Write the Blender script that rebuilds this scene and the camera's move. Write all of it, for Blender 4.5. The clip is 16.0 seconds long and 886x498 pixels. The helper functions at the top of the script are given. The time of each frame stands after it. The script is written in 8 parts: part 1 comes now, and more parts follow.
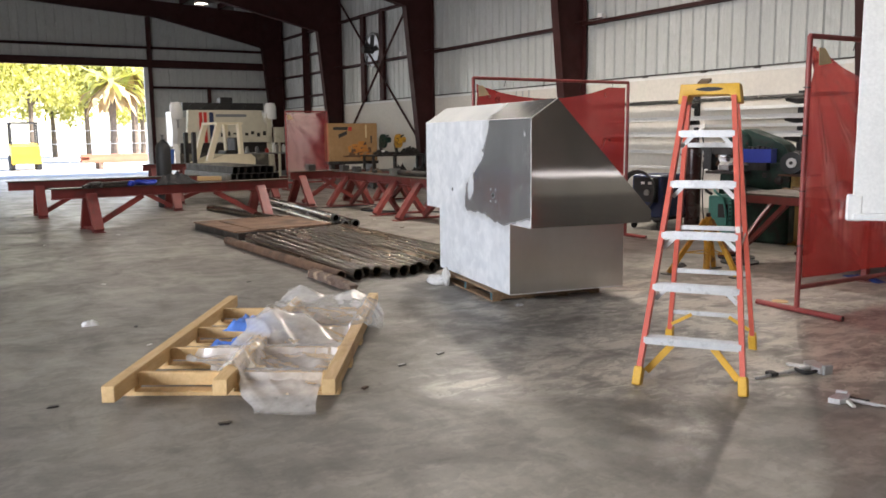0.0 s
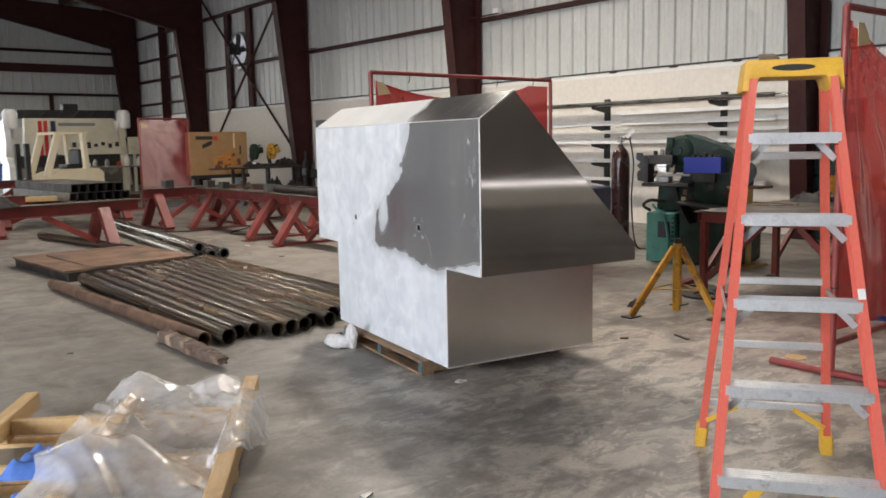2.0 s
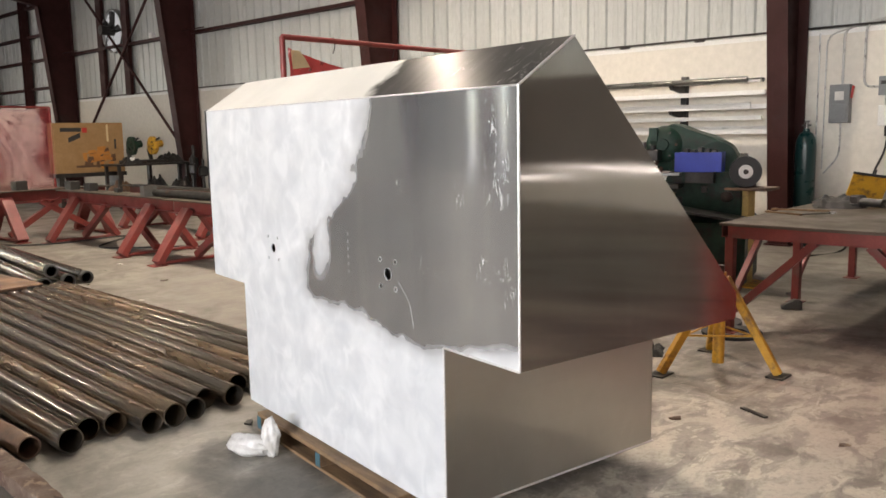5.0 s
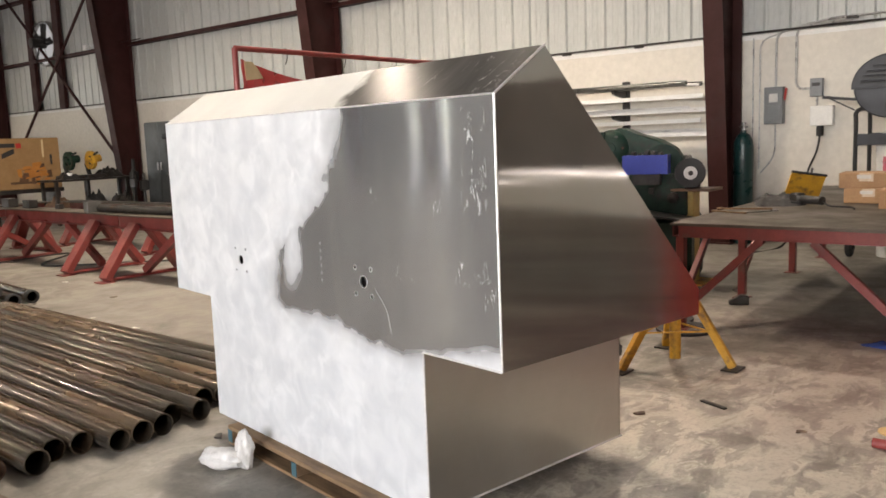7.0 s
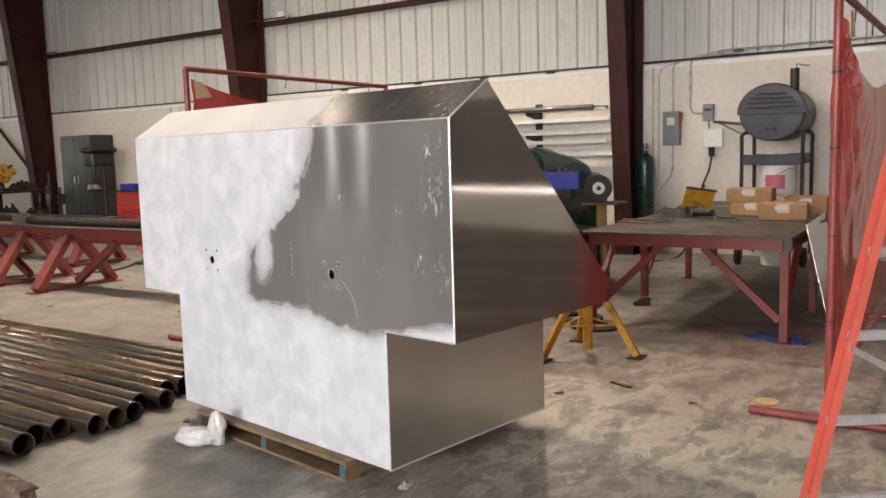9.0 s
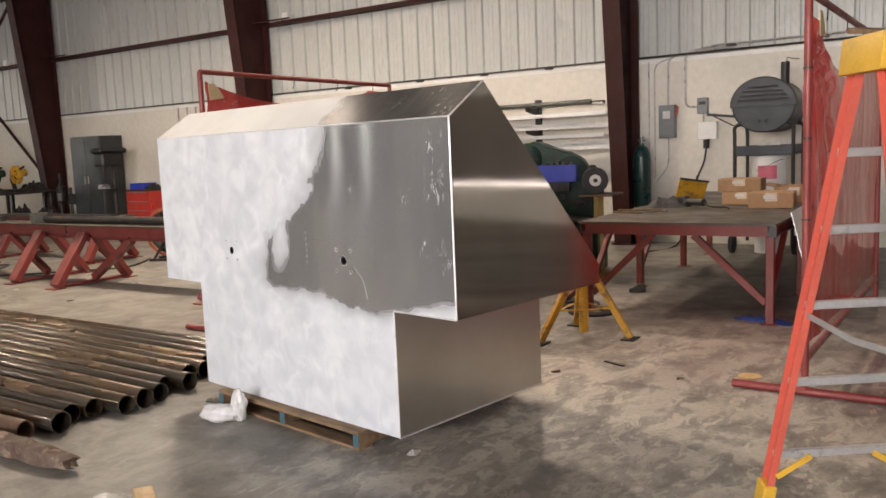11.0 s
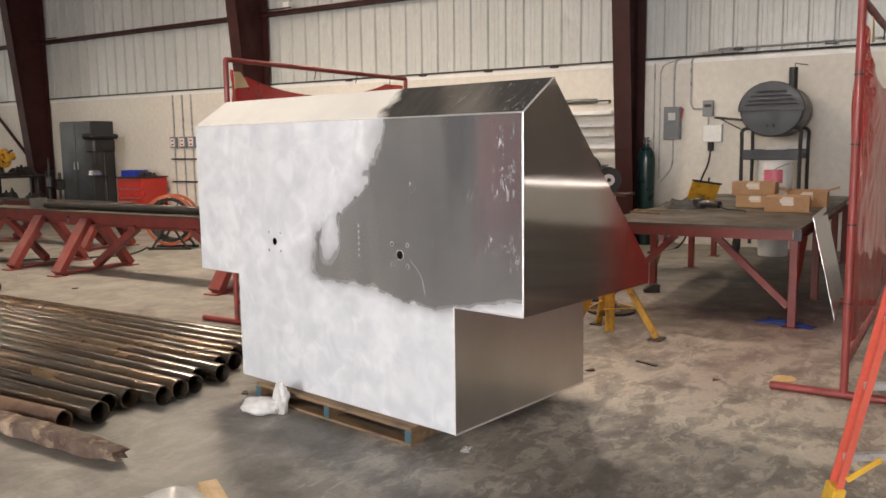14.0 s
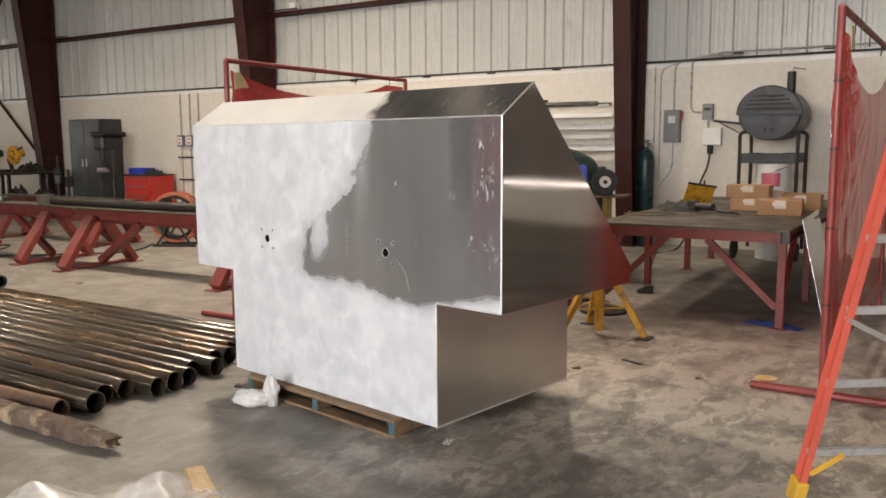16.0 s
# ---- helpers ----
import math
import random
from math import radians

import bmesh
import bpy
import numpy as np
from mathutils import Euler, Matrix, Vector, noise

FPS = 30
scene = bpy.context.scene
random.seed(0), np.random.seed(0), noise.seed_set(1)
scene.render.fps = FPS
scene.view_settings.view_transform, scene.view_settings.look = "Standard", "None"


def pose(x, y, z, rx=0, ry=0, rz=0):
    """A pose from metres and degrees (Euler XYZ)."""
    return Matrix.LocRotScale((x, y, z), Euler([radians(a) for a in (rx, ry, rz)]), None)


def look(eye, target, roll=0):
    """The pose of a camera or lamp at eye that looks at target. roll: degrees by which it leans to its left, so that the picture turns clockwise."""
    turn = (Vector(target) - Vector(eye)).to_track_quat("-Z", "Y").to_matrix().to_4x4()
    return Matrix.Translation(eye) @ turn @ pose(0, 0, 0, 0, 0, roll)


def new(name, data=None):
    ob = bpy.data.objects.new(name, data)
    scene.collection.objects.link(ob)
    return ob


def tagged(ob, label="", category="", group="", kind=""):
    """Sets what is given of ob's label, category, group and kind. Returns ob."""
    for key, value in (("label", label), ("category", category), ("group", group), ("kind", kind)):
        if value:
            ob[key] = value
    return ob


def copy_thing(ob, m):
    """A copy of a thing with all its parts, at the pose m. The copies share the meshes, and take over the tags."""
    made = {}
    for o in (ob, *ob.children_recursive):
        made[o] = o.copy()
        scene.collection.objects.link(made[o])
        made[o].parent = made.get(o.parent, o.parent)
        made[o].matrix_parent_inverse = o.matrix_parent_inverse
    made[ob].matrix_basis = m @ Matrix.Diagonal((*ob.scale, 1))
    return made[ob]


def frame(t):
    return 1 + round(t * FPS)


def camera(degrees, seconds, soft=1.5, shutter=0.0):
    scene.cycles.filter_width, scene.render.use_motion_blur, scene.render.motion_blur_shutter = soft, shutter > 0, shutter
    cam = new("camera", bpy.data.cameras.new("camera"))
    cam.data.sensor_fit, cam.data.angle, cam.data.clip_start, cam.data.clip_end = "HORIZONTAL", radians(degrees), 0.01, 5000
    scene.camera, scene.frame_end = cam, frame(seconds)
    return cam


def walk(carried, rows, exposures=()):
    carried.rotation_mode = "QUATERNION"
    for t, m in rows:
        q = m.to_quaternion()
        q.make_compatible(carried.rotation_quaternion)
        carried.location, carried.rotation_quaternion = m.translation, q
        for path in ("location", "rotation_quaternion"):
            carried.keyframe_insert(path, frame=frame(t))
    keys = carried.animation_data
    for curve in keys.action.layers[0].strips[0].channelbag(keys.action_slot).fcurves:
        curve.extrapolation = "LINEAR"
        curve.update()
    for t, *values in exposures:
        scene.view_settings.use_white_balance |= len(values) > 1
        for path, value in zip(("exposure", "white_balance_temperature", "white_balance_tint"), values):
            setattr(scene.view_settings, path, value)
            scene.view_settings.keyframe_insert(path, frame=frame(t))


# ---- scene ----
cam = camera(56.7, 16.0, soft=1.6, shutter=0.25)
PATH = [
    (0, (0.028, 0.003, 1.421), (1.043, 1.703, 1.145), -0.6),
    (0.5, (0.225, 0.446, 1.434), (1.324, 2.1, 1.197), 0.7),
    (1, (0.435, 0.933, 1.434), (1.634, 2.519, 1.224), -0.6),
    (1.5, (0.715, 1.391, 1.42), (1.918, 2.972, 1.181), -0.3),
    (2, (0.914, 1.852, 1.423), (2.179, 3.379, 1.163), -1.1),
    (2.5, (1.17, 2.265, 1.411), (2.49, 3.746, 1.159), -0.8),
    (3, (1.355, 2.679, 1.401), (2.69, 4.145, 1.136), -1.1),
    (3.5, (1.584, 3.014, 1.399), (2.968, 4.432, 1.127), -1.6),
    (4, (1.78, 3.297, 1.398), (3.194, 4.688, 1.136), -0.5),
    (4.2, (1.822, 3.425, 1.405), (3.262, 4.788, 1.143), -0.7),
    (6.3, (2.098, 3.697, 1.408), (3.548, 5.043, 1.115), -1.6),
    (6.5, (2.023, 3.699, 1.409), (3.491, 5.026, 1.121), -1.9),
    (7, (1.852, 3.68, 1.411), (3.393, 4.928, 1.146), -2.2),
    (7.5, (1.712, 3.567, 1.404), (3.296, 4.765, 1.164), -0.3),
    (8, (1.542, 3.42, 1.398), (3.13, 4.609, 1.153), -0.3),
    (8.5, (1.432, 3.41, 1.413), (3.06, 4.546, 1.171), -1.2),
    (9, (1.28, 3.473, 1.408), (2.951, 4.548, 1.178), -1.6),
    (11.5, (0.999, 3.267, 1.399), (2.653, 4.365, 1.156), -2.9),
    (12, (0.99, 3.275, 1.394), (2.628, 4.397, 1.148), -3.2),
    (12.5, (0.966, 3.295, 1.399), (2.585, 4.445, 1.162), -2.1),
    (13, (0.96, 3.386, 1.406), (2.585, 4.526, 1.165), -1.7),
    (13.5, (0.883, 3.555, 1.413), (2.546, 4.638, 1.167), -1.8),
    (14, (0.821, 3.632, 1.413), (2.516, 4.662, 1.161), -0.8),
    (14.5, (0.791, 3.574, 1.414), (2.482, 4.608, 1.151), -0.1),
    (15, (0.78, 3.507, 1.412), (2.457, 4.563, 1.139), -0.2),
    (15.5, (0.768, 3.47, 1.417), (2.445, 4.527, 1.152), -0.3),
    (16, (0.781, 3.468, 1.417), (2.465, 4.517, 1.166), -0.3),
]
EXPOSURE = [(0.0, 2.6, 6500, 15), (2.0, 2.65, 6500, 14), (4.0, 2.87, 6900, 15), (6.5, 2.91, 7200, 16), (9.0, 2.73, 7200, 17), (11.5, 2.70, 7300, 19), (16.0, 2.64, 7300, 17)]
walk(cam, [(t, look(eye, target, roll)) for t, eye, target, roll in PATH], EXPOSURE)

# ---- world, sun and large lights ----
SUN_AZ, SUN_EL = 122.0, 50.0
world = bpy.data.worlds.new("world")
scene.world = world
world.use_nodes = True
_n = world.node_tree.nodes
_sky = _n.new("ShaderNodeTexSky")
_sky.sky_type = "NISHITA"
_sky.sun_disc = False
_sky.sun_elevation = radians(SUN_EL)
_sky.sun_rotation = radians(SUN_AZ)
_n["Background"].inputs["Strength"].default_value = 0.15
world.node_tree.links.new(_sky.outputs[0], _n["Background"].inputs["Color"])

sun_data = bpy.data.lights.new("sun", "SUN")
sun_data.energy, sun_data.angle, sun_data.color = 5.0, radians(0.6), (1.0, 0.95, 0.87)
sun = new("sun", sun_data)
_az, _el = radians(SUN_AZ), radians(SUN_EL)
sun.matrix_world = look((0, 0, 20), (-math.sin(_az) * math.cos(_el) * 20, -math.cos(_az) * math.cos(_el) * 20, 20 - 20 * math.sin(_el)))


def area_light(name, eye, target, sx, sy, watts, colour=(1, 1, 1), spread=180):
    d = bpy.data.lights.new(name, "AREA")
    d.shape, d.size, d.size_y, d.energy, d.color, d.spread = "RECTANGLE", sx, sy, watts, colour, radians(spread)
    ob = new(name, d)
    ob.matrix_world = look(eye, target)
    return ob


# daylight through the open doors in the west and north walls
area_light("west_door_daylight", (-8.7, 4.0, 2.9), (0, 4.6, 1.9), 9.6, 3.4, 285, (0.95, 0.97, 1.0))
area_light("north_door_daylight", (4.0, 33.3, 2.1), (4.0, 20, 1.0), 5.4, 3.9, 30, (0.97, 0.98, 1.0))
# unseen fills added to brighten: (5.8, 8.6), (3.4, 19.6), (1.5, 0.5), (10.4, -4.4)
LAMPS = [(7.3, 27.0, 10, 170), (7.7, 14.6, 21, 170), (7.3, 11.0, 49, 158), (5.8, 8.6, 6.5, 150), (3.4, 19.6, 14, 178), (-5.9, 22.9, 36, 178), (-8.4, 28.5, 28, 178), (1.5, 0.5, 5, 150), (10.4, -4.4, 3, 100)]
for _x, _y, _w, _s in LAMPS:
    d = bpy.data.lights.new("high_bay_bulb", "AREA")
    d.shape, d.size, d.energy, d.color, d.spread = "DISK", 0.46, _w, (1.0, 0.92, 0.79), radians(_s)
    ob = new("high_bay_bulb", d)
    ob.location = (_x, _y, 5.6)
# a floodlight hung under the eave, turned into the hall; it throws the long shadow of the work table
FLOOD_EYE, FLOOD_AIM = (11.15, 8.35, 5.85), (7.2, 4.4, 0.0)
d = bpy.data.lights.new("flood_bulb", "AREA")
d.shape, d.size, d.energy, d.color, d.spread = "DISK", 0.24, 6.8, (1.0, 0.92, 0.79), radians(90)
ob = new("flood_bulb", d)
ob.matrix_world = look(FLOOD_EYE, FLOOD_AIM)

# ---- materials ----
MATS = {}


def nodes_of(name):
    m = bpy.data.materials.new(name)
    m.use_nodes = True
    MATS[name] = m
    nt = m.node_tree
    return m, nt, nt.nodes["Principled BSDF"]


def rgb(c):
    return (*c, 1.0)


def noise_tex(nt, coord, scale, detail=4.0, rough=0.55, stretch=None, distort=0.0):
    vec = coord
    if stretch:
        mp = nt.nodes.new("ShaderNodeMapping")
        mp.inputs["Scale"].default_value = stretch
        nt.links.new(coord, mp.inputs["Vector"])
        vec = mp.outputs[0]
    n = nt.nodes.new("ShaderNodeTexNoise")
    n.inputs["Scale"].default_value = scale
    n.inputs["Detail"].default_value = detail
    n.inputs["Roughness"].default_value = rough
    n.inputs["Distortion"].default_value = distort
    nt.links.new(vec, n.inputs["Vector"])
    return n.outputs["Fac"]


def ramp(nt, fac, lo, hi, a=0.0, b=1.0):
    n = nt.nodes.new("ShaderNodeMapRange")
    n.inputs["From Min"].default_value, n.inputs["From Max"].default_value = lo, hi
    n.inputs["To Min"].default_value, n.inputs["To Max"].default_value = a, b
    nt.links.new(fac, n.inputs["Value"])
    return n.outputs["Result"]


def mix(nt, fac, a, b, mode="MIX"):
    n = nt.nodes.new("ShaderNodeMix")
    n.data_type, n.blend_type = "RGBA", mode
    for sock, v in ((n.inputs["Factor"], fac), (n.inputs["A"], a), (n.inputs["B"], b)):
        if isinstance(v, (int, float)):
            sock.default_value = v
        elif isinstance(v, tuple):
            sock.default_value = rgb(v[:3])
        else:
            nt.links.new(v, sock)
    return [o for o in n.outputs if o.type == "RGBA"][0]


def math_node(nt, op, a, b=0.0):
    n = nt.nodes.new("ShaderNodeMath")
    n.operation = op
    for sock, v in ((n.inputs[0], a), (n.inputs[1], b)):
        if isinstance(v, (int, float)):
            sock.default_value = v
        else:
            nt.links.new(v, sock)
    return n.outputs[0]


def coords(nt, shift=True):
    tc = nt.nodes.new("ShaderNodeTexCoord")
    out = tc.outputs["Object"]
    if shift:
        oi = nt.nodes.new("ShaderNodeObjectInfo")
        sc = math_node(nt, "MULTIPLY", oi.outputs["Random"], 37.0)
        va = nt.nodes.new("ShaderNodeVectorMath")
        va.operation = "ADD"
        nt.links.new(out, va.inputs[0])
        nt.links.new(sc, va.inputs[1])
        out = va.outputs[0]
    return out


def surface(name, c1, c2=None, scale=6.0, rough=0.5, metal=0.0, grain=60.0, bump=0.0, stain=None, stain_scale=2.0,
            stain_at=(0.55, 0.75), rough_var=0.12, stretch=None, spec=0.5, vary=0.0, coat=0.0):
    """A painted, metal, wooden or plastic surface: two tones, grain, stains, roughness that varies and fine relief."""
    m, nt, p = nodes_of(name)
    co = coords(nt)
    c2 = c2 or tuple(v * 0.8 for v in c1)
    big = noise_tex(nt, co, scale, 5.0, 0.6, stretch)
    fine = noise_tex(nt, co, grain, 3.0, 0.6, stretch)
    col = mix(nt, ramp(nt, big, 0.35, 0.68), c1, c2)
    col = mix(nt, ramp(nt, fine, 0.35, 0.7, 0.0, 0.35), col, tuple(v * 0.72 for v in c2))
    if stain:
        s = noise_tex(nt, co, stain_scale, 6.0, 0.65)
        col = mix(nt, ramp(nt, s, *stain_at), col, stain)
    if vary:
        oi = nt.nodes.new("ShaderNodeObjectInfo")
        hs = nt.nodes.new("ShaderNodeHueSaturation")
        nt.links.new(col, hs.inputs["Color"])
        nt.links.new(ramp(nt, oi.outputs["Random"], 0, 1, 1 - vary, 1 + vary), hs.inputs["Value"])
        col = hs.outputs[0]
    nt.links.new(col, p.inputs["Base Color"])
    nt.links.new(ramp(nt, big, 0.3, 0.7, max(0.03, rough - rough_var), min(1, rough + rough_var)), p.inputs["Roughness"])
    p.inputs["Metallic"].default_value = metal
    p.inputs["Specular IOR Level"].default_value = spec
    p.inputs["Coat Weight"].default_value = coat
    if bump:
        b = nt.nodes.new("ShaderNodeBump")
        b.inputs["Strength"].default_value, b.inputs["Distance"].default_value = 0.6, bump
        nt.links.new(mix(nt, 0.5, big, fine), b.inputs["Height"])
        nt.links.new(b.outputs[0], p.inputs["Normal"])
    return m


def emitter(name, colour, strength):
    m, nt, p = nodes_of(name)
    p.inputs["Base Color"].default_value = rgb(colour)
    p.inputs["Emission Color"].default_value = rgb(colour)
    p.inputs["Emission Strength"].default_value = strength
    return m


RED_STEEL = surface("red_oxide_steel", (0.046, 0.0115, 0.0105), (0.032, 0.009, 0.008), 3.0, 0.6, 0, 40, 0.0006, (0.035, 0.02, 0.019), 1.6, spec=0.25)
RED_PAINT = surface("worn_red_paint", (0.19, 0.030, 0.024), (0.13, 0.022, 0.018), 5.0, 0.5, 0, 60, 0.0006, (0.12, 0.05, 0.04), 5.0, (0.56, 0.72))
SCREEN_TUBE = surface("red_tube_paint", (0.29, 0.045, 0.04), (0.21, 0.034, 0.03), 8.0, 0.45, 0, 80, 0.0005, (0.12, 0.04, 0.03), 7.0, (0.58, 0.7))
DARK_STEEL = surface("dark_steel", (0.055, 0.05, 0.046), (0.032, 0.029, 0.027), 6.0, 0.42, 0.6, 70, 0.0005, (0.12, 0.06, 0.03), 3.0, (0.6, 0.75))
GREY_STEEL = surface("grey_steel", (0.30, 0.30, 0.29), (0.22, 0.22, 0.21), 6.0, 0.38, 0.85, 90, 0.0003)
GALV = surface("galvanised_steel", (0.55, 0.56, 0.56), (0.42, 0.43, 0.44), 14.0, 0.38, 0.9, 90, 0.0002)
ALU = surface("aluminium_stock", (0.78, 0.78, 0.77), (0.66, 0.66, 0.66), 6.0, 0.30, 1.0, 120, 0.0002, stretch=(12, 0.6, 12))
BLACK = surface("black_paint", (0.012, 0.012, 0.013), (0.018, 0.018, 0.018), 6.0, 0.5, 0, 60, 0.0003)
BLACK_RUBBER = surface("black_rubber", (0.02, 0.02, 0.02), (0.03, 0.03, 0.03), 6.0, 0.75, 0, 60, 0.0005)
HOLE_BLACK = surface("dark_inside", (0.012, 0.011, 0.010), (0.02, 0.018, 0.016), 6.0, 0.85, 0, 60)
PINE = surface("new_pine", (0.68, 0.47, 0.23), (0.58, 0.385, 0.175), 4.0, 0.6, 0, 30, 0.0008, (0.40, 0.22, 0.09), 3.0, (0.58, 0.75), stretch=(1, 8, 8), vary=0.08)
PALLET_WOOD = surface("pallet_wood", (0.27, 0.17, 0.09), (0.16, 0.10, 0.055), 4.0, 0.75, 0, 30, 0.001, (0.10, 0.07, 0.05), 3.0, (0.55, 0.72), stretch=(8, 1, 8), vary=0.18)
OLD_WOOD = surface("weathered_wood", (0.145, 0.105, 0.078), (0.075, 0.042, 0.03), 9.0, 0.85, 0, 40, 0.006, (0.34, 0.25, 0.17), 7.0, (0.52, 0.66))
ORANGE_FG = surface("orange_fibreglass", (0.64, 0.125, 0.085), (0.57, 0.11, 0.075), 5.0, 0.42, 0, 90, 0.0002, (0.62, 0.20, 0.14), 16.0, (0.62, 0.78))
YELLOW_PLASTIC = surface("yellow_plastic", (0.68, 0.40, 0.045), (0.60, 0.34, 0.04), 6.0, 0.45, 0, 80, 0.0003, (0.35, 0.24, 0.10), 9.0, (0.6, 0.8))
STEP_ALU = surface("ladder_aluminium", (0.70, 0.71, 0.71), (0.58, 0.59, 0.60), 9.0, 0.42, 0.7, 120, 0.0003, (0.30, 0.30, 0.31), 14.0, (0.58, 0.75))
YELLOW_PAINT = surface("worn_yellow_paint", (0.66, 0.36, 0.03), (0.52, 0.27, 0.03), 7.0, 0.55, 0, 60, 0.0008, (0.16, 0.085, 0.035), 12.0, (0.50, 0.68))
GREEN_MACHINE = surface("green_machine_paint", (0.012, 0.048, 0.031), (0.006, 0.020, 0.014), 7.0, 0.5, 0, 60, 0.001, (0.02, 0.018, 0.014), 6.0, (0.50, 0.66), spec=0.3)
TEAL = surface("teal_machine_paint", (0.06, 0.26, 0.22), (0.045, 0.20, 0.17), 5.0, 0.5, 0, 60, 0.0006, (0.03, 0.06, 0.05), 5.0, (0.58, 0.75))
BLUE = surface("blue_plastic", (0.012, 0.04, 0.42), (0.01, 0.03, 0.32), 5.0, 0.45, 0, 60)
BLUE_CLOTH = surface("blue_cloth", (0.09, 0.21, 0.60), (0.06, 0.15, 0.46), 9.0, 0.8, 0, 90, 0.002)
CREAM = surface("cream_machine_paint", (0.60, 0.56, 0.44), (0.50, 0.47, 0.36), 3.0, 0.45, 0, 60, 0.0004, (0.30, 0.26, 0.18), 3.0, (0.62, 0.8))
WHITE = surface("white_paint", (0.80, 0.80, 0.78), (0.72, 0.72, 0.70), 4.0, 0.45, 0, 60, 0.0003)
GREY_PAINT = surface("grey_enamel", (0.20, 0.21, 0.22), (0.16, 0.17, 0.18), 4.0, 0.4, 0.1, 60, 0.0003)
CABINET_GREY = surface("dark_grey_enamel", (0.042, 0.046, 0.048), (0.028, 0.031, 0.032), 3.0, 0.5, 0.0, 60, 0.0003)
CARTON = surface("brown_cardboard", (0.42, 0.25, 0.13), (0.36, 0.21, 0.11), 4.0, 0.8, 0, 60, 0.0004, (0.30, 0.17, 0.09), 5.0, vary=0.06)
TAPE = surface("clear_tape", (0.62, 0.50, 0.36), (0.72, 0.62, 0.50), 12.0, 0.15)
CYL_GREEN = surface("dark_green_cylinder", (0.010, 0.045, 0.045), (0.008, 0.036, 0.036), 4.0, 0.32, 0, 60, 0.0003)
CYL_BROWN = surface("brown_cylinder", (0.045, 0.018, 0.017), (0.028, 0.013, 0.012), 4.0, 0.28, 0, 60, 0.0003)
GRILL = surface("grill_enamel", (0.036, 0.039, 0.046), (0.028, 0.030, 0.036), 5.0, 0.45, 0.2, 70, 0.0005)
CHIPBOARD = surface("printed_crate_board", (0.34, 0.20, 0.085), (0.28, 0.16, 0.065), 5.0, 0.7, 0, 60, 0.0004)
PLATE_TOP = surface("scuffed_steel_plate", (0.10, 0.08, 0.06), (0.062, 0.05, 0.038), 3.0, 0.48, 0.4, 50, 0.0006, (0.07, 0.05, 0.04), 2.0, (0.52, 0.72))
RUST_PLATE = surface("rusty_plate", (0.22, 0.13, 0.08), (0.15, 0.09, 0.06), 3.0, 0.65, 0.2, 50, 0.0012, (0.06, 0.05, 0.045), 2.2, (0.5, 0.7))
BLUE_TAPE = surface("blue_rag", (0.02, 0.05, 0.22), (0.02, 0.04, 0.16), 9.0, 0.8)
BLUE_END = surface("blue_grey_paint", (0.05, 0.12, 0.15), (0.04, 0.10, 0.12), 9.0, 0.8)
PAPER = surface("white_paper", (0.70, 0.69, 0.66), (0.6, 0.59, 0.56), 9.0, 0.8)
RED_CABINET = surface("red_tool_cabinet", (0.50, 0.03, 0.02), (0.42, 0.025, 0.018), 4.0, 0.35, 0, 60)
ORANGE = surface("orange_hose", (0.42, 0.11, 0.05), (0.34, 0.09, 0.04), 6.0, 0.45)
PINK = surface("pink_plastic", (0.62, 0.13, 0.20), (0.55, 0.11, 0.17), 6.0, 0.4)
NAVY = surface("navy_paint", (0.015, 0.03, 0.09), (0.012, 0.022, 0.07), 5.0, 0.4)
DARK_CLOTH = surface("dark_grey_cloth", (0.035, 0.034, 0.035), (0.022, 0.022, 0.023), 9.0, 0.85, 0, 80, 0.002)
# glow of a closed disc, in place of daylight through the fan
FAN_GLOW = emitter("daylight_behind_fan", (0.16, 0.17, 0.18), 0.3)
LAMP_GLOW = emitter("lamp_lens", (1.0, 0.90, 0.74), 18.0)
SILVER = surface("lamp_spun_aluminium", (0.6, 0.6, 0.6), (0.5, 0.5, 0.5), 5.0, 0.3, 0.9)


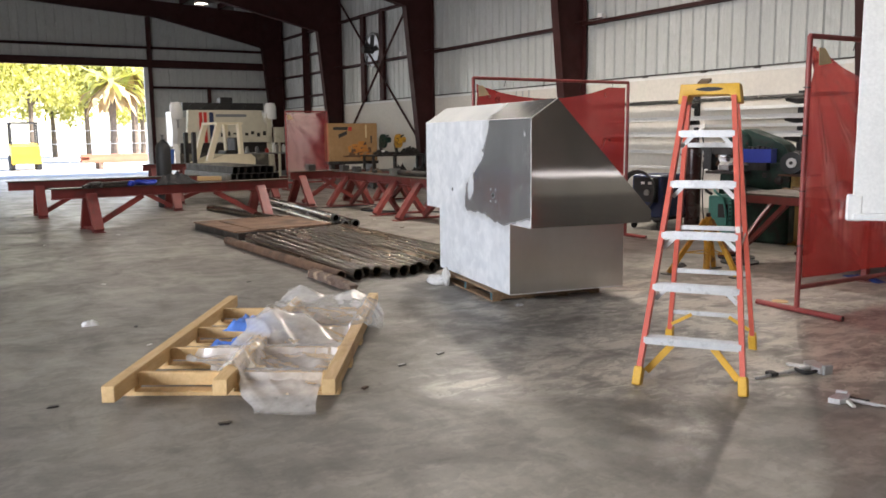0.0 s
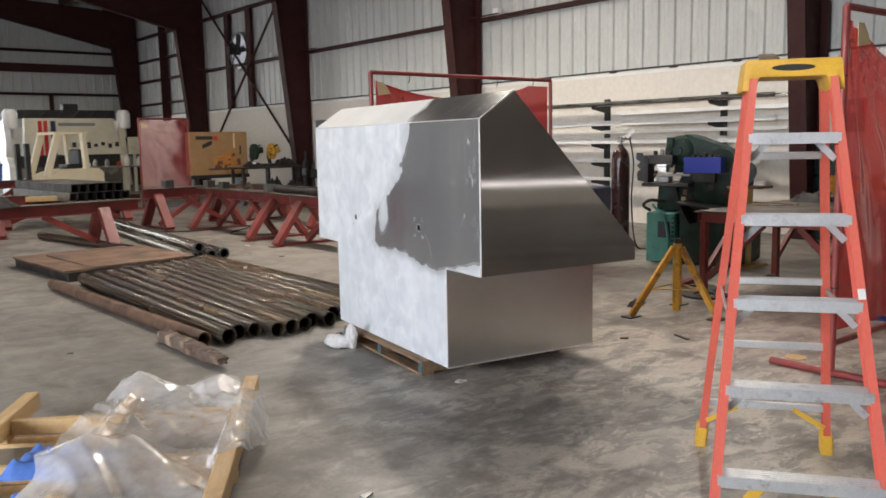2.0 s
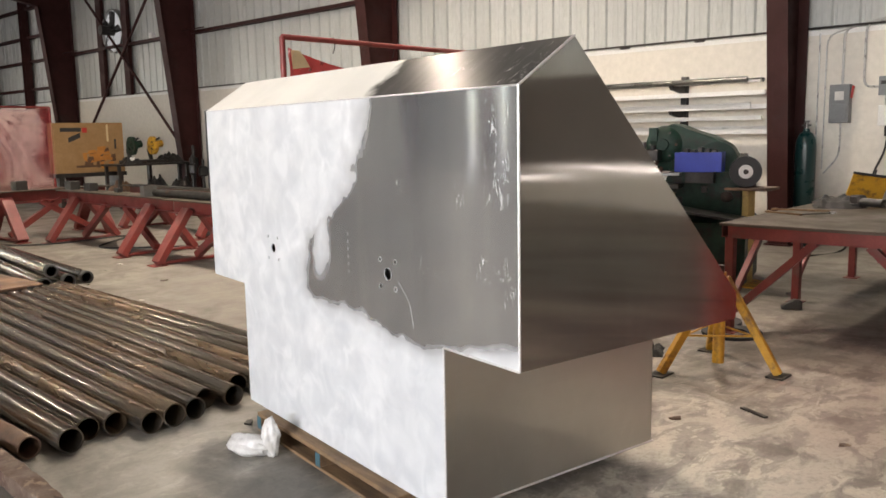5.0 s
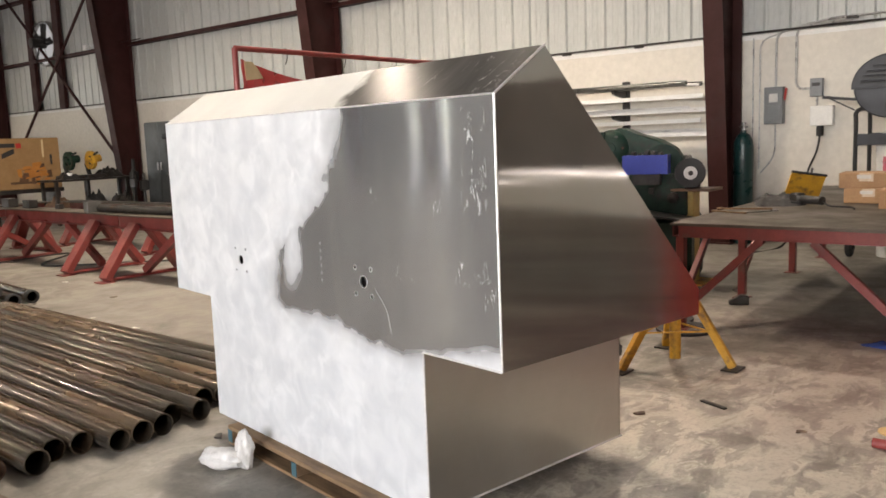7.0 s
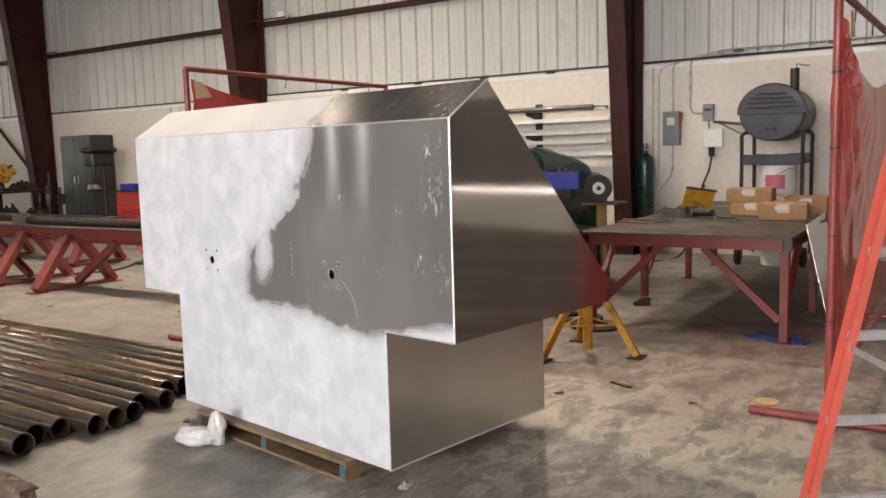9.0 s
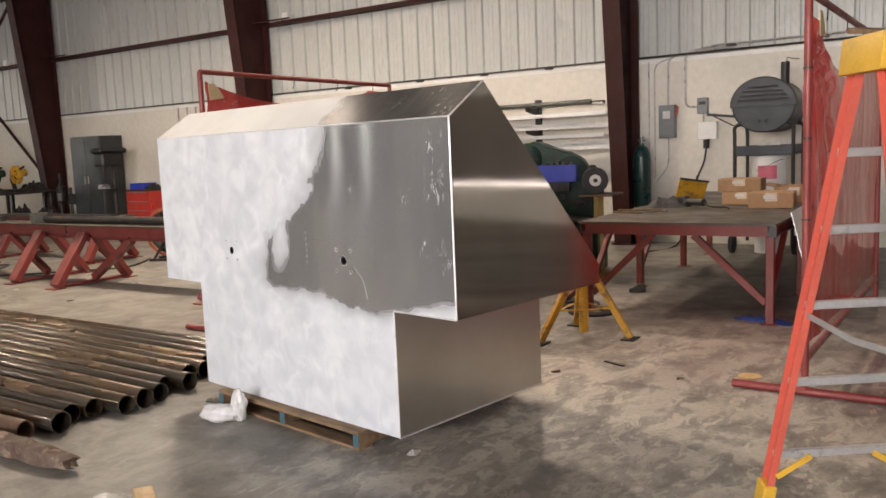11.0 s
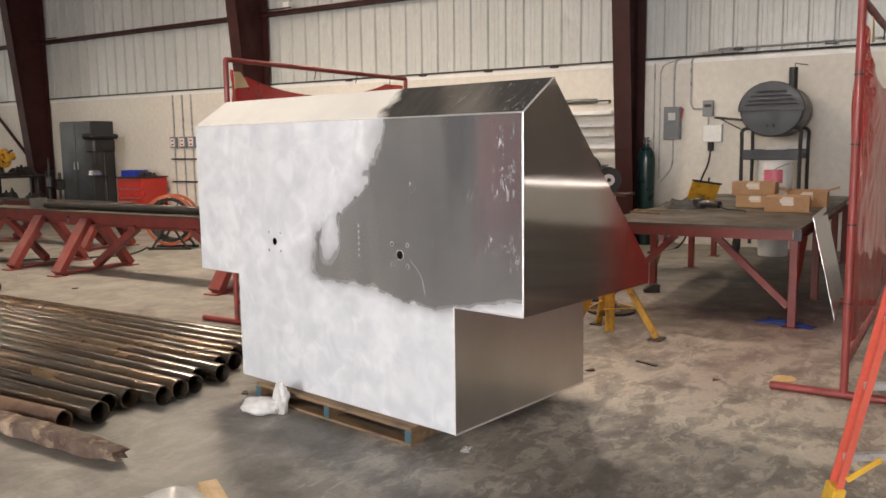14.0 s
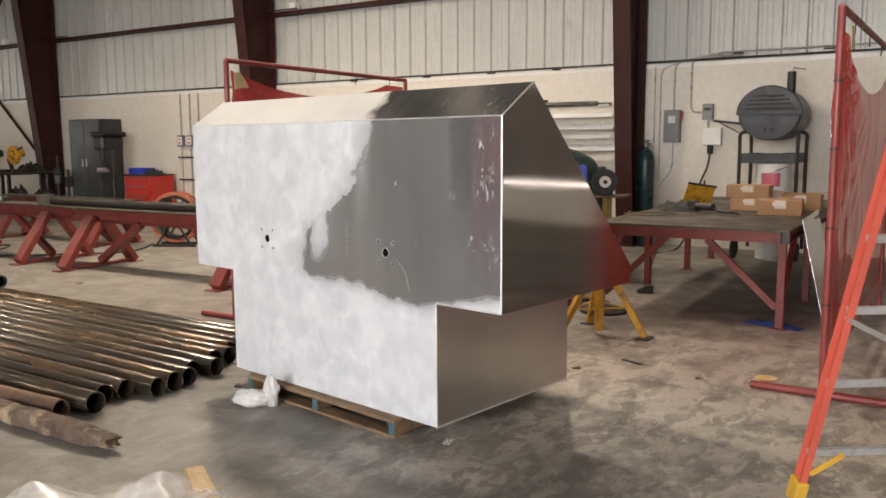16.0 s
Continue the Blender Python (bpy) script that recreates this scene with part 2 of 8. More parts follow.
def concrete_floor():
    m, nt, p = nodes_of("stained_concrete_floor")
    co = coords(nt, False)
    huge = noise_tex(nt, co, 0.25, 4.0, 0.55)
    big = noise_tex(nt, co, 0.8, 8.0, 0.62, (1.0, 1.2, 1.0), 0.6)
    mid = noise_tex(nt, co, 2.1, 8.0, 0.66, (1.25, 0.9, 1.0), 0.7)
    stroke = noise_tex(nt, co, 3.4, 8.0, 0.66, (0.8, 1.4, 1.0), 0.5)
    fleck = noise_tex(nt, co, 7.0, 6.0, 0.60, (0.75, 1.5, 1.0), 0.8)
    trowel = noise_tex(nt, co, 2.6, 7.0, 0.64, (1.7, 0.6, 1.0), 0.6)
    fine = noise_tex(nt, co, 42.0, 4.0, 0.6)
    grit = noise_tex(nt, co, 190.0, 2.0, 0.5)
    # the bay round the enclosure is the most worn and scraped; its pale base also stands in for lamplight
    off = nt.nodes.new("ShaderNodeVectorMath")
    off.operation = "DISTANCE"
    nt.links.new(co, off.inputs[0])
    off.inputs[1].default_value = (5.5, 4.1, 0.0)
    near = math_node(nt, "ADD", off.outputs["Value"], ramp(nt, big, 0.3, 0.7, -1.4, 1.4))
    worn = ramp(nt, near, 3.0, 1.2, 0.12, 1.0)
    col = mix(nt, ramp(nt, huge, 0.36, 0.62), (0.178, 0.166, 0.147), (0.138, 0.128, 0.113))
    col = mix(nt, ramp(nt, big, 0.45, 0.64, 0, 0.8), col, (0.094, 0.087, 0.077))
    col = mix(nt, math_node(nt, "MULTIPLY", worn, 0.65), col, (0.39, 0.36, 0.312))
    col = mix(nt, ramp(nt, trowel, 0.46, 0.72, 0, 0.5), col, (0.25, 0.232, 0.202))
    col = mix(nt, ramp(nt, mid, 0.50, 0.72, 0, 0.6), col, (0.092, 0.085, 0.076))
    soft = ramp(nt, stroke, 0.50, 0.57, 0, 0.7)
    small = math_node(nt, "MULTIPLY", ramp(nt, fleck, 0.515, 0.545, 0, 0.9), ramp(nt, mid, 0.60, 0.46, 0.1, 1.0))
    light = math_node(nt, "MULTIPLY", math_node(nt, "MAXIMUM", soft, small), worn)
    col = mix(nt, math_node(nt, "MULTIPLY", light, 0.85), col, (0.60, 0.555, 0.475))
    dark = math_node(nt, "MULTIPLY", ramp(nt, stroke, 0.47, 0.38, 0, 0.6), worn)
    col = mix(nt, dark, col, (0.080, 0.073, 0.065))
    col = mix(nt, ramp(nt, fine, 0.5, 0.75, 0, 0.4), col, (0.095, 0.087, 0.077))
    col = mix(nt, ramp(nt, grit, 0.62, 0.72, 0, 0.35), col, (0.07, 0.064, 0.058))
    # red light off the screen and the table's shade, put into the colour
    red_bounce_at = nt.nodes.new("ShaderNodeVectorMath")
    red_bounce_at.operation = "DISTANCE"
    nt.links.new(co, red_bounce_at.inputs[0])
    red_bounce_at.inputs[1].default_value = (7.0, 4.3, 0.0)
    red_bounce = ramp(nt, math_node(nt, "ADD", red_bounce_at.outputs["Value"], ramp(nt, big, 0.3, 0.7, -0.9, 0.9)), 2.3, 0.6, 0.0, 0.5)
    col = mix(nt, math_node(nt, "MULTIPLY", red_bounce, ramp(nt, mid, 0.3, 0.7, 1.0, 0.5)), col, (0.185, 0.105, 0.095))
    nt.links.new(col, p.inputs["Base Color"])
    r = ramp(nt, big, 0.35, 0.7, 0.40, 0.60)
    r = math_node(nt, "ADD", r, ramp(nt, mid, 0.4, 0.65, -0.07, 0.10))
    nt.links.new(r, p.inputs["Roughness"])
    b = nt.nodes.new("ShaderNodeBump")
    b.inputs["Strength"].default_value, b.inputs["Distance"].default_value = 0.5, 0.0012
    nt.links.new(mix(nt, 0.5, fine, mid), b.inputs["Height"])
    nt.links.new(b.outputs[0], p.inputs["Normal"])
    return m


def leaf_mat(name, c1, c2):
    m, nt, p = nodes_of(name)
    geo = nt.nodes.new("ShaderNodeNewGeometry")
    col = mix(nt, geo.outputs["Random Per Island"], c1, c2)
    nt.links.new(col, p.inputs["Base Color"])
    p.inputs["Roughness"].default_value = 0.5
    tl = nt.nodes.new("ShaderNodeBsdfTranslucent")
    nt.links.new(mix(nt, 1.0, col, (1.0, 0.98, 0.6), "MULTIPLY"), tl.inputs["Color"])
    ms = nt.nodes.new("ShaderNodeMixShader")
    ms.inputs[0].default_value = 0.5
    nt.links.new(p.outputs[0], ms.inputs[1])
    nt.links.new(tl.outputs[0], ms.inputs[2])
    nt.links.new(ms.outputs[0], nt.nodes["Material Output"].inputs["Surface"])
    return m


FLOOR_MAT = concrete_floor()
WALL_CONC = surface("painted_concrete_wall", (0.70, 0.665, 0.60), (0.66, 0.625, 0.565), 0.8, 0.8, 0, 12, 0.0004, (0.57, 0.545, 0.50), 1.3, (0.58, 0.85))
PANEL = surface("wall_panel_paint", (0.53, 0.55, 0.53), (0.47, 0.49, 0.475), 1.2, 0.33, 0.0, 40, 0.0005, (0.42, 0.43, 0.41), 1.6, (0.58, 0.8), stretch=(1, 1, 0.25))
ROOF_PANEL = surface("roof_sheet", (0.20, 0.19, 0.18), (0.15, 0.145, 0.14), 1.2, 0.6, 0.0, 40)
ASPHALT = surface("yard_concrete", (0.42, 0.40, 0.37), (0.34, 0.32, 0.30), 0.5, 0.85, 0, 12, 0.002)
LEAF = leaf_mat("leaves", (0.36, 0.38, 0.10), (0.50, 0.48, 0.18))
DRY_LEAF = surface("dry_palm_leaves", (0.42, 0.28, 0.12), (0.30, 0.21, 0.09), 1.5, 0.7, 0, 20)
BARK = surface("bark", (0.16, 0.12, 0.09), (0.10, 0.08, 0.06), 6.0, 0.9, 0, 30, 0.01)
LUMBER = surface("reddish_steel_stack", (0.42, 0.15, 0.08), (0.33, 0.12, 0.07), 2.0, 0.7, 0, 30, vary=0.15)
FORK_YELLOW = surface("forklift_yellow", (0.75, 0.50, 0.03), (0.66, 0.42, 0.03), 3.0, 0.4)


def curtain_mat(name, thick, c1, c2, tint, shine=0.05, soft_skin=0.07, edge=0.6):
    """Vinyl sheet: part is seen through, part glows with the light behind, and the skin is glossy."""
    m, nt, p = nodes_of(name)
    co = coords(nt)
    out = nt.nodes["Material Output"]
    n = noise_tex(nt, co, 2.2, 4.0)
    scuff = noise_tex(nt, co, 9.0, 6.0, 0.7, (1, 1, 0.4))
    col = mix(nt, ramp(nt, n, 0.35, 0.7), c1, c2)
    p.inputs["Roughness"].default_value = 0.6
    nt.links.new(col, p.inputs["Base Color"])
    tr = nt.nodes.new("ShaderNodeBsdfTransparent")
    tr.inputs["Color"].default_value = rgb(tint)
    tl = nt.nodes.new("ShaderNodeBsdfTranslucent")
    nt.links.new(col, tl.inputs["Color"])
    m1 = nt.nodes.new("ShaderNodeMixShader")
    m1.inputs[0].default_value = 0.4
    nt.links.new(p.outputs[0], m1.inputs[1])
    nt.links.new(tl.outputs[0], m1.inputs[2])
    ms = nt.nodes.new("ShaderNodeMixShader")
    ms.inputs[0].default_value = thick
    nt.links.new(tr.outputs[0], ms.inputs[1])
    nt.links.new(m1.outputs[0], ms.inputs[2])
    gl = nt.nodes.new("ShaderNodeBsdfGlossy")
    nt.links.new(ramp(nt, scuff, 0.4, 0.7, soft_skin, soft_skin + 0.12), gl.inputs["Roughness"])
    lw = nt.nodes.new("ShaderNodeLayerWeight")
    lw.inputs["Blend"].default_value = 0.5
    skin = ramp(nt, math_node(nt, "POWER", lw.outputs["Facing"], 4.0), 0.0, 1.0, shine, max(shine, edge))
    top = nt.nodes.new("ShaderNodeMixShader")
    nt.links.new(skin, top.inputs[0])
    nt.links.new(ms.outputs[0], top.inputs[1])
    nt.links.new(gl.outputs[0], top.inputs[2])
    nt.links.new(top.outputs[0], out.inputs["Surface"])
    return m


CURTAIN = curtain_mat("red_welding_curtain_vinyl", 0.58, (0.46, 0.06, 0.058), (0.38, 0.046, 0.046), (0.93, 0.50, 0.49), 0.06)
PALE_CURTAIN = curtain_mat("glossy_welding_curtain_vinyl", 0.9, (0.60, 0.045, 0.06), (0.50, 0.035, 0.045), (0.93, 0.48, 0.47), 0.5, 0.05)

# lighter copy of the red vinyl: backlight and sheen put into its colour
NEAR_CURTAIN = curtain_mat("scuffed_welding_curtain_vinyl", 0.42, (0.66, 0.10, 0.095), (0.54, 0.07, 0.065), (0.96, 0.52, 0.50), 0.06, 0.05, 0.9)


def film_mat():
    m, nt, p = nodes_of("clear_plastic_film")
    co = coords(nt)
    out = nt.nodes["Material Output"]
    n = noise_tex(nt, co, 6.0, 5.0, 0.6)
    p.inputs["Base Color"].default_value = (0.80, 0.785, 0.76, 1)
    p.inputs["Roughness"].default_value = 0.26
    p.inputs["Specular IOR Level"].default_value = 0.9
    p.inputs["Coat Weight"].default_value = 0.7
    p.inputs["Coat Roughness"].default_value = 0.05
    tr = nt.nodes.new("ShaderNodeBsdfTransparent")
    ms = nt.nodes.new("ShaderNodeMixShader")
    nt.links.new(ramp(nt, n, 0.35, 0.7, 0.34, 0.68), ms.inputs[0])
    nt.links.new(tr.outputs[0], ms.inputs[1])
    nt.links.new(p.outputs[0], ms.inputs[2])
    nt.links.new(ms.outputs[0], out.inputs["Surface"])
    b = nt.nodes.new("ShaderNodeBump")
    b.inputs["Strength"].default_value, b.inputs["Distance"].default_value = 0.03, 0.010
    crease = nt.nodes.new("ShaderNodeTexVoronoi")
    crease.feature = "DISTANCE_TO_EDGE"
    crease.inputs["Scale"].default_value = 9.0
    warp = nt.nodes.new("ShaderNodeVectorMath")
    warp.operation = "ADD"
    nz = nt.nodes.new("ShaderNodeTexNoise")
    nz.inputs["Scale"].default_value = 4.0
    nt.links.new(co, nz.inputs["Vector"])
    nt.links.new(co, warp.inputs[0])
    nt.links.new(nz.outputs["Color"], warp.inputs[1])
    nt.links.new(warp.outputs[0], crease.inputs["Vector"])
    nt.links.new(crease.outputs["Distance"], b.inputs["Height"])
    nt.links.new(b.outputs[0], p.inputs["Normal"])
    return m


FILM = film_mat()


def curve_of(nt, value, pts):
    """A stepwise straight curve through (value, result) points."""
    out = pts[0][1]
    for (a, b), (c, d) in zip(pts, pts[1:]):
        out = math_node(nt, "ADD", out, ramp(nt, value, a, c, 0.0, d - b)) if d >= b else math_node(nt, "SUBTRACT", out, ramp(nt, value, a, c, 0.0, b - d))
    return out


def blob(nt, Y, Z, u, z, ru, rz):
    """1 inside an ellipse on the sheet, fading to 0 at its rim."""
    a = math_node(nt, "DIVIDE", math_node(nt, "SUBTRACT", Y, u), ru)
    b = math_node(nt, "DIVIDE", math_node(nt, "SUBTRACT", Z, z), rz)
    d = math_node(nt, "ADD", math_node(nt, "MULTIPLY", a, a), math_node(nt, "MULTIPLY", b, b))
    return ramp(nt, d, 1.0, 0.3)


def sheet_noise(nt, co):
    return noise_tex(nt, co, 1.7, 5.0, 0.6)


def along(nt, p, direction, spin, weight):
    """Rolled grain: the highlight is drawn out along one direction of the sheet."""
    tan = nt.nodes.new("ShaderNodeCombineXYZ")
    for k in range(3):
        tan.inputs[k].default_value = direction[k]
    nt.links.new(tan.outputs[0], p.inputs["Tangent"])
    p.inputs["Anisotropic Rotation"].default_value = spin
    if isinstance(weight, float):
        p.inputs["Anisotropic"].default_value = weight
    else:
        nt.links.new(weight, p.inputs["Anisotropic"])


def oil_can(nt, p, co, strength=0.12):
    """The slow waviness of thin sheet."""
    b = nt.nodes.new("ShaderNodeBump")
    b.inputs["Strength"].default_value, b.inputs["Distance"].default_value = strength, 0.003
    nt.links.new(noise_tex(nt, co, 1.4, 2.0, 0.4), b.inputs["Height"])
    nt.links.new(b.outputs[0], p.inputs["Normal"])


ACROSS = (math.cos(radians(79.8)), math.sin(radians(79.8)), 0.0)      # along the length of the enclosure
INTO = (math.cos(radians(-10.2)), math.sin(radians(-10.2)), 0.0)      # along its depth


def scratched(nt, co, Y, Z, spots, scale=26.0, at=(0.59, 0.63), stretch=(1, 1, 0.35)):
    scratch = noise_tex(nt, co, scale, 5.0, 0.75, stretch, 2.0)
    where = None
    for q in spots:
        q = blob(nt, Y, Z, *q)
        where = q if where is None else math_node(nt, "MAXIMUM", where, q)
    return math_node(nt, "MULTIPLY", ramp(nt, scratch, *at, 0, 0.65), where)


def front_finish():
    """Mill-finish sheet, most of it ground to a swirled white finish with a ragged, feathered edge."""
    m, nt, p = nodes_of("sanded_aluminium_sheet")
    co = nt.nodes.new("ShaderNodeTexCoord").outputs["Object"]
    sep = nt.nodes.new("ShaderNodeSeparateXYZ")
    nt.links.new(co, sep.inputs[0])
    Y, Z = sep.outputs["Y"], sep.outputs["Z"]
    cloud = sheet_noise(nt, co)
    brush = noise_tex(nt, co, 4.0, 4.0, 0.6, (5, 5, 0.15))
    streak = noise_tex(nt, co, 2.6, 4.0, 0.55, (2.2, 2.2, 0.22), 0.6)
    base = mix(nt, ramp(nt, cloud, 0.35, 0.65), (0.52, 0.535, 0.555), (0.45, 0.462, 0.48))
    base = mix(nt, ramp(nt, brush, 0.35, 0.7, 0, 0.07), base, (0.42, 0.42, 0.42))
    base = mix(nt, ramp(nt, streak, 0.34, 0.56, 0.28, 0.0), base, (0.36, 0.37, 0.39))
    base = mix(nt, ramp(nt, streak, 0.60, 0.72, 0.0, 0.22), base, (0.74, 0.73, 0.71))
    rough = math_node(nt, "ADD", ramp(nt, cloud, 0.3, 0.7, 0.09, 0.115), ramp(nt, streak, 0.35, 0.7, 0.01, -0.005))
    marks = scratched(nt, co, Y, Z, ((0.29, 1.225, 0.07, 0.07), (0.10, 1.27, 0.07, 0.15), (0.625, 1.22, 0.05, 0.05), (0.155, 0.99, 0.10, 0.06), (0.45, 0.96, 0.16, 0.04), (0.10, 1.45, 0.08, 0.08), (0.05, 0.95, 0.04, 0.10)))
    # one thin bent scratch below the drilled holes, and a dotted centre line
    bent = math_node(nt, "SUBTRACT", Y, math_node(nt, "ADD", 0.573, math_node(nt, "MULTIPLY", math_node(nt, "SUBTRACT", Z, 0.798), ramp(nt, Z, 0.78, 0.86, 0.25, 0.85))))
    thin = math_node(nt, "MULTIPLY", ramp(nt, math_node(nt, "ABSOLUTE", bent), 0.0035, 0.001, 0, 0.45), ramp(nt, math_node(nt, "ABSOLUTE", math_node(nt, "SUBTRACT", Z, 0.805)), 0.085, 0.07))
    dots = math_node(nt, "MULTIPLY", ramp(nt, math_node(nt, "ABSOLUTE", math_node(nt, "SUBTRACT", Y, 0.995)), 0.005, 0.003), ramp(nt, math_node(nt, "ABSOLUTE", math_node(nt, "SUBTRACT", Z, 0.95)), 0.10, 0.08))
    dots = math_node(nt, "MULTIPLY", dots, ramp(nt, math_node(nt, "FRACT", math_node(nt, "MULTIPLY", Z, 34.0)), 0.55, 0.7, 0, 0.4))
    marks = math_node(nt, "MAXIMUM", marks, math_node(nt, "MAXIMUM", thin, dots))
    base = mix(nt, marks, base, (0.93, 0.94, 0.95))
    edge = noise_tex(nt, co, 7.5, 2.5, 0.55)
    wob = ramp(nt, edge, 0.2, 0.8, -0.055, 0.055)
    side = curve_of(nt, math_node(nt, "ADD", Z, wob),
                    [(0.69, 1.22), (0.711, 1.33), (0.764, 1.404), (0.871, 1.40), (0.966, 1.35), (1.03, 1.27), (1.08, 1.156), (1.171, 1.046), (1.30, 0.948), (1.437, 0.897), (1.55, 0.85)])
    low = curve_of(nt, math_node(nt, "ADD", Y, wob),
                   [(0.0, 0.735), (0.157, 0.707), (0.286, 0.682), (0.421, 0.655), (0.6, 0.64), (0.752, 0.672), (0.911, 0.704), (1.036, 0.722), (1.167, 0.702), (1.5, 0.72)])
    a = ramp(nt, math_node(nt, "ADD", math_node(nt, "SUBTRACT", Y, side), wob), -0.085, 0.085)
    b = ramp(nt, math_node(nt, "ADD", math_node(nt, "SUBTRACT", low, Z), math_node(nt, "MULTIPLY", wob, 0.5)), -0.04, 0.045)
    # a white tongue reaching down into the bare patch
    lean = math_node(nt, "MULTIPLY", math_node(nt, "SUBTRACT", Z, 0.98), -0.15)
    off = math_node(nt, "ABSOLUTE", math_node(nt, "ADD", math_node(nt, "SUBTRACT", math_node(nt, "SUBTRACT", Y, 1.21), lean), math_node(nt, "MULTIPLY", wob, 0.5)))
    tall = math_node(nt, "ABSOLUTE", math_node(nt, "SUBTRACT", Z, 0.98))
    c = math_node(nt, "MULTIPLY", ramp(nt, off, 0.08, 0.0), ramp(nt, tall, 0.19, 0.05, 0, 0.85))
    mask = math_node(nt, "MAXIMUM", math_node(nt, "MAXIMUM", a, b), c)
    swirl = noise_tex(nt, co, 8.0, 3.0, 0.5, None, 0.7)
    dab = noise_tex(nt, co, 5.0, 3.5, 0.5, None, 0.5)
    haze = noise_tex(nt, co, 2.6, 3.0, 0.55, (1, 1, 0.7))
    white = mix(nt, ramp(nt, dab, 0.36, 0.66), (0.65, 0.675, 0.70), (0.77, 0.79, 0.81))
    white = mix(nt, ramp(nt, swirl, 0.48, 0.66, 0.0, 0.5), white, (0.90, 0.915, 0.93))
    white = mix(nt, ramp(nt, swirl, 0.44, 0.30, 0.0, 0.32), white, (0.53, 0.56, 0.60))
    white = mix(nt, ramp(nt, haze, 0.40, 0.66, 0, 0.4), white, (0.60, 0.625, 0.655))
    base = mix(nt, mask, base, white)
    rr = nt.nodes.new("ShaderNodeMix")
    nt.links.new(ramp(nt, mask, 0.0, 0.6), rr.inputs[0])
    nt.links.new(rough, rr.inputs[2])
    nt.links.new(ramp(nt, dab, 0.3, 0.7, 0.62, 0.46), rr.inputs[3])
    nt.links.new(math_node(nt, "MULTIPLY", ramp(nt, mask, 0, 0.45, 0.82, 0.3), ramp(nt, marks, 0, 1, 1.0, 0.3)), p.inputs["Metallic"])
    nt.links.new(base, p.inputs["Base Color"])
    nt.links.new(rr.outputs[0], p.inputs["Roughness"])
    along(nt, p, ACROSS, 0.25, ramp(nt, mask, 0, 0.5, 1.0, 0.0))
    oil_can(nt, p, co)
    return m


def top_finish():
    """The sloping top: one half ground smooth and matt, warm lamplight put into its cream; the other bare, dark and
    smeared.
    """
    m, nt, p = nodes_of("half_sanded_top_sheet")
    co = nt.nodes.new("ShaderNodeTexCoord").outputs["Object"]
    sep = nt.nodes.new("ShaderNodeSeparateXYZ")
    nt.links.new(co, sep.inputs[0])
    X, Y, Z = sep.outputs["X"], sep.outputs["Y"], sep.outputs["Z"]
    cloud = sheet_noise(nt, co)
    smear = noise_tex(nt, co, 5.0, 5.0, 0.65, (0.35, 1.6, 0.35), 0.8)
    patch = noise_tex(nt, co, 3.2, 4.0, 0.6, (0.7, 1.0, 0.7), 0.5)
    base = mix(nt, ramp(nt, smear, 0.35, 0.65), (0.068, 0.066, 0.063), (0.042, 0.041, 0.039))
    base = mix(nt, ramp(nt, patch, 0.52, 0.68, 0, 0.6), base, (0.028, 0.027, 0.026))
    marks = scratched(nt, co, Y, X, ((0.07, 0.10, 0.09, 0.12), (0.22, 0.17, 0.10, 0.05), (0.42, 0.12, 0.10, 0.05)), 20.0, (0.60, 0.66), (0.5, 1.6, 0.5))
    base = mix(nt, marks, base, (0.88, 0.87, 0.84))
    edge = noise_tex(nt, co, 9.0, 4.0, 0.6)
    line = math_node(nt, "ADD", 0.83, math_node(nt, "MULTIPLY", X, 0.30))
    mask = ramp(nt, math_node(nt, "ADD", math_node(nt, "SUBTRACT", Y, line), ramp(nt, edge, 0.2, 0.8, -0.045, 0.045)), -0.03, 0.03)
    white = mix(nt, ramp(nt, cloud, 0.35, 0.65), (0.70, 0.69, 0.65), (0.60, 0.595, 0.565))
    base = mix(nt, mask, base, white)
    nt.links.new(base, p.inputs["Base Color"])
    nt.links.new(ramp(nt, mask, 0, 1, 0.30, 0.72), p.inputs["Roughness"])
    nt.links.new(math_node(nt, "MULTIPLY", ramp(nt, mask, 0, 0.5, 0.03, 0.03), ramp(nt, marks, 0, 1, 1.0, 0.3)), p.inputs["Metallic"])
    p.inputs["Specular IOR Level"].default_value = 0.006
    along(nt, p, ACROSS, 0.25, ramp(nt, mask, 0, 0.5, 0.85, 0.0))
    oil_can(nt, p, co, 0.05)
    return m


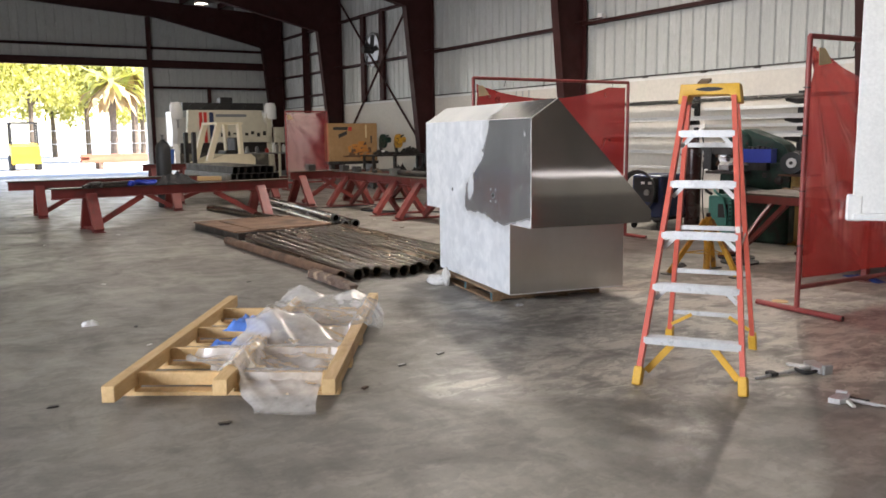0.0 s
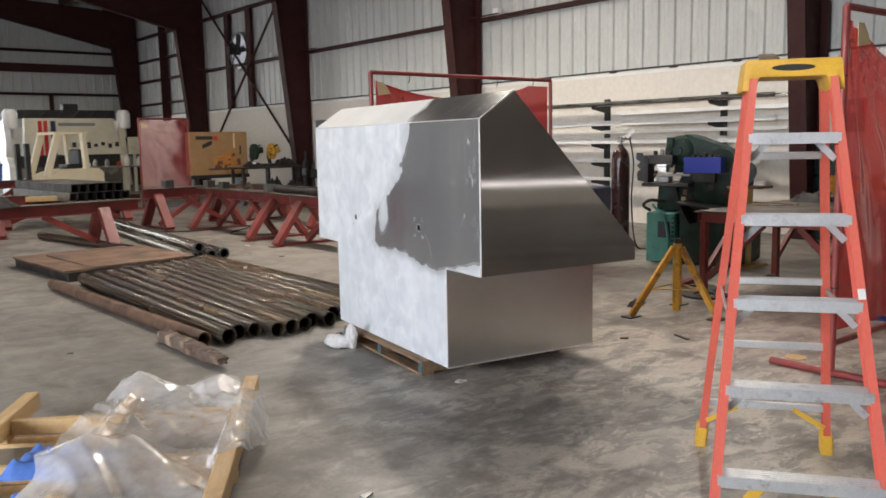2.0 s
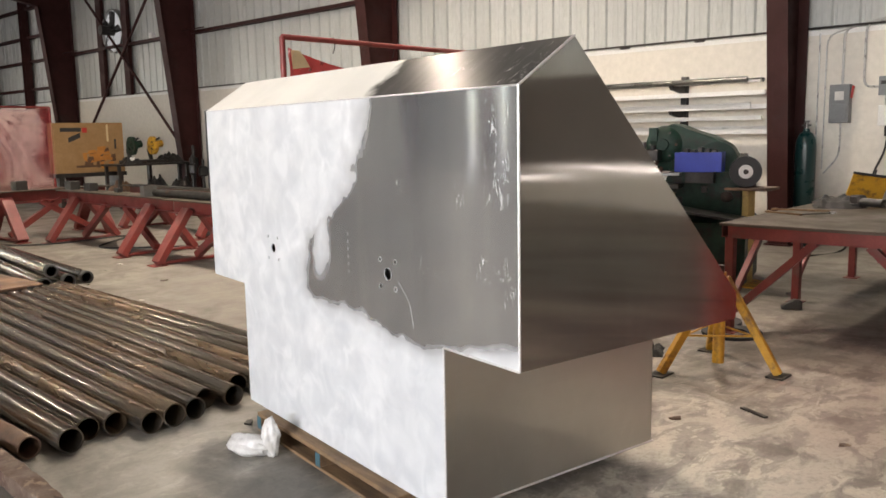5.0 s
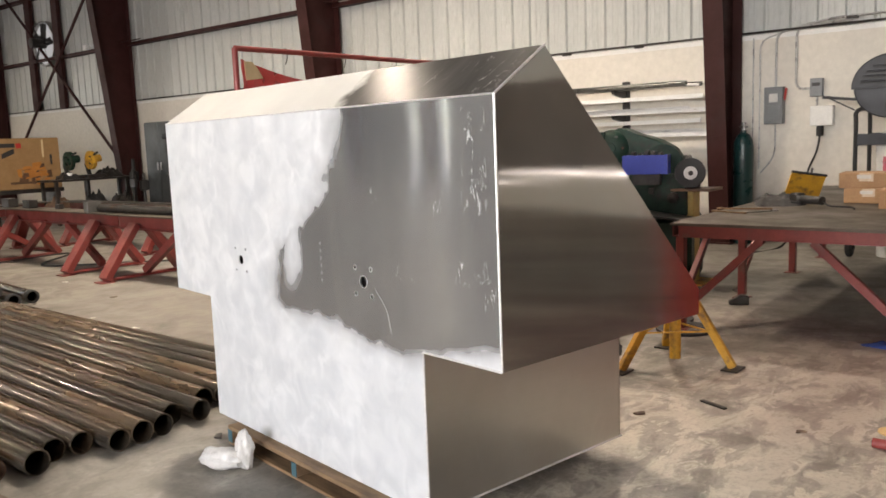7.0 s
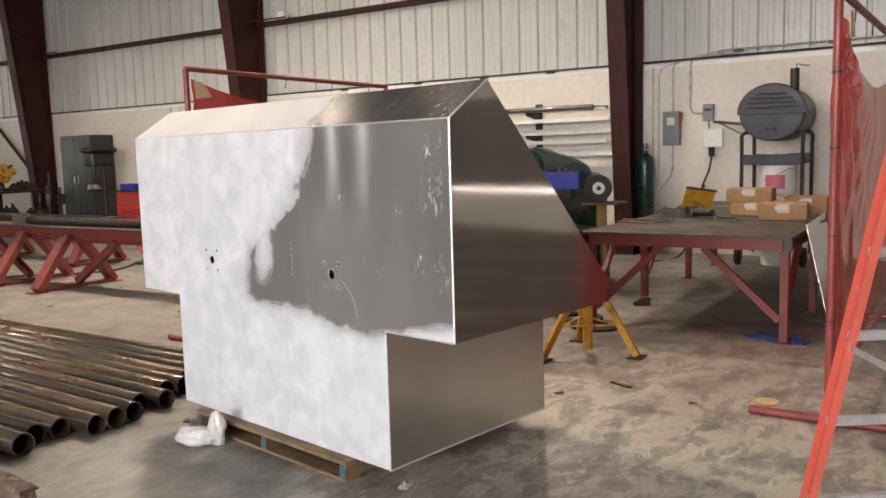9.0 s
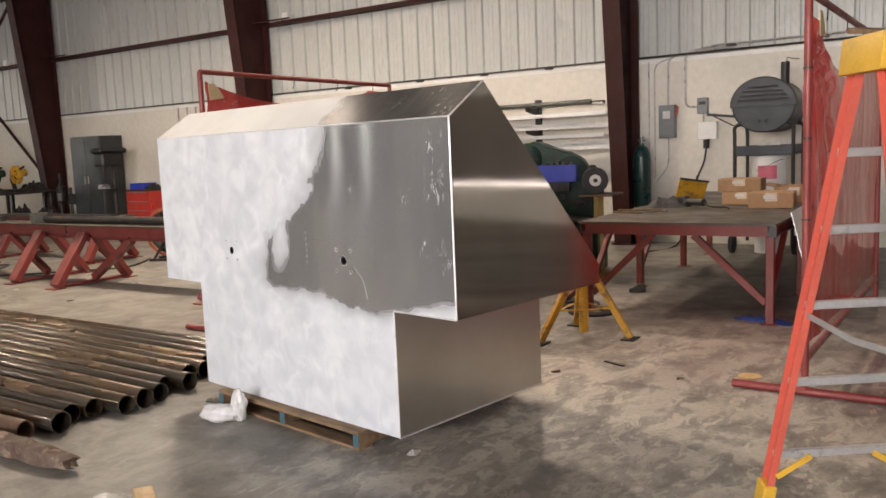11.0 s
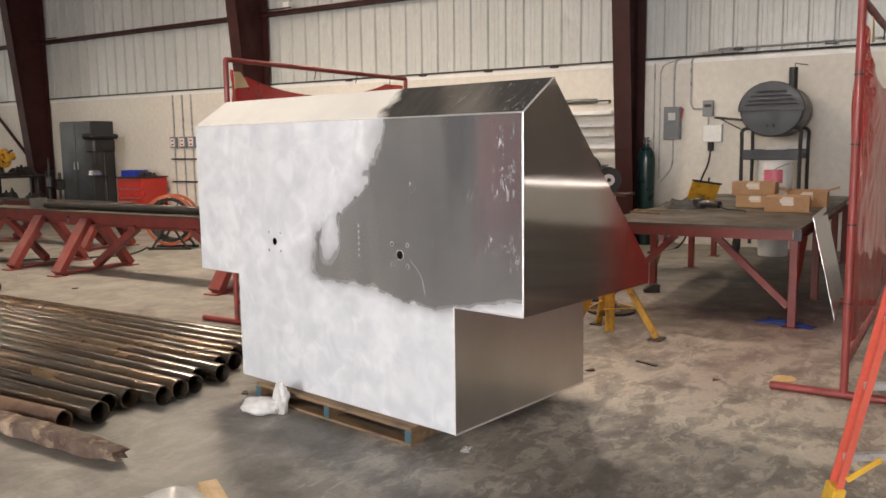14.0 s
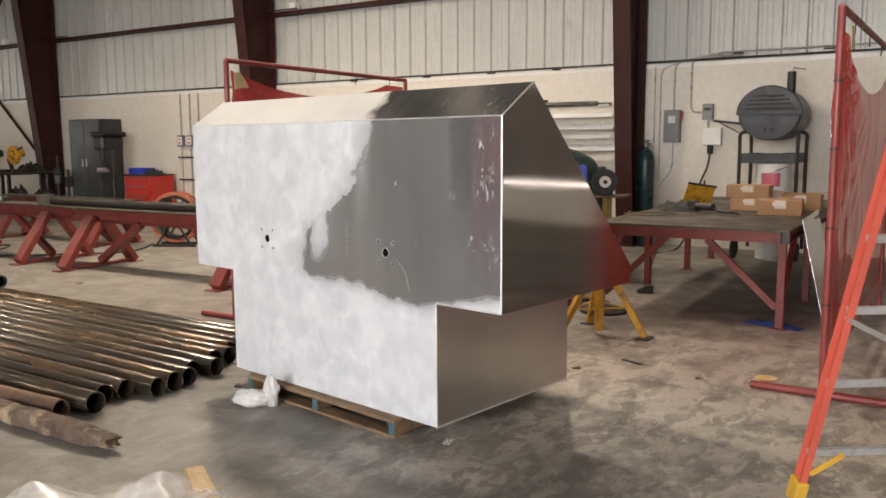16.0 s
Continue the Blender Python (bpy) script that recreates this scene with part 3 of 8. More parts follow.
def mill_finish(name, c1, c2, rough, weight):
    """Bare rolled sheet: it mirrors sharply up and down and is drawn out sideways."""
    m, nt, p = nodes_of(name)
    co = nt.nodes.new("ShaderNodeTexCoord").outputs["Object"]
    cloud = sheet_noise(nt, co)
    brush = noise_tex(nt, co, 4.0, 4.0, 0.6, (0.7, 0.7, 40))
    smudge = noise_tex(nt, co, 4.5, 6.0, 0.65, (1, 1, 0.5), 0.8)
    rub = noise_tex(nt, co, 3.2, 5.0, 0.6, (2.2, 2.2, 0.5), 1.0)
    base = mix(nt, ramp(nt, cloud, 0.35, 0.65), c1, c2)
    base = mix(nt, ramp(nt, brush, 0.35, 0.7, 0, 0.10), base, tuple(v * 0.85 for v in c2))
    base = mix(nt, ramp(nt, rub, 0.60, 0.72, 0, 0.16), base, tuple(min(0.9, v * 1.35) for v in c1))
    nt.links.new(base, p.inputs["Base Color"])
    nt.links.new(math_node(nt, "ADD", ramp(nt, smudge, 0.3, 0.7, rough - 0.02, rough + 0.02), ramp(nt, brush, 0.3, 0.7, -0.008, 0.008)), p.inputs["Roughness"])
    p.inputs["Metallic"].default_value = 1.0
    along(nt, p, INTO, 0.0, weight)
    oil_can(nt, p, co)
    return m


SHEET_SANDED = front_finish()
SHEET_TOP = top_finish()
SHEET_MILL = mill_finish("mill_aluminium_sheet", (0.48, 0.455, 0.43), (0.41, 0.39, 0.365), 0.095, 1.0)
SHEET_DULL = mill_finish("dull_aluminium_sheet", (0.62, 0.615, 0.585), (0.54, 0.53, 0.505), 0.30, 0.8)
WELD = surface("weld_bead", (0.85, 0.85, 0.85), (0.72, 0.72, 0.72), 30.0, 0.4, 0.6, 120, 0.001)


def pipe_mat():
    m, nt, p = nodes_of("oiled_steel_pipe")
    co = coords(nt)
    oi = nt.nodes.new("ShaderNodeObjectInfo")
    streak = noise_tex(nt, co, 2.6, 6.0, 0.62, (4, 4, 0.35))
    rust = noise_tex(nt, co, 1.5, 5.0, 0.62, (2.5, 2.5, 0.6))
    spots = noise_tex(nt, co, 9.0, 5.0, 0.65, (2, 2, 0.5))
    col = mix(nt, ramp(nt, streak, 0.40, 0.62), (0.20, 0.178, 0.15), (0.11, 0.092, 0.073))
    col = mix(nt, ramp(nt, rust, 0.44, 0.62, 0, 0.8), col, (0.17, 0.10, 0.048))
    col = mix(nt, ramp(nt, spots, 0.56, 0.68, 0, 0.5), col, (0.05, 0.042, 0.035))
    hs = nt.nodes.new("ShaderNodeHueSaturation")
    nt.links.new(col, hs.inputs["Color"])
    nt.links.new(ramp(nt, oi.outputs["Random"], 0, 1, 0.65, 1.35), hs.inputs["Value"])
    nt.links.new(hs.outputs[0], p.inputs["Base Color"])
    p.inputs["Metallic"].default_value = 0.75
    p.inputs["Specular IOR Level"].default_value = 0.8
    p.inputs["Coat Weight"].default_value = 0.3
    p.inputs["Coat Roughness"].default_value = 0.12
    nt.links.new(math_node(nt, "ADD", ramp(nt, streak, 0.3, 0.7, 0.15, 0.21), ramp(nt, rust, 0.44, 0.62, 0.0, 0.10)), p.inputs["Roughness"])
    return m


PIPE = pipe_mat()
RUSTY_PIPE = surface("rusty_pipe", (0.19, 0.11, 0.07), (0.13, 0.075, 0.05), 6.0, 0.6, 0.4, 50, 0.0008, (0.06, 0.045, 0.035), 5.0, (0.5, 0.7))


# ---- building blocks ----
def thing(name, label, category, m=None, group="", kind=""):
    ob = new(name)
    ob.empty_display_size = 0.2
    ob.matrix_basis = m if m is not None else Matrix()
    return tagged(ob, label, category, group, kind)


def finish(bm, smooth=None):
    bmesh.ops.recalc_face_normals(bm, faces=bm.faces)
    if smooth:
        lim = radians(smooth)
        for f in bm.faces:
            f.smooth = True
        for e in bm.edges:
            if len(e.link_faces) != 2 or e.calc_face_angle(9) > lim:
                e.smooth = False


def part(name, bm, material, parent=None, label="", smooth=35, m=None):
    finish(bm, smooth)
    me = bpy.data.meshes.new(name)
    bm.to_mesh(me)
    bm.free()
    me.materials.append(material)
    ob = new(name, me)
    if parent is not None:
        ob.parent = parent
    if m is not None:
        ob.matrix_basis = m
    if label:
        tagged(ob, label)
    return ob


def again(ob, parent, m, name=None):
    """Another piece on the same mesh."""
    o = new(name or ob.name.split(".")[0], ob.data)
    o.parent = parent
    o.matrix_basis = m
    return o


def B():
    return bmesh.new()


def bev(bm, verts, r, seg=1):
    if r > 0:
        es = list({e for v in verts for e in v.link_edges})
        bmesh.ops.bevel(bm, geom=es, offset=r, segments=seg, affect="EDGES", profile=0.6)


def bx(bm, x0, x1, y0, y1, z0, z1, r=0.0, m=None):
    g = bmesh.ops.create_cube(bm, size=1.0)
    vs = g["verts"]
    t = Matrix.Translation(((x0 + x1) / 2, (y0 + y1) / 2, (z0 + z1) / 2)) @ Matrix.Diagonal((abs(x1 - x0), abs(y1 - y0), abs(z1 - z0), 1))
    bmesh.ops.transform(bm, matrix=(m @ t) if m is not None else t, verts=vs)
    bev(bm, vs, r)
    return bm


def frame_to(p, q, up=(0, 0, 1)):
    p, q, up = Vector(p), Vector(q), Vector(up)
    z = (q - p).normalized()
    if abs(z.dot(up)) > 0.99:
        up = Vector((0, 1, 0))
    x = up.cross(z).normalized()
    y = z.cross(x)
    return Matrix(((x.x, y.x, z.x, p.x), (x.y, y.y, z.y, p.y), (x.z, y.z, z.z, p.z), (0, 0, 0, 1))), (q - p).length


def bar(bm, p, q, w, h, r=0.0, up=(0, 0, 1)):
    """A bar from p to q: w across, h along up."""
    m, l = frame_to(p, q, up)
    return bx(bm, -w / 2, w / 2, -h / 2, h / 2, 0, l, r, m)


def rod(bm, p, q, r, seg=12, r2=None, caps=True):
    m, l = frame_to(p, q)
    g = bmesh.ops.create_cone(bm, cap_ends=caps, segments=seg, radius1=r, radius2=r if r2 is None else r2, depth=l)
    bmesh.ops.transform(bm, matrix=m @ Matrix.Translation((0, 0, l / 2)), verts=g["verts"])
    return bm


def lathe(bm, prof, seg=20, m=None, closed=False):
    """Turn a profile of (radius, height) round z."""
    rings = []
    for r, z in prof:
        ring = []
        for i in range(seg):
            a = 2 * math.pi * i / seg
            v = Vector((r * math.cos(a), r * math.sin(a), z))
            ring.append(bm.verts.new(m @ v if m is not None else v))
        rings.append(ring)
    n = len(rings)
    for k in range(n if closed else n - 1):
        a, b = rings[k], rings[(k + 1) % n]
        for i in range(seg):
            j = (i + 1) % seg
            bm.faces.new((a[i], a[j], b[j], b[i]))
    if not closed:
        for ring, (r, z) in ((rings[0], prof[0]), (rings[-1], prof[-1])):
            if r > 1e-5:
                bm.faces.new(ring)
    return bm


def tube(bm, p, q, r, wall, seg=16):
    m, l = frame_to(p, q)
    return lathe(bm, [(r, 0), (r, l), (r - wall, l), (r - wall, 0)], seg, m, True)


def sweep(bm, pts, r, seg=8):
    """A round cable or bent tube along points."""
    pts = [Vector(p) for p in pts]
    rings = []
    for i, p in enumerate(pts):
        d = (pts[min(i + 1, len(pts) - 1)] - pts[max(i - 1, 0)]).normalized()
        ref = Vector((0, 0, 1)) if abs(d.z) < 0.9 else Vector((1, 0, 0))
        x = ref.cross(d).normalized()
        y = d.cross(x)
        rings.append([bm.verts.new(p + r * (math.cos(a) * x + math.sin(a) * y)) for a in (2 * math.pi * k / seg for k in range(seg))])
    for a, b in zip(rings, rings[1:]):
        best = min(range(seg), key=lambda s: sum((a[k].co - b[(k + s) % seg].co).length for k in range(0, seg, 2)))
        for k in range(seg):
            bm.faces.new((a[k], a[(k + 1) % seg], b[(k + 1 + best) % seg], b[(k + best) % seg]))
    bm.faces.new(rings[0])
    bm.faces.new(rings[-1])
    return bm


def smooth_line(pts, n=6):
    """Catmull-Rom points through pts."""
    pts = [Vector(p) for p in pts]
    out = []
    for i in range(len(pts) - 1):
        p0, p1, p2, p3 = pts[max(i - 1, 0)], pts[i], pts[i + 1], pts[min(i + 2, len(pts) - 1)]
        for k in range(n):
            t = k / n
            out.append(0.5 * ((2 * p1) + (p2 - p0) * t + (2 * p0 - 5 * p1 + 4 * p2 - p3) * t * t + (3 * p1 - p0 - 3 * p2 + p3) * t ** 3))
    return out + [pts[-1]]


def prism(bm, pts, axis, a, b, m=None):
    """Extrude a polygon. axis x: pts are (y, z); y: (x, z); z: (x, y)."""
    def at(p, s):
        v = Vector({"x": (s, p[0], p[1]), "y": (p[0], s, p[1]), "z": (p[0], p[1], s)}[axis])
        return m @ v if m is not None else v
    lo, hi = [bm.verts.new(at(p, a)) for p in pts], [bm.verts.new(at(p, b)) for p in pts]
    n = len(pts)
    bm.faces.new(lo)
    bm.faces.new(hi)
    for i in range(n):
        bm.faces.new((lo[i], lo[(i + 1) % n], hi[(i + 1) % n], hi[i]))
    return bm


def i_beam(bm, p, q, w, h, tf=0.012, tw=0.008, up=(0, 0, 1)):
    m, l = frame_to(p, q, up)
    pts = [(-w / 2, -h / 2), (w / 2, -h / 2), (w / 2, -h / 2 + tf), (tw / 2, -h / 2 + tf), (tw / 2, h / 2 - tf), (w / 2, h / 2 - tf),
           (w / 2, h / 2), (-w / 2, h / 2), (-w / 2, h / 2 - tf), (-tw / 2, h / 2 - tf), (-tw / 2, -h / 2 + tf), (-w / 2, -h / 2 + tf)]
    return prism(bm, pts, "z", 0, l, m)


def c_beam(bm, p, q, w, h, t=0.006, up=(0, 0, 1)):
    """A channel, open towards its own -x."""
    m, l = frame_to(p, q, up)
    pts = [(-w / 2, -h / 2), (w / 2, -h / 2), (w / 2, h / 2), (-w / 2, h / 2), (-w / 2, h / 2 - t), (w / 2 - t, h / 2 - t), (w / 2 - t, -h / 2 + t), (-w / 2, -h / 2 + t)]
    return prism(bm, pts, "z", 0, l, m)


# ---- the building ----
EX, NY, WX, SY = 12.25, 33.6, -9.0, -7.0      # inner faces of the walls
CONC = 2.48                                     # top of the concrete wall
EAVE = 6.3
COLS = [0.7, 7.35, 14.3, 20.9, 27.3, 33.2]      # column lines along the east wall


def roof_z(x):
    return EAVE + (EX - x) * 0.055 if x > WX / 2 + EX / 2 else EAVE + (x - WX) * 0.055


fl = B()
bx(fl, WX - 0.3, EX + 0.3, SY - 0.3, NY + 0.3, -0.2, 0.0)
tagged(part("floor", fl, FLOOR_MAT, smooth=None), "grey stained concrete floor with scuffs, grit and a painted red glow", "floor", kind="structure")
gr = B()
bx(gr, -400, 400, -400, 400, -0.5, -0.03)
tagged(part("ground", gr, ASPHALT, smooth=None), "pale sunlit concrete yard outside the doors", "ground", kind="structure")


def rib_sheet(length, height):
    """One ribbed steel wall sheet: local x along the wall, z up, ribs towards -y."""
    bm = B()
    prof = []
    x = 0.0
    while x < length - 0.01:
        prof += [(x, 0.0), (x + 0.07, 0.0), (x + 0.076, -0.004), (x + 0.092, -0.004), (x + 0.098, 0.0), (x + 0.14, 0.0), (x + 0.146, -0.004), (x + 0.162, -0.004), (x + 0.168, 0.0), (x + 0.222, 0.0), (x + 0.240, -0.036), (x + 0.272, -0.036), (x + 0.290, 0.0), (x + 0.305, 0.0)]
        x += 0.305
    seen = []
    for q in prof:
        if not seen or q[0] - seen[-1][0] > 1e-4:
            seen.append(q)
    pts = seen + [(a, b + 0.004) for a, b in reversed(seen)]
    lo = [bm.verts.new((a, b, 0)) for a, b in pts]
    hi = [bm.verts.new((a, b, height)) for a, b in pts]
    n = len(pts)
    for i in range(n):
        bm.faces.new((lo[i], lo[(i + 1) % n], hi[(i + 1) % n], hi[i]))
    return bm


ROLLER_GREY = surface("roller_door_grey", (0.23, 0.21, 0.195), (0.19, 0.175, 0.16), 2.0, 0.6, 0, 40)
east = thing("wall_east", "cream painted concrete wall below ribbed pale metal panels", "wall", kind="structure")
LD0, LD1 = -6.98, 0.2                           # an unseen grey roller door added to the east wall
GAP0, GAP1 = 0.67, 0.74                         # daylight slit over its concrete kerb, sized for the bright band the side sheet mirrors
for y0, y1, z0, z1 in ((SY, LD0, 0, CONC), (LD0, LD1, 0.0, GAP0), (LD0, LD1, GAP1, CONC), (LD1, NY, 0, CONC)):
    bm = B()
    pale = z0 == 0
    bx(bm, EX if pale else EX + 0.01, EX + 0.25, y0, y1, z0, z1)
    part("concrete_base" if pale else "door_panel", bm, WALL_CONC if pale else ROLLER_GREY, east, "cream painted precast concrete" if pale else "grey metal of an unseen, added roller door", None)
bm = B()
prism(bm, [(EX - 0.012, CONC - 0.02), (EX - 0.012, CONC + 0.035), (EX + 0.08, CONC + 0.05), (EX + 0.08, CONC)], "y", SY, NY)
part("sill_flashing", bm, WHITE, east, "white bent metal sill flashing", None)
sheet = None
y = SY
while y < NY - 0.05:
    m = pose(EX + 0.06, y, CONC + 0.03, 0, 0, 90)
    if sheet is None:
        sheet = part("panel", rib_sheet(0.915, 4.2), PANEL, east, "", None, m)
    else:
        again(sheet, east, m)
    y += 0.915

north = thing("wall_north", "ribbed grey metal end wall with an open door", "wall", kind="structure")
DX0, DX1, DZ = 1.0, 6.9, 4.1                    # the open door in the north wall
bm = B()
bx(bm, DX1 + 0.02, EX + 0.25, NY, NY + 0.2, 0, 2.2)
part("concrete_base", bm, WALL_CONC, north, "cream painted concrete", None)
x = WX
while x < EX - 0.05:
    z0 = 2.2 if x > DX1 - 0.1 else (DZ + 0.1 if x + 0.9 > DX0 else 0.0)
    m = pose(x, NY + 0.10, z0, 0, 0, 0)
    part("panel", rib_sheet(0.915, 7.9 - z0), PANEL, north, "", None, m)
    x += 0.915
bm = B()
bx(bm, DX1 + 0.02, 7.47, NY + 0.10, NY + 0.14, 2.2, DZ + 0.2)
part("jamb_panel", bm, PANEL, north, "", None)


GREY_CLADDING = surface("grey_wall_cladding", (0.25, 0.25, 0.24), (0.20, 0.20, 0.19), 1.2, 0.5, 0.0, 40, 0.0005, (0.16, 0.155, 0.15), 1.6, (0.58, 0.8), stretch=(1, 1, 0.25))


def plain_wall(name, label, boxes):
    t = thing(name, label, "wall", kind="structure")
    for b in boxes:
        q = B()
        bx(q, *b)
        part("wall_section", q, GREY_CLADDING, t, "", None)


WD0, WD1, WDZ = -1.0, 9.0, 4.6                  # the open door in the west wall
# the two narrow slits are added, unseen, for streaks mirrored in the front sheet
plain_wall("wall_west", "grey metal side wall with a wide open door",
           [(WX - 0.2, WX, SY, WD0, 0, 7), (WX - 0.2, WX, WD1, 26.65, 0, 7), (WX - 0.2, WX, 26.65, 27.1, 4.8, 7), (WX - 0.2, WX, 27.1, 28.75, 0, 7), (WX - 0.2, WX, 28.75, 29.25, 4.8, 7), (WX - 0.2, WX, 29.25, NY, 0, 7), (WX - 0.2, WX, WD0, WD1, WDZ, 7)])
plain_wall("wall_south", "grey metal end wall", [(WX, 5.0, SY - 0.2, SY, 0, 8), (5.0, EX, SY - 0.2, SY, 2.2, 8)])
# unseen door added so its slit continues the band mirrored in the side sheet
south_door = thing("door_2", "unseen grey roller door added with a daylight slit over its kerb", "roller door", kind="structure")
for z0, z1 in ((0.0, 0.45), (0.52, 2.2)):
    bm = B()
    bx(bm, 5.0, EX, SY - 0.2, SY, z0, z1)
    part("kerb" if z0 == 0 else "door_panel", bm, WALL_CONC if z0 == 0 else ROLLER_GREY, south_door, "", None)

RIDGE = (WX + EX) / 2
bm = B()
prism(bm, [(EX + 0.4, EAVE + 0.25), (RIDGE, EAVE + 0.25 + (EX - RIDGE) * 0.055), (WX - 0.4, EAVE + 0.25), (WX - 0.4, EAVE + 0.32), (RIDGE, EAVE + 0.32 + (EX - RIDGE) * 0.055), (EX + 0.4, EAVE + 0.32)], "y", SY - 0.3, NY + 0.3)
tagged(part("ceiling", bm, ROOF_PANEL, smooth=None), "dark underside of the low-pitched metal roof", "ceiling", kind="structure")

# purlins
k = 0
x = EX - 1.0
while x > WX + 0.5:
    bm = B()
    c_beam(bm, (x, SY, roof_z(x) + 0.12), (x, NY, roof_z(x) + 0.12), 0.07, 0.2)
    tagged(part("purlin", bm, RED_STEEL), "dark red steel roof purlin", "purlin", "roof purlins", "structure")
    x -= 1.5


def column_frame(y):
    """A tapered rigid frame: column on the east wall, haunch and rafter, and the column on the west wall."""
    t = thing("portal_frame", "dark red tapered steel column and rafter of the hall", "steel frame", pose(0, y, 0), "portal frames", "structure")
    for s, wall in ((-1, EX - 0.06), (1, WX + 0.06)):
        base_in, top_in = wall + s * 0.36, wall + s * 0.86
        q = B()
        prism(q, [(wall, 0), (base_in, 0), (top_in, 5.0), (wall, 6.2)], "y", -0.006, 0.006)
        part("column_web", q, RED_STEEL, t, "", None)
        q = B()
        prism(q, [(wall - s * 0.015, 0), (wall, 0), (wall, 6.2), (wall - s * 0.015, 6.2)], "y", -0.12, 0.12)
        part("outer_flange", q, RED_STEEL, t, "", None)
        q = B()
        prism(q, [(base_in, 0), (base_in + s * 0.016, 0), (top_in + s * 0.016, 5.0), (top_in, 5.0)], "y", -0.12, 0.12)
        part("inner_flange", q, RED_STEEL, t, "", None)
        q = B()
        bx(q, min(wall, base_in + s * 0.05), max(wall, base_in + s * 0.05), -0.15, 0.15, 0, 0.02)
        part("base_plate", q, RED_STEEL, t, "", None)
        q = B()
        hx, rz = wall + s * 5.0, roof_z(wall + s * 5.0)
        ridge_z = roof_z(RIDGE)
        low = [(top_in, 5.0), (hx, rz - 0.62), (RIDGE, ridge_z - 0.5)]
        prism(q, [(wall, 6.2), (top_in, 5.0), (hx, rz - 0.62), (RIDGE, ridge_z - 0.5), (RIDGE, ridge_z), (wall, EAVE)], "y", -0.006, 0.006)
        part("rafter_web", q, RED_STEEL, t, "", None)
        for a, b in zip(low, low[1:]):
            q = B()
            bar(q, (a[0], 0, a[1]), (b[0], 0, b[1]), 0.24, 0.016)
            part("rafter_flange", q, RED_STEEL, t)
    return t


frames = [column_frame(y) for y in COLS]

# girts between the columns
for y0, y1 in zip([SY] + COLS, COLS + [NY]):
    for z in (3.78, 5.35):
        bm = B()
        c_beam(bm, (EX - 0.03, y0 + 0.02, z), (EX - 0.03, y1 - 0.02, z), 0.16, 0.07)
        tagged(part("girt", bm, RED_STEEL, None), "dark red steel wall girt", "girt", "wall girts", "structure")
for z in (3.35, 4.35, 4.85):
    x0 = DX1 + 0.12 if z < 4.2 else WX
    bm = B()
    c_beam(bm, (x0, NY - 0.02, z), (EX, NY - 0.02, z), 0.16, 0.09)
    tagged(part("girt", bm, RED_STEEL, None), "dark red steel wall girt on the end wall", "girt", "end wall girts", "structure")
door = thing("door_1", "tall open doorway with dark red steel posts and header", "door opening", kind="structure")
for x in (DX0 - 0.12, DX1):
    bm = B()
    i_beam(bm, (x + 0.06, NY - 0.08, 0), (x + 0.06, NY - 0.08, 6.0), 0.14, 0.2, up=(0, 1, 0))
    part("door_post", bm, RED_STEEL, door)
bm = B()
bx(bm, DX0 - 0.2, EX - 0.8, NY - 0.16, NY + 0.02, DZ, DZ + 0.26)
part("door_header", bm, RED_STEEL, door)
bm = B()
bx(bm, DX1 - 0.16, DX1 - 0.002, NY - 0.05, NY + 0.1, 0, DZ)
part("door_jamb", bm, WHITE, door, "pale metal jamb trim")
bm = B()
i_beam(bm, (9.2, NY - 0.08, 2.2), (9.2, NY - 0.08, 3.35), 0.12, 0.14, up=(0, 1, 0))
tagged(part("wall_post", bm, RED_STEEL), "short dark red steel wall post", "wall post", "", "structure")

# high-bay lamps, the unseen added fills among them
lamp_proto = None
for x, y, _w, _s in LAMPS:
    if lamp_proto is None:
        lamp_proto = thing("high_bay_lamp", "lit high-bay lamp with a spun aluminium reflector; some copies are unseen added fills", "ceiling lamp", pose(x, y, 5.6), "high-bay lamps")
        bm = B()
        lathe(bm, [(0.07, 0.34), (0.11, 0.28), (0.19, 0.12), (0.24, 0.0), (0.236, 0.0), (0.186, 0.12), (0.1, 0.27)], 28)
        part("reflector", bm, SILVER, lamp_proto)
        bm = B()
        lathe(bm, [(0.0, 0.08), (0.2, 0.06), (0.2, 0.05), (0.0, 0.05)], 24)
        part("lens", bm, LAMP_GLOW, lamp_proto, "glowing lens")
        bm = B()
        lathe(bm, [(0.0, 0.34), (0.09, 0.34), (0.09, 0.56), (0.0, 0.56)], 18)
        part("ballast_box", bm, GREY_PAINT, lamp_proto)
        bm = B()
        rod(bm, (0, 0, 0.56), (0, 0, 1.46), 0.008, 6)
        part("hanger", bm, BLACK, lamp_proto)
    else:
        copy_thing(lamp_proto, pose(x, y, 5.6))
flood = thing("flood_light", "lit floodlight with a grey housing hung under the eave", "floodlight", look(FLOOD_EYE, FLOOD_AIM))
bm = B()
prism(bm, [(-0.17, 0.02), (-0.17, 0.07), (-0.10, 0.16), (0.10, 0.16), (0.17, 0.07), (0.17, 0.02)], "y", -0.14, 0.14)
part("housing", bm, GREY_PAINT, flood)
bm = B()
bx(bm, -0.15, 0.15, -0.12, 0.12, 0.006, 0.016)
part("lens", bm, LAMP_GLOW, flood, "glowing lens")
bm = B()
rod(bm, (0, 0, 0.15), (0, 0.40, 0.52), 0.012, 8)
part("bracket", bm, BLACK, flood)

# ---- the aluminium enclosure and its pallet ----
BOX_AT = pose(3.865, 5.095, 0, 0, 0, -10.2)
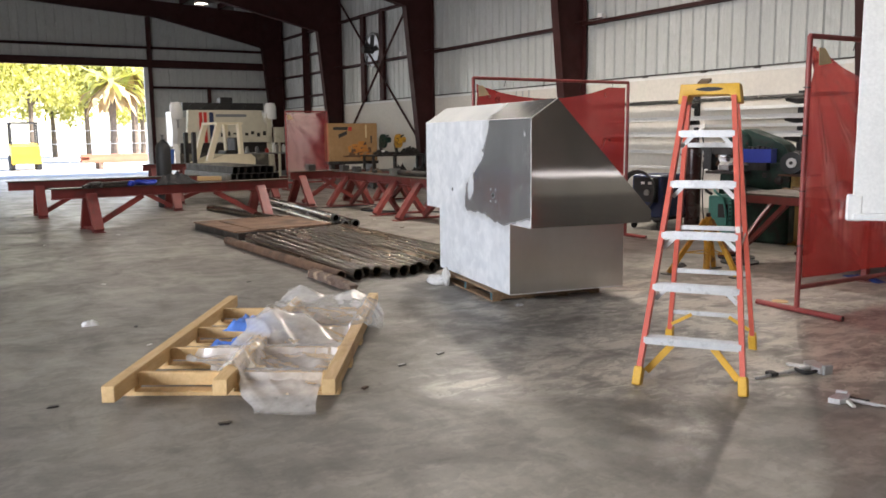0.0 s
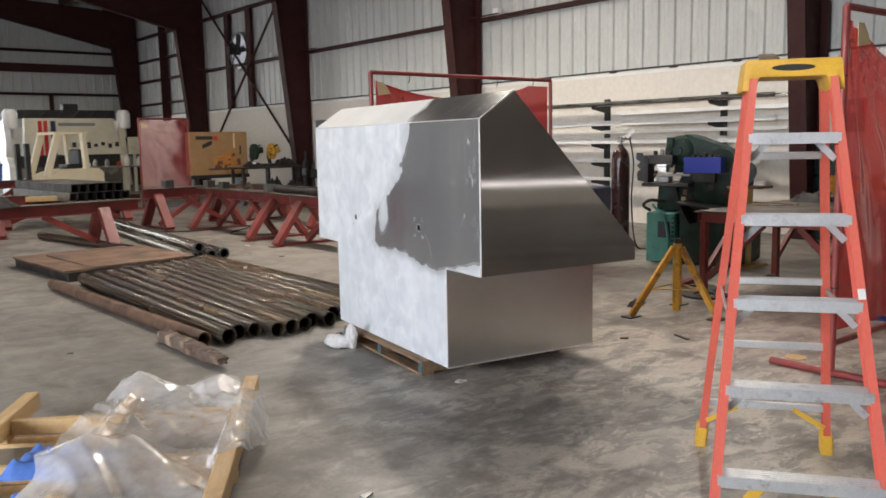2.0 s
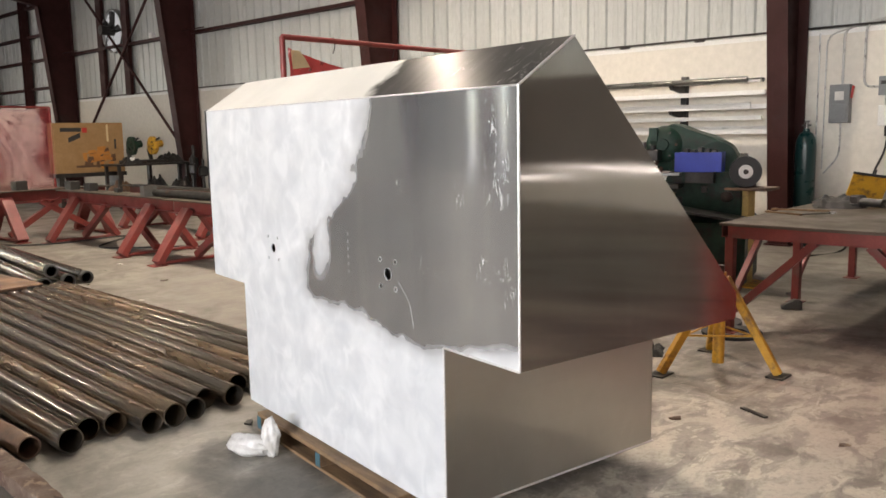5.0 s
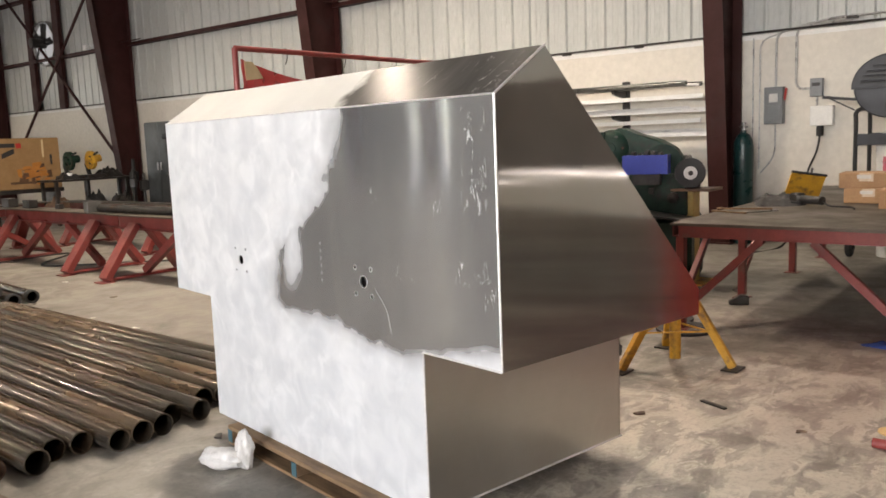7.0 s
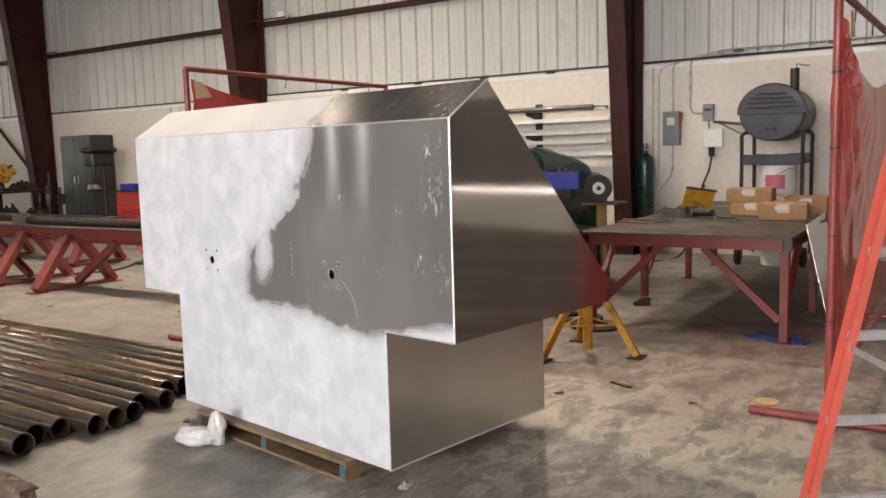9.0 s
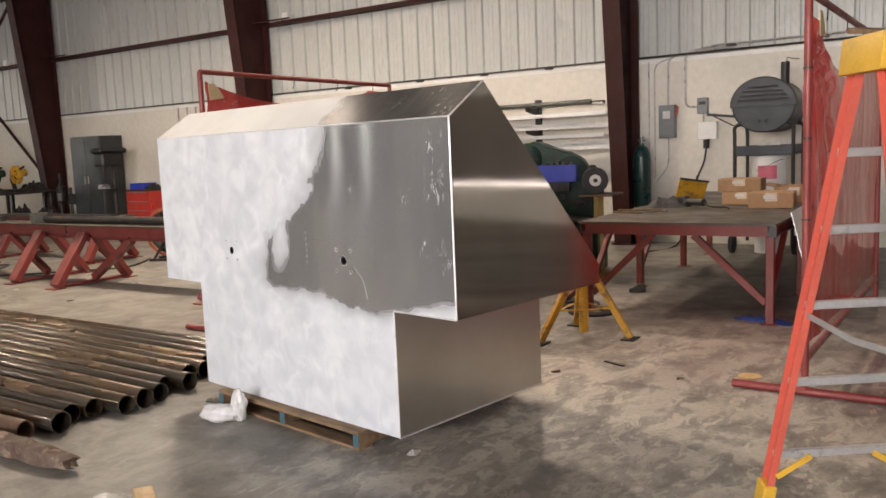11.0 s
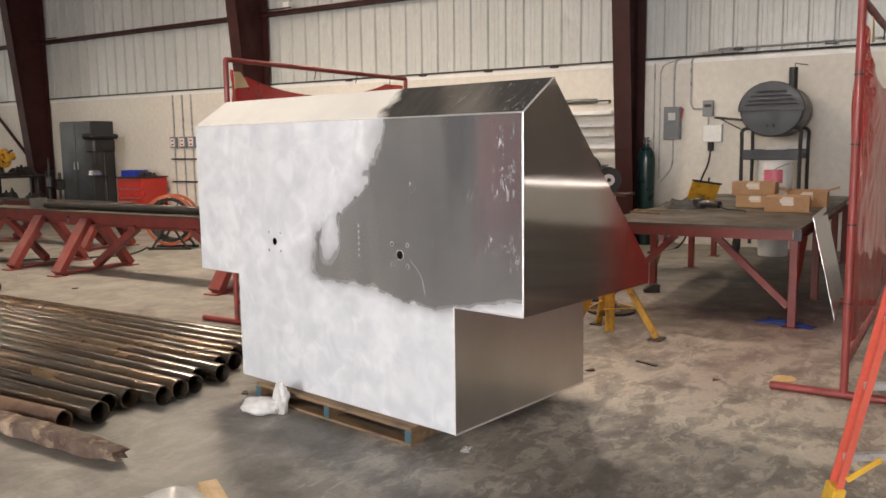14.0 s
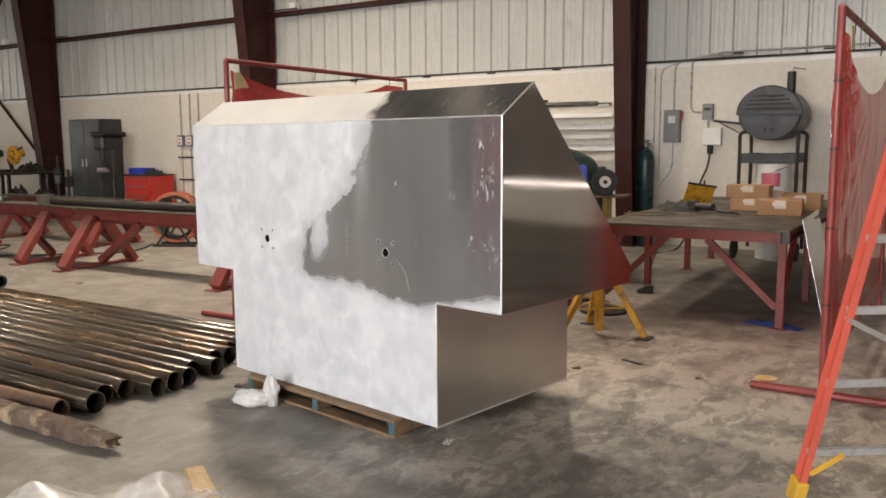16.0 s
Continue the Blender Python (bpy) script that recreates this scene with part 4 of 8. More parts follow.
LEN, DEP, ZB, ZN, ZF, ZA, WA = 2.40, 1.10, 0.095, 0.69, 1.54, 1.69, 0.226
U0, U1 = 0.38, 2.02
enclosure = thing("aluminium_enclosure", "welded sheet aluminium enclosure, partly sanded white, on a pallet", "metal enclosure", BOX_AT)
T = 0.005


def circle(c, r, n):
    return [(c[0] + r * math.cos(2 * math.pi * i / n), c[1] + r * math.sin(2 * math.pi * i / n)) for i in range(n)]


def front_sheet():
    outer = [(0, ZN), (0, ZF), (LEN, ZF), (LEN, ZN), (U1, ZN), (U1, ZB), (U0, ZB), (U0, ZN)]
    loops = [outer]
    for cu in (0.713, 1.672):
        loops.append(circle((cu, 0.90), 0.021, 20))
        for a in (-0.05, 0.05):
            for b in (-0.05, 0.05):
                loops.append(circle((cu + a, 0.90 + b), 0.007, 10))
    bm = bmesh.new()
    edges = []
    for loop in loops:
        vs = [bm.verts.new((0, a, b)) for a, b in loop]
        edges += [bm.edges.new((vs[i], vs[(i + 1) % len(vs)])) for i in range(len(vs))]
    bmesh.ops.triangle_fill(bm, edges=edges, use_beauty=True, use_dissolve=True)
    g = bmesh.ops.extrude_face_region(bm, geom=bm.faces[:])
    bmesh.ops.translate(bm, vec=(T, 0, 0), verts=[v for v in g["geom"] if isinstance(v, bmesh.types.BMVert)])
    return bm


part("front_sheet", front_sheet(), SHEET_SANDED, enclosure, "sanded white with a bare mill-finish patch and drilled holes", None)

for a, b, r in ((0, 0, 0.021), (-0.05, -0.05, 0.007), (-0.05, 0.05, 0.007), (0.05, -0.05, 0.007), (0.05, 0.05, 0.007)):
    bm = B()
    lathe(bm, [(r, -0.0008), (r + 0.003, -0.0008), (r + 0.003, 0.0), (r, 0.0)], 20, pose(-0.0004, 0.713 + a, 0.90 + b, 0, 90, 0), True)
    part("hole_rim", bm, WELD, enclosure, "bright deburred rim")


def slab(name, mat, pts, label=""):
    """A sheet from four or more corners, as thick as T to the inside of the box."""
    bm = B()
    c = Vector((DEP / 2, LEN / 2, 0.8))
    v = [Vector(p) for p in pts]
    n = (v[1] - v[0]).cross(v[2] - v[0]).normalized()
    if n.dot(c - v[0]) < 0:
        n = -n
    lo, hi = [bm.verts.new(p) for p in v], [bm.verts.new(p + n * T) for p in v]
    bm.faces.new(lo)
    bm.faces.new(hi)
    for i in range(len(v)):
        j = (i + 1) % len(v)
        bm.faces.new((lo[i], lo[j], hi[j], hi[i]))
    return part(name, bm, mat, enclosure, label, None)


NZ = 0.79
slab("top_sheet", SHEET_TOP, [(0, 0.001, ZF), (WA, 0.001, ZA), (WA, LEN, ZA), (0, LEN, ZF)])
slab("back_slope", SHEET_MILL, [(WA, 0.001, ZA), (DEP, 0.001, NZ), (DEP, LEN, NZ), (WA, LEN, ZA)])
slab("back_lip", SHEET_MILL, [(DEP, 0, NZ), (DEP, 0, ZN), (DEP, LEN, ZN), (DEP, LEN, NZ)])
for u, nm in ((0, "side_sheet"), (LEN, "side_sheet")):
    slab(nm, SHEET_MILL, [(T, u, ZN), (T, u, ZF), (WA, u, ZA - 0.003), (DEP - T, u, NZ), (DEP - T, u, ZN)], "brushed mill-finish side")
slab("hood_floor", SHEET_MILL, [(T, T, ZN), (DEP - T, T, ZN), (DEP - T, U0, ZN), (T, U0, ZN)])
slab("hood_floor", SHEET_MILL, [(T, U1, ZN), (DEP - T, U1, ZN), (DEP - T, LEN - T, ZN), (T, LEN - T, ZN)])
for u in (U0, U1):
    slab("lower_side", SHEET_DULL, [(T, u, ZB), (T, u, ZN), (DEP - 0.01, u, ZN), (DEP - 0.01, u, ZB)], "brushed mill-finish lower side")
slab("lower_back", SHEET_MILL, [(DEP - 0.01, U0, ZB), (DEP - 0.01, U1, ZB), (DEP - 0.01, U1, ZN), (DEP - 0.01, U0, ZN)])
slab("base_sheet", SHEET_MILL, [(T, U0 + T, ZB), (DEP - 0.02, U0 + T, ZB), (DEP - 0.02, U1, ZB), (T, U1, ZB)])
for a, b in (((0, 0, ZN), (0, 0, ZF)), ((0, 0, ZF), (WA, 0, ZA)), ((0, 0, ZN), (0, U0, ZN)), ((0, U0, ZB), (0, U0, ZN)), ((0, 0, ZF), (0, LEN, ZF)),
             ((0, U0, ZB), (DEP, U0, ZB))):
    bm = B()
    rod(bm, a, b, 0.0042 if a[1] == b[1] and a[0] == 0 or a == (0, 0, ZN) else 0.0028, 8)
    part("weld_seam", bm, WELD, enclosure, "bright ground weld")

pallet = thing("wooden_pallet", "weathered wooden pallet under the aluminium enclosure", "pallet", BOX_AT)
PU0, PU1, PW0, PW1 = 0.61, 1.82, -0.055, 1.0
for i, y in enumerate((PU0 + 0.02, (PU0 + PU1) / 2, PU1 - 0.02)):
    bm = B()
    bx(bm, PW0, PW1, y - 0.02, y + 0.02, 0.014, 0.074, 0.003)
    st = part("stringer", bm, PALLET_WOOD, pallet, "", None)
    bm = B()
    bx(bm, PW0 - 0.002, PW0, y - 0.02, y + 0.02, 0.014, 0.074)
    part("painted_end", bm, BLUE_END, st, "blue-grey painted end", None)
for lvl, n, z in (("top", 7, 0.074), ("bottom", 4, 0.0)):
    for i in range(n):
        x = PW0 + 0.045 + (PW1 - PW0 - 0.09) * i / (n - 1)
        bm = B()
        bx(bm, x - 0.045, x + 0.045, PU0, PU1, z, z + (0.0195 if lvl == "top" else 0.014), 0.002)
        part("deck_board" if lvl == "top" else "bottom_board", bm, PALLET_WOOD, pallet, "", None)

# ---- step ladder ----
def step_ladder():
    f = [Vector((3.29, 3.30, 0)), Vector((3.605, 2.855, 0))]          # front feet
    b = [Vector((4.19, 3.94, 0)), Vector((4.47, 3.50, 0))]            # rear feet
    base = (f[0] + f[1] + b[0] + b[1]) / 4
    across = (f[1] - f[0]).normalized()
    fwd = Vector((-across.y, across.x, 0))
    if fwd.dot(b[0] - f[0]) < 0:
        fwd = -fwd
    m = Matrix(((across.x, fwd.x, 0, base.x), (across.y, fwd.y, 0, base.y), (0, 0, 1, 0), (0, 0, 0, 1)))
    t = thing("step_ladder", "orange fibreglass step ladder with aluminium steps and yellow cap", "ladder", m)
    W0, W1, D0 = 0.286, 0.138, 0.545
    H = 1.62

    def front(s, z):
        k = z / H
        return Vector((s * (W0 + (W1 - W0) * k), -D0 + (D0 + 0.01) * k, z))

    def rear(s, z):
        k = z / H
        return Vector((s * (W0 - 0.015 + (W1 - W0 + 0.015) * k), D0 - (D0 - 0.17) * k, z))
    for fn, nm, w in ((front, "front_rail", 0.075), (rear, "rear_rail", 0.055)):
        for s in (-1, 1):
            bm = B()
            c_beam(bm, fn(s, 0.05), fn(s, H), 0.028, w, 0.005, (0, 1, 0))
            part(nm, bm, ORANGE_FG, t)
            bm = B()
            p, q = fn(s, 0.0), fn(s, 0.1)
            bar(bm, p, q, 0.05, w + 0.02, 0.006, (0, 1, 0))
            part("foot", bm, YELLOW_PLASTIC, t, "yellow plastic foot")
    for i in range(5):
        z = 0.272 + 0.289 * i
        l, r = front(-1, z), front(1, z)
        bm = B()
        prism(bm, [(-0.050, 0), (0.035, 0), (0.035, -0.034), (0.031, -0.034), (0.031, -0.005), (-0.045, -0.005), (-0.045, -0.038), (-0.050, -0.038)], "x", l.x, r.x, Matrix.Translation((0, l.y, l.z)))
        for k in range(5):
            bx(bm, l.x + 0.01, r.x - 0.01, l.y - 0.045 + 0.018 * k, l.y - 0.04 + 0.018 * k, l.z, l.z + 0.002)
        part("step", bm, STEP_ALU, t, "ribbed aluminium step", None)
        for s in (-1, 1):
            c = front(s, z)
            bm = B()
            if i == 0:
                bar(bm, (c.x - s * 0.012, c.y, z - 0.21), (c.x - s * 0.15, c.y + 0.01, z - 0.045), 0.038, 0.010, 0.002, (0, 1, 0))
                part("brace", bm, YELLOW_PLASTIC, t, "yellow corner brace")
            else:
                bar(bm, (c.x - s * 0.010, c.y, z - 0.095), (c.x - s * 0.078, c.y, z - 0.025), 0.024, 0.006, 0.0, (0, 1, 0))
                part("brace", bm, STEP_ALU, t)
    for i, z in enumerate((0.22, 0.515, 0.81, 1.08, 1.34)):
        l, r = rear(-1, z), rear(1, z)
        bm = B()
        bx(bm, l.x, r.x, l.y - 0.012, l.y + 0.012, z - 0.015, z + 0.015, 0.003)
        part("rear_bar", bm, STEP_ALU, t)
        if i == 0:
            for s in (-1, 1):
                c = rear(s, z)
                bm = B()
                bar(bm, (c.x - s * 0.005, c.y - 0.014, z - 0.085), (c.x - s * 0.135, c.y - 0.018, z - 0.008), 0.022, 0.008, 0.002, (0, 1, 0))
                part("rear_brace", bm, YELLOW_PLASTIC, t, "yellow corner brace")
    for s in (-1, 1):
        a, b2 = front(s, 0.78), rear(s, 0.78)
        bm = B()
        mid = (a + b2) / 2 + Vector((0, 0, -0.02))
        bar(bm, a, mid, 0.006, 0.02)
        bar(bm, mid, b2, 0.006, 0.02)
        part("spreader", bm, STEP_ALU, t)
    bm = B()
    prism(bm, [(-0.178, 1.585), (-0.165, 1.70), (0.165, 1.70), (0.178, 1.585), (0.13, 1.585), (0.115, 1.635), (-0.115, 1.635), (-0.13, 1.585)], "y", -0.02, 0.22)
    bmesh.ops.recalc_face_normals(bm, faces=bm.faces)
    bev(bm, bm.verts[:], 0.008, 2)
    cap = part("top_cap", bm, YELLOW_PLASTIC, t, "moulded yellow plastic cap")
    bm = B()
    lathe(bm, [(0.0, 0), (0.075, 0.0), (0.075, 0.0015), (0.0, 0.0015)], 24, pose(0, -0.0205, 1.668, 90, 0, 0) @ Matrix.Diagonal((1, 0.16, 1, 1)))
    part("badge", bm, BLACK, cap, "oval dark badge")
    for s, z, h in ((1, 0.86, 0.035),):
        c, c2 = front(s, z), front(s, z + h)
        off = Vector((0, -0.042, 0))
        bm = B()
        bar(bm, c + off, c2 + off, 0.024, 0.001, 0, (0, 1, 0))
        part("sticker", bm, PAPER, t, "worn pale sticker")
    return t


ladder = step_ladder()
bm = B()
prism(bm, [(0, 0), (0.20, 0.0), (0.22, 0.012), (0.20, 0.02), (0.02, 0.012)], "y", -0.03, 0.03, pose(3.96, 3.52, 1.703, 0, -8, 35))
tagged(part("metal_scrap", bm, PALLET_WOOD), "thin brown scrap strip lying on the ladder cap", "scrap")

# ---- steel pipes on the floor ----
random.seed(7)
def pipe_thing(p, q, r, mat=PIPE, label="long oiled steel pipe lying on the floor"):
    p, q = Vector(p), Vector(q)
    m, l = frame_to(p, q)
    bm = B()
    lathe(bm, [(r, 0), (r, l), (r - 0.006, l), (r - 0.006, 0)], 18, None, True)
    return tagged(part("steel_pipe", bm, mat, None, "", 40, m), label, "pipe", "pipes on the floor")


N_PIPES = 14
for i in range(N_PIPES):
    k = i / (N_PIPES - 1)
    r = 0.057 if i % 4 else 0.06
    ex, ey = 3.41 + 1.58 * k, 7.33 + 0.10 * k + random.uniform(-0.12, 0.16)
    sx, sy = ex + 0.04 + 0.14 * math.sin(math.pi * k), 10.9 + 0.45 * k + random.uniform(-0.05, 0.05)
    pipe_thing((sx, sy, r), (ex, ey, r), r)
pipe_thing((3.13, 10.8, 0.052), (3.26, 7.38, 0.052), 0.052, RUSTY_PIPE, "rusty brown steel pipe lying beside the others")
BRIGHT_PIPE = surface("bright_drawn_pipe", (0.62, 0.60, 0.56), (0.48, 0.46, 0.42), 5.0, 0.2, 0.95, 90, 0.0002, (0.20, 0.15, 0.10), 3.0, (0.58, 0.72), stretch=(5, 5, 0.4))
for (x0, y0, x1, y1, z, mt_) in ((5.50, 16.4, 4.98, 11.62, 0.06, PIPE), (5.56, 16.3, 5.10, 11.75, 0.16, BRIGHT_PIPE), (5.62, 16.2, 5.22, 11.66, 0.06, PIPE), (5.78, 15.9, 5.42, 11.72, 0.06, PIPE), (4.3, 16.0, 4.84, 11.9, 0.06, PIPE)):
    pipe_thing((x0, y0, z), (x1, y1, z), 0.058, mt_, "bright drawn steel pipe lying on the others" if mt_ is BRIGHT_PIPE else "long oiled steel pipe lying on the floor")
    m, l = frame_to((x1, y1, z), (x1 + (x1 - x0) * 0.02, y1 + (y1 - y0) * 0.02, z))
    bm = B()
    lathe(bm, [(0.059, -0.02), (0.064, -0.02), (0.064, 0.05), (0.05, 0.052), (0.05, 0.02), (0.059, 0.02)], 18, None, True)
    tagged(part("pipe_cap", bm, BLACK_RUBBER, None, "", 40, m), "black plastic cap on the end of a pipe", "pipe cap", "pipe caps")

# wood chunk
wc = B()
N_AROUND, N_LONG = 16, 34
rings = []
for i in range(N_LONG):
    k = i / (N_LONG - 1)
    ring = []
    for j in range(N_AROUND):
        a = 2 * math.pi * j / N_AROUND
        # a squared log: flat and pale above, chipped at the side, torn to splinters at the near end
        c, s = math.cos(a), math.sin(a)
        q = 1.0 / max(abs(c), abs(s)) ** 0.8
        w = 0.047 * q * (1 - 0.25 * max(0, k - 0.8) / 0.2)
        splinter = 0.10 * abs(noise.noise(Vector((c * 3.1, s * 3.1, 4.0)))) if k > 0.85 else 0.0
        p_ = Vector((3.10 + w * c, 7.75 - 1.0 * k - splinter * (k - 0.85) / 0.15 * 2.0, 0.047 + 0.85 * w * s * (1 - 0.35 * max(0, k - 0.75) / 0.25)))
        p_ += noise.noise_vector(p_ * 9.0) * 0.010 + noise.noise_vector(p_ * 28.0) * 0.006
        p_.z = max(0.0, p_.z)
        ring.append(wc.verts.new(p_))
    rings.append(ring)
for i in range(N_LONG - 1):
    for j in range(N_AROUND):
        wc.faces.new((rings[i][j], rings[i][(j + 1) % N_AROUND], rings[i + 1][(j + 1) % N_AROUND], rings[i + 1][j]))
wc.faces.new(rings[0])
wc.faces.new(rings[-1])
tagged(part("timber_chunk", wc, OLD_WOOD, None, "", 30), "broken weathered timber chunk with splintered end", "wood")

# ---- flat stack of plates under the long pipes ----
stack = thing("plate_stack", "low stack of rusty steel plates on dark channel", "steel plates", pose(4.02, 12.05, 0, 0, 0, 4))
for i, (a, b, c, d, z0, z1) in enumerate(((-0.72, 0.72, -0.9, 0.9, 0.0, 0.10), (-0.75, 0.62, -0.85, 0.88, 0.10, 0.122), (-0.45, 0.75, -0.88, 0.6, 0.122, 0.138))):
    bm = B()
    bx(bm, a, b, c, d, z0, z1, 0.003)
    part("channel" if i == 0 else "plate", bm, DARK_STEEL if i == 0 else RUST_PLATE, stack, "", None)

# ---- crate frame with plastic film ----
CR = [Vector((0.70, 4.75, 0)), Vector((1.91, 6.70, 0)), Vector((2.82, 5.85, 0)), Vector((1.78, 4.15, 0))]   # fl, bl, br, fr
ax = (CR[1] - CR[0]).normalized()
ay = Vector((ax.y, -ax.x, 0))
o = CR[0]
crate_m = Matrix(((ax.x, ay.x, 0, o.x), (ax.y, ay.y, 0, o.y), (0, 0, 1, 0), (0, 0, 0, 1)))
crate = thing("crate_frame", "new pine crate frame lying on the floor", "crate frame", crate_m)
for name, b in (("rail", (-0.28, 2.16, 0.07, 0.14, 0.05, 0.14)), ("rail", (-0.17, 2.12, 0.62, 0.70, 0.05, 0.14)), ("rail", (-0.17, 2.24, 1.205, 1.28, 0.05, 0.14))):
    bm = B()
    bx(bm, *b, r=0.004)
    part(name, bm, PINE, crate, "", None)
for s0 in (0.04, 0.57, 1.12, 1.74):
    for u0, u1 in ((0.141, 0.619), (0.701, 1.204)):
        bm = B()
        bx(bm, s0, s0 + 0.04, u0, u1, 0.045, 0.118, r=0.003)
        part("cross_member", bm, PINE, crate, "", None)
    bm = B()
    bx(bm, s0 - 0.05, s0 + 0.05, 0.075, 1.275, 0.0, 0.022, r=0.002)
    part("bottom_board", bm, PINE, crate, "", None)
    for u in (0.105, 0.66, 1.242):
        bm = B()
        bx(bm, s0 - 0.045, s0 + 0.045, u - 0.033, u + 0.033, 0.022, 0.05, r=0.002)
        part("spacer_block", bm, PINE, crate, "", None)


# film draped over the rails: it sags from one to the next and stands up in two soft peaks
def between(x, pts):
    for (a, b), (c, d) in zip(pts, pts[1:]):
        if x <= c:
            k = max(0.0, (x - a) / (c - a))
            k = k * k * (3 - 2 * k)
            return b + (d - b) * k
    return pts[-1][1]


FILM_LEFT = [(-0.36, 0.88), (-0.05, 0.74), (0.2, 0.50), (0.46, 0.27), (0.68, 0.46), (0.85, 0.54), (1.1, 0.48), (1.45, 0.46), (1.8, 0.50), (2.1, 0.58), (2.25, 0.62)]
FILM_RIGHT = [(-0.36, 1.20), (-0.2, 1.18), (1.0, 1.19), (1.2, 1.33), (1.5, 1.38), (1.85, 1.36), (2.03, 1.20), (2.25, 1.17)]
fm = B()
NX, NYG = 130, 84
grid = []
for i in range(NX):
    row = []
    a = i / (NX - 1)
    for j in range(NYG):
        b = j / (NYG - 1)
        px = -0.36 + 2.58 * a
        lo, hi = between(px, FILM_LEFT), between(px, FILM_RIGHT)
        py = lo + (hi - lo) * b
        px += 0.04 * noise.noise(Vector((py * 5, px * 3, 7))) - (0.13 * math.sin(math.pi * min(1, max(0, (py - 0.57) / 0.52))) * max(0, (a - 0.85) / 0.15))
        peak_a = math.hypot(px - 2.12, py - 0.66)
        peak_b = math.hypot(px - 2.10, py - 1.10)
        h = 0.085 + 0.045 * min(1.0, max(0.0, (px - 1.0) / 0.6))
        h = max(h, 0.16 - 0.75 * abs(py - 0.66), 0.165 - 0.8 * abs(py - 1.242) if px > 1.2 else 0)
        h = max(h, 0.275 - 0.40 * math.hypot((px - 1.05) * 1.2, py - 0.70))
        h = max(h, 0.225 - 0.42 * peak_a, 0.20 - 0.4 * peak_b)
        w1, w2 = px * 0.55 + py * 0.85, px * 0.85 - py * 0.55
        f1 = abs(noise.noise(Vector((w1 * 3.4, w2 * 0.9, 0.3))))
        f2 = abs(noise.noise(Vector((w1 * 8.0 + 0.8 * noise.noise(Vector((px * 3, py * 3, 4))), w2 * 2.2, 2.0))))
        f3 = abs(noise.noise(Vector((px * 17, py * 12, 5.0))))
        h += 0.045 * (0.5 - f1 * 1.8) * 0.7 + 0.026 * (0.3 - f2 * 1.4) + 0.004 * (0.3 - f3)
        if px < 0.0:
            h *= max(0.1, (px + 0.36) / 0.36)
        if py > 1.30:
            h = max(0.012, 0.14 - (py - 1.30) * 1.6 + 0.02 * f1)
        low = 0.146 if (0.60 < py < 0.72 and -0.19 < px < 2.14) or (1.19 < py < 1.30 and -0.19 < px < 2.26) else 0.124 if any(abs(px - s - 0.02) < 0.05 for s in (0.04, 0.57, 1.12, 1.74)) and 0.13 < py < 1.29 else 0.012
        row.append(fm.verts.new((px, py, max(low, h))))
    grid.append(row)
for i in range(NX - 1):
    for j in range(NYG - 1):
        fm.faces.new((grid[i][j], grid[i + 1][j], grid[i + 1][j + 1], grid[i][j + 1]))
film_ob = part("plastic_film", fm, FILM, None, "", 40, crate_m)
tagged(film_ob, "crumpled clear plastic film draped over the crate frame", "plastic film")
PAPER_YELLOW = surface("yellowed_paper", (0.66, 0.52, 0.30), (0.58, 0.45, 0.26), 9.0, 0.7)

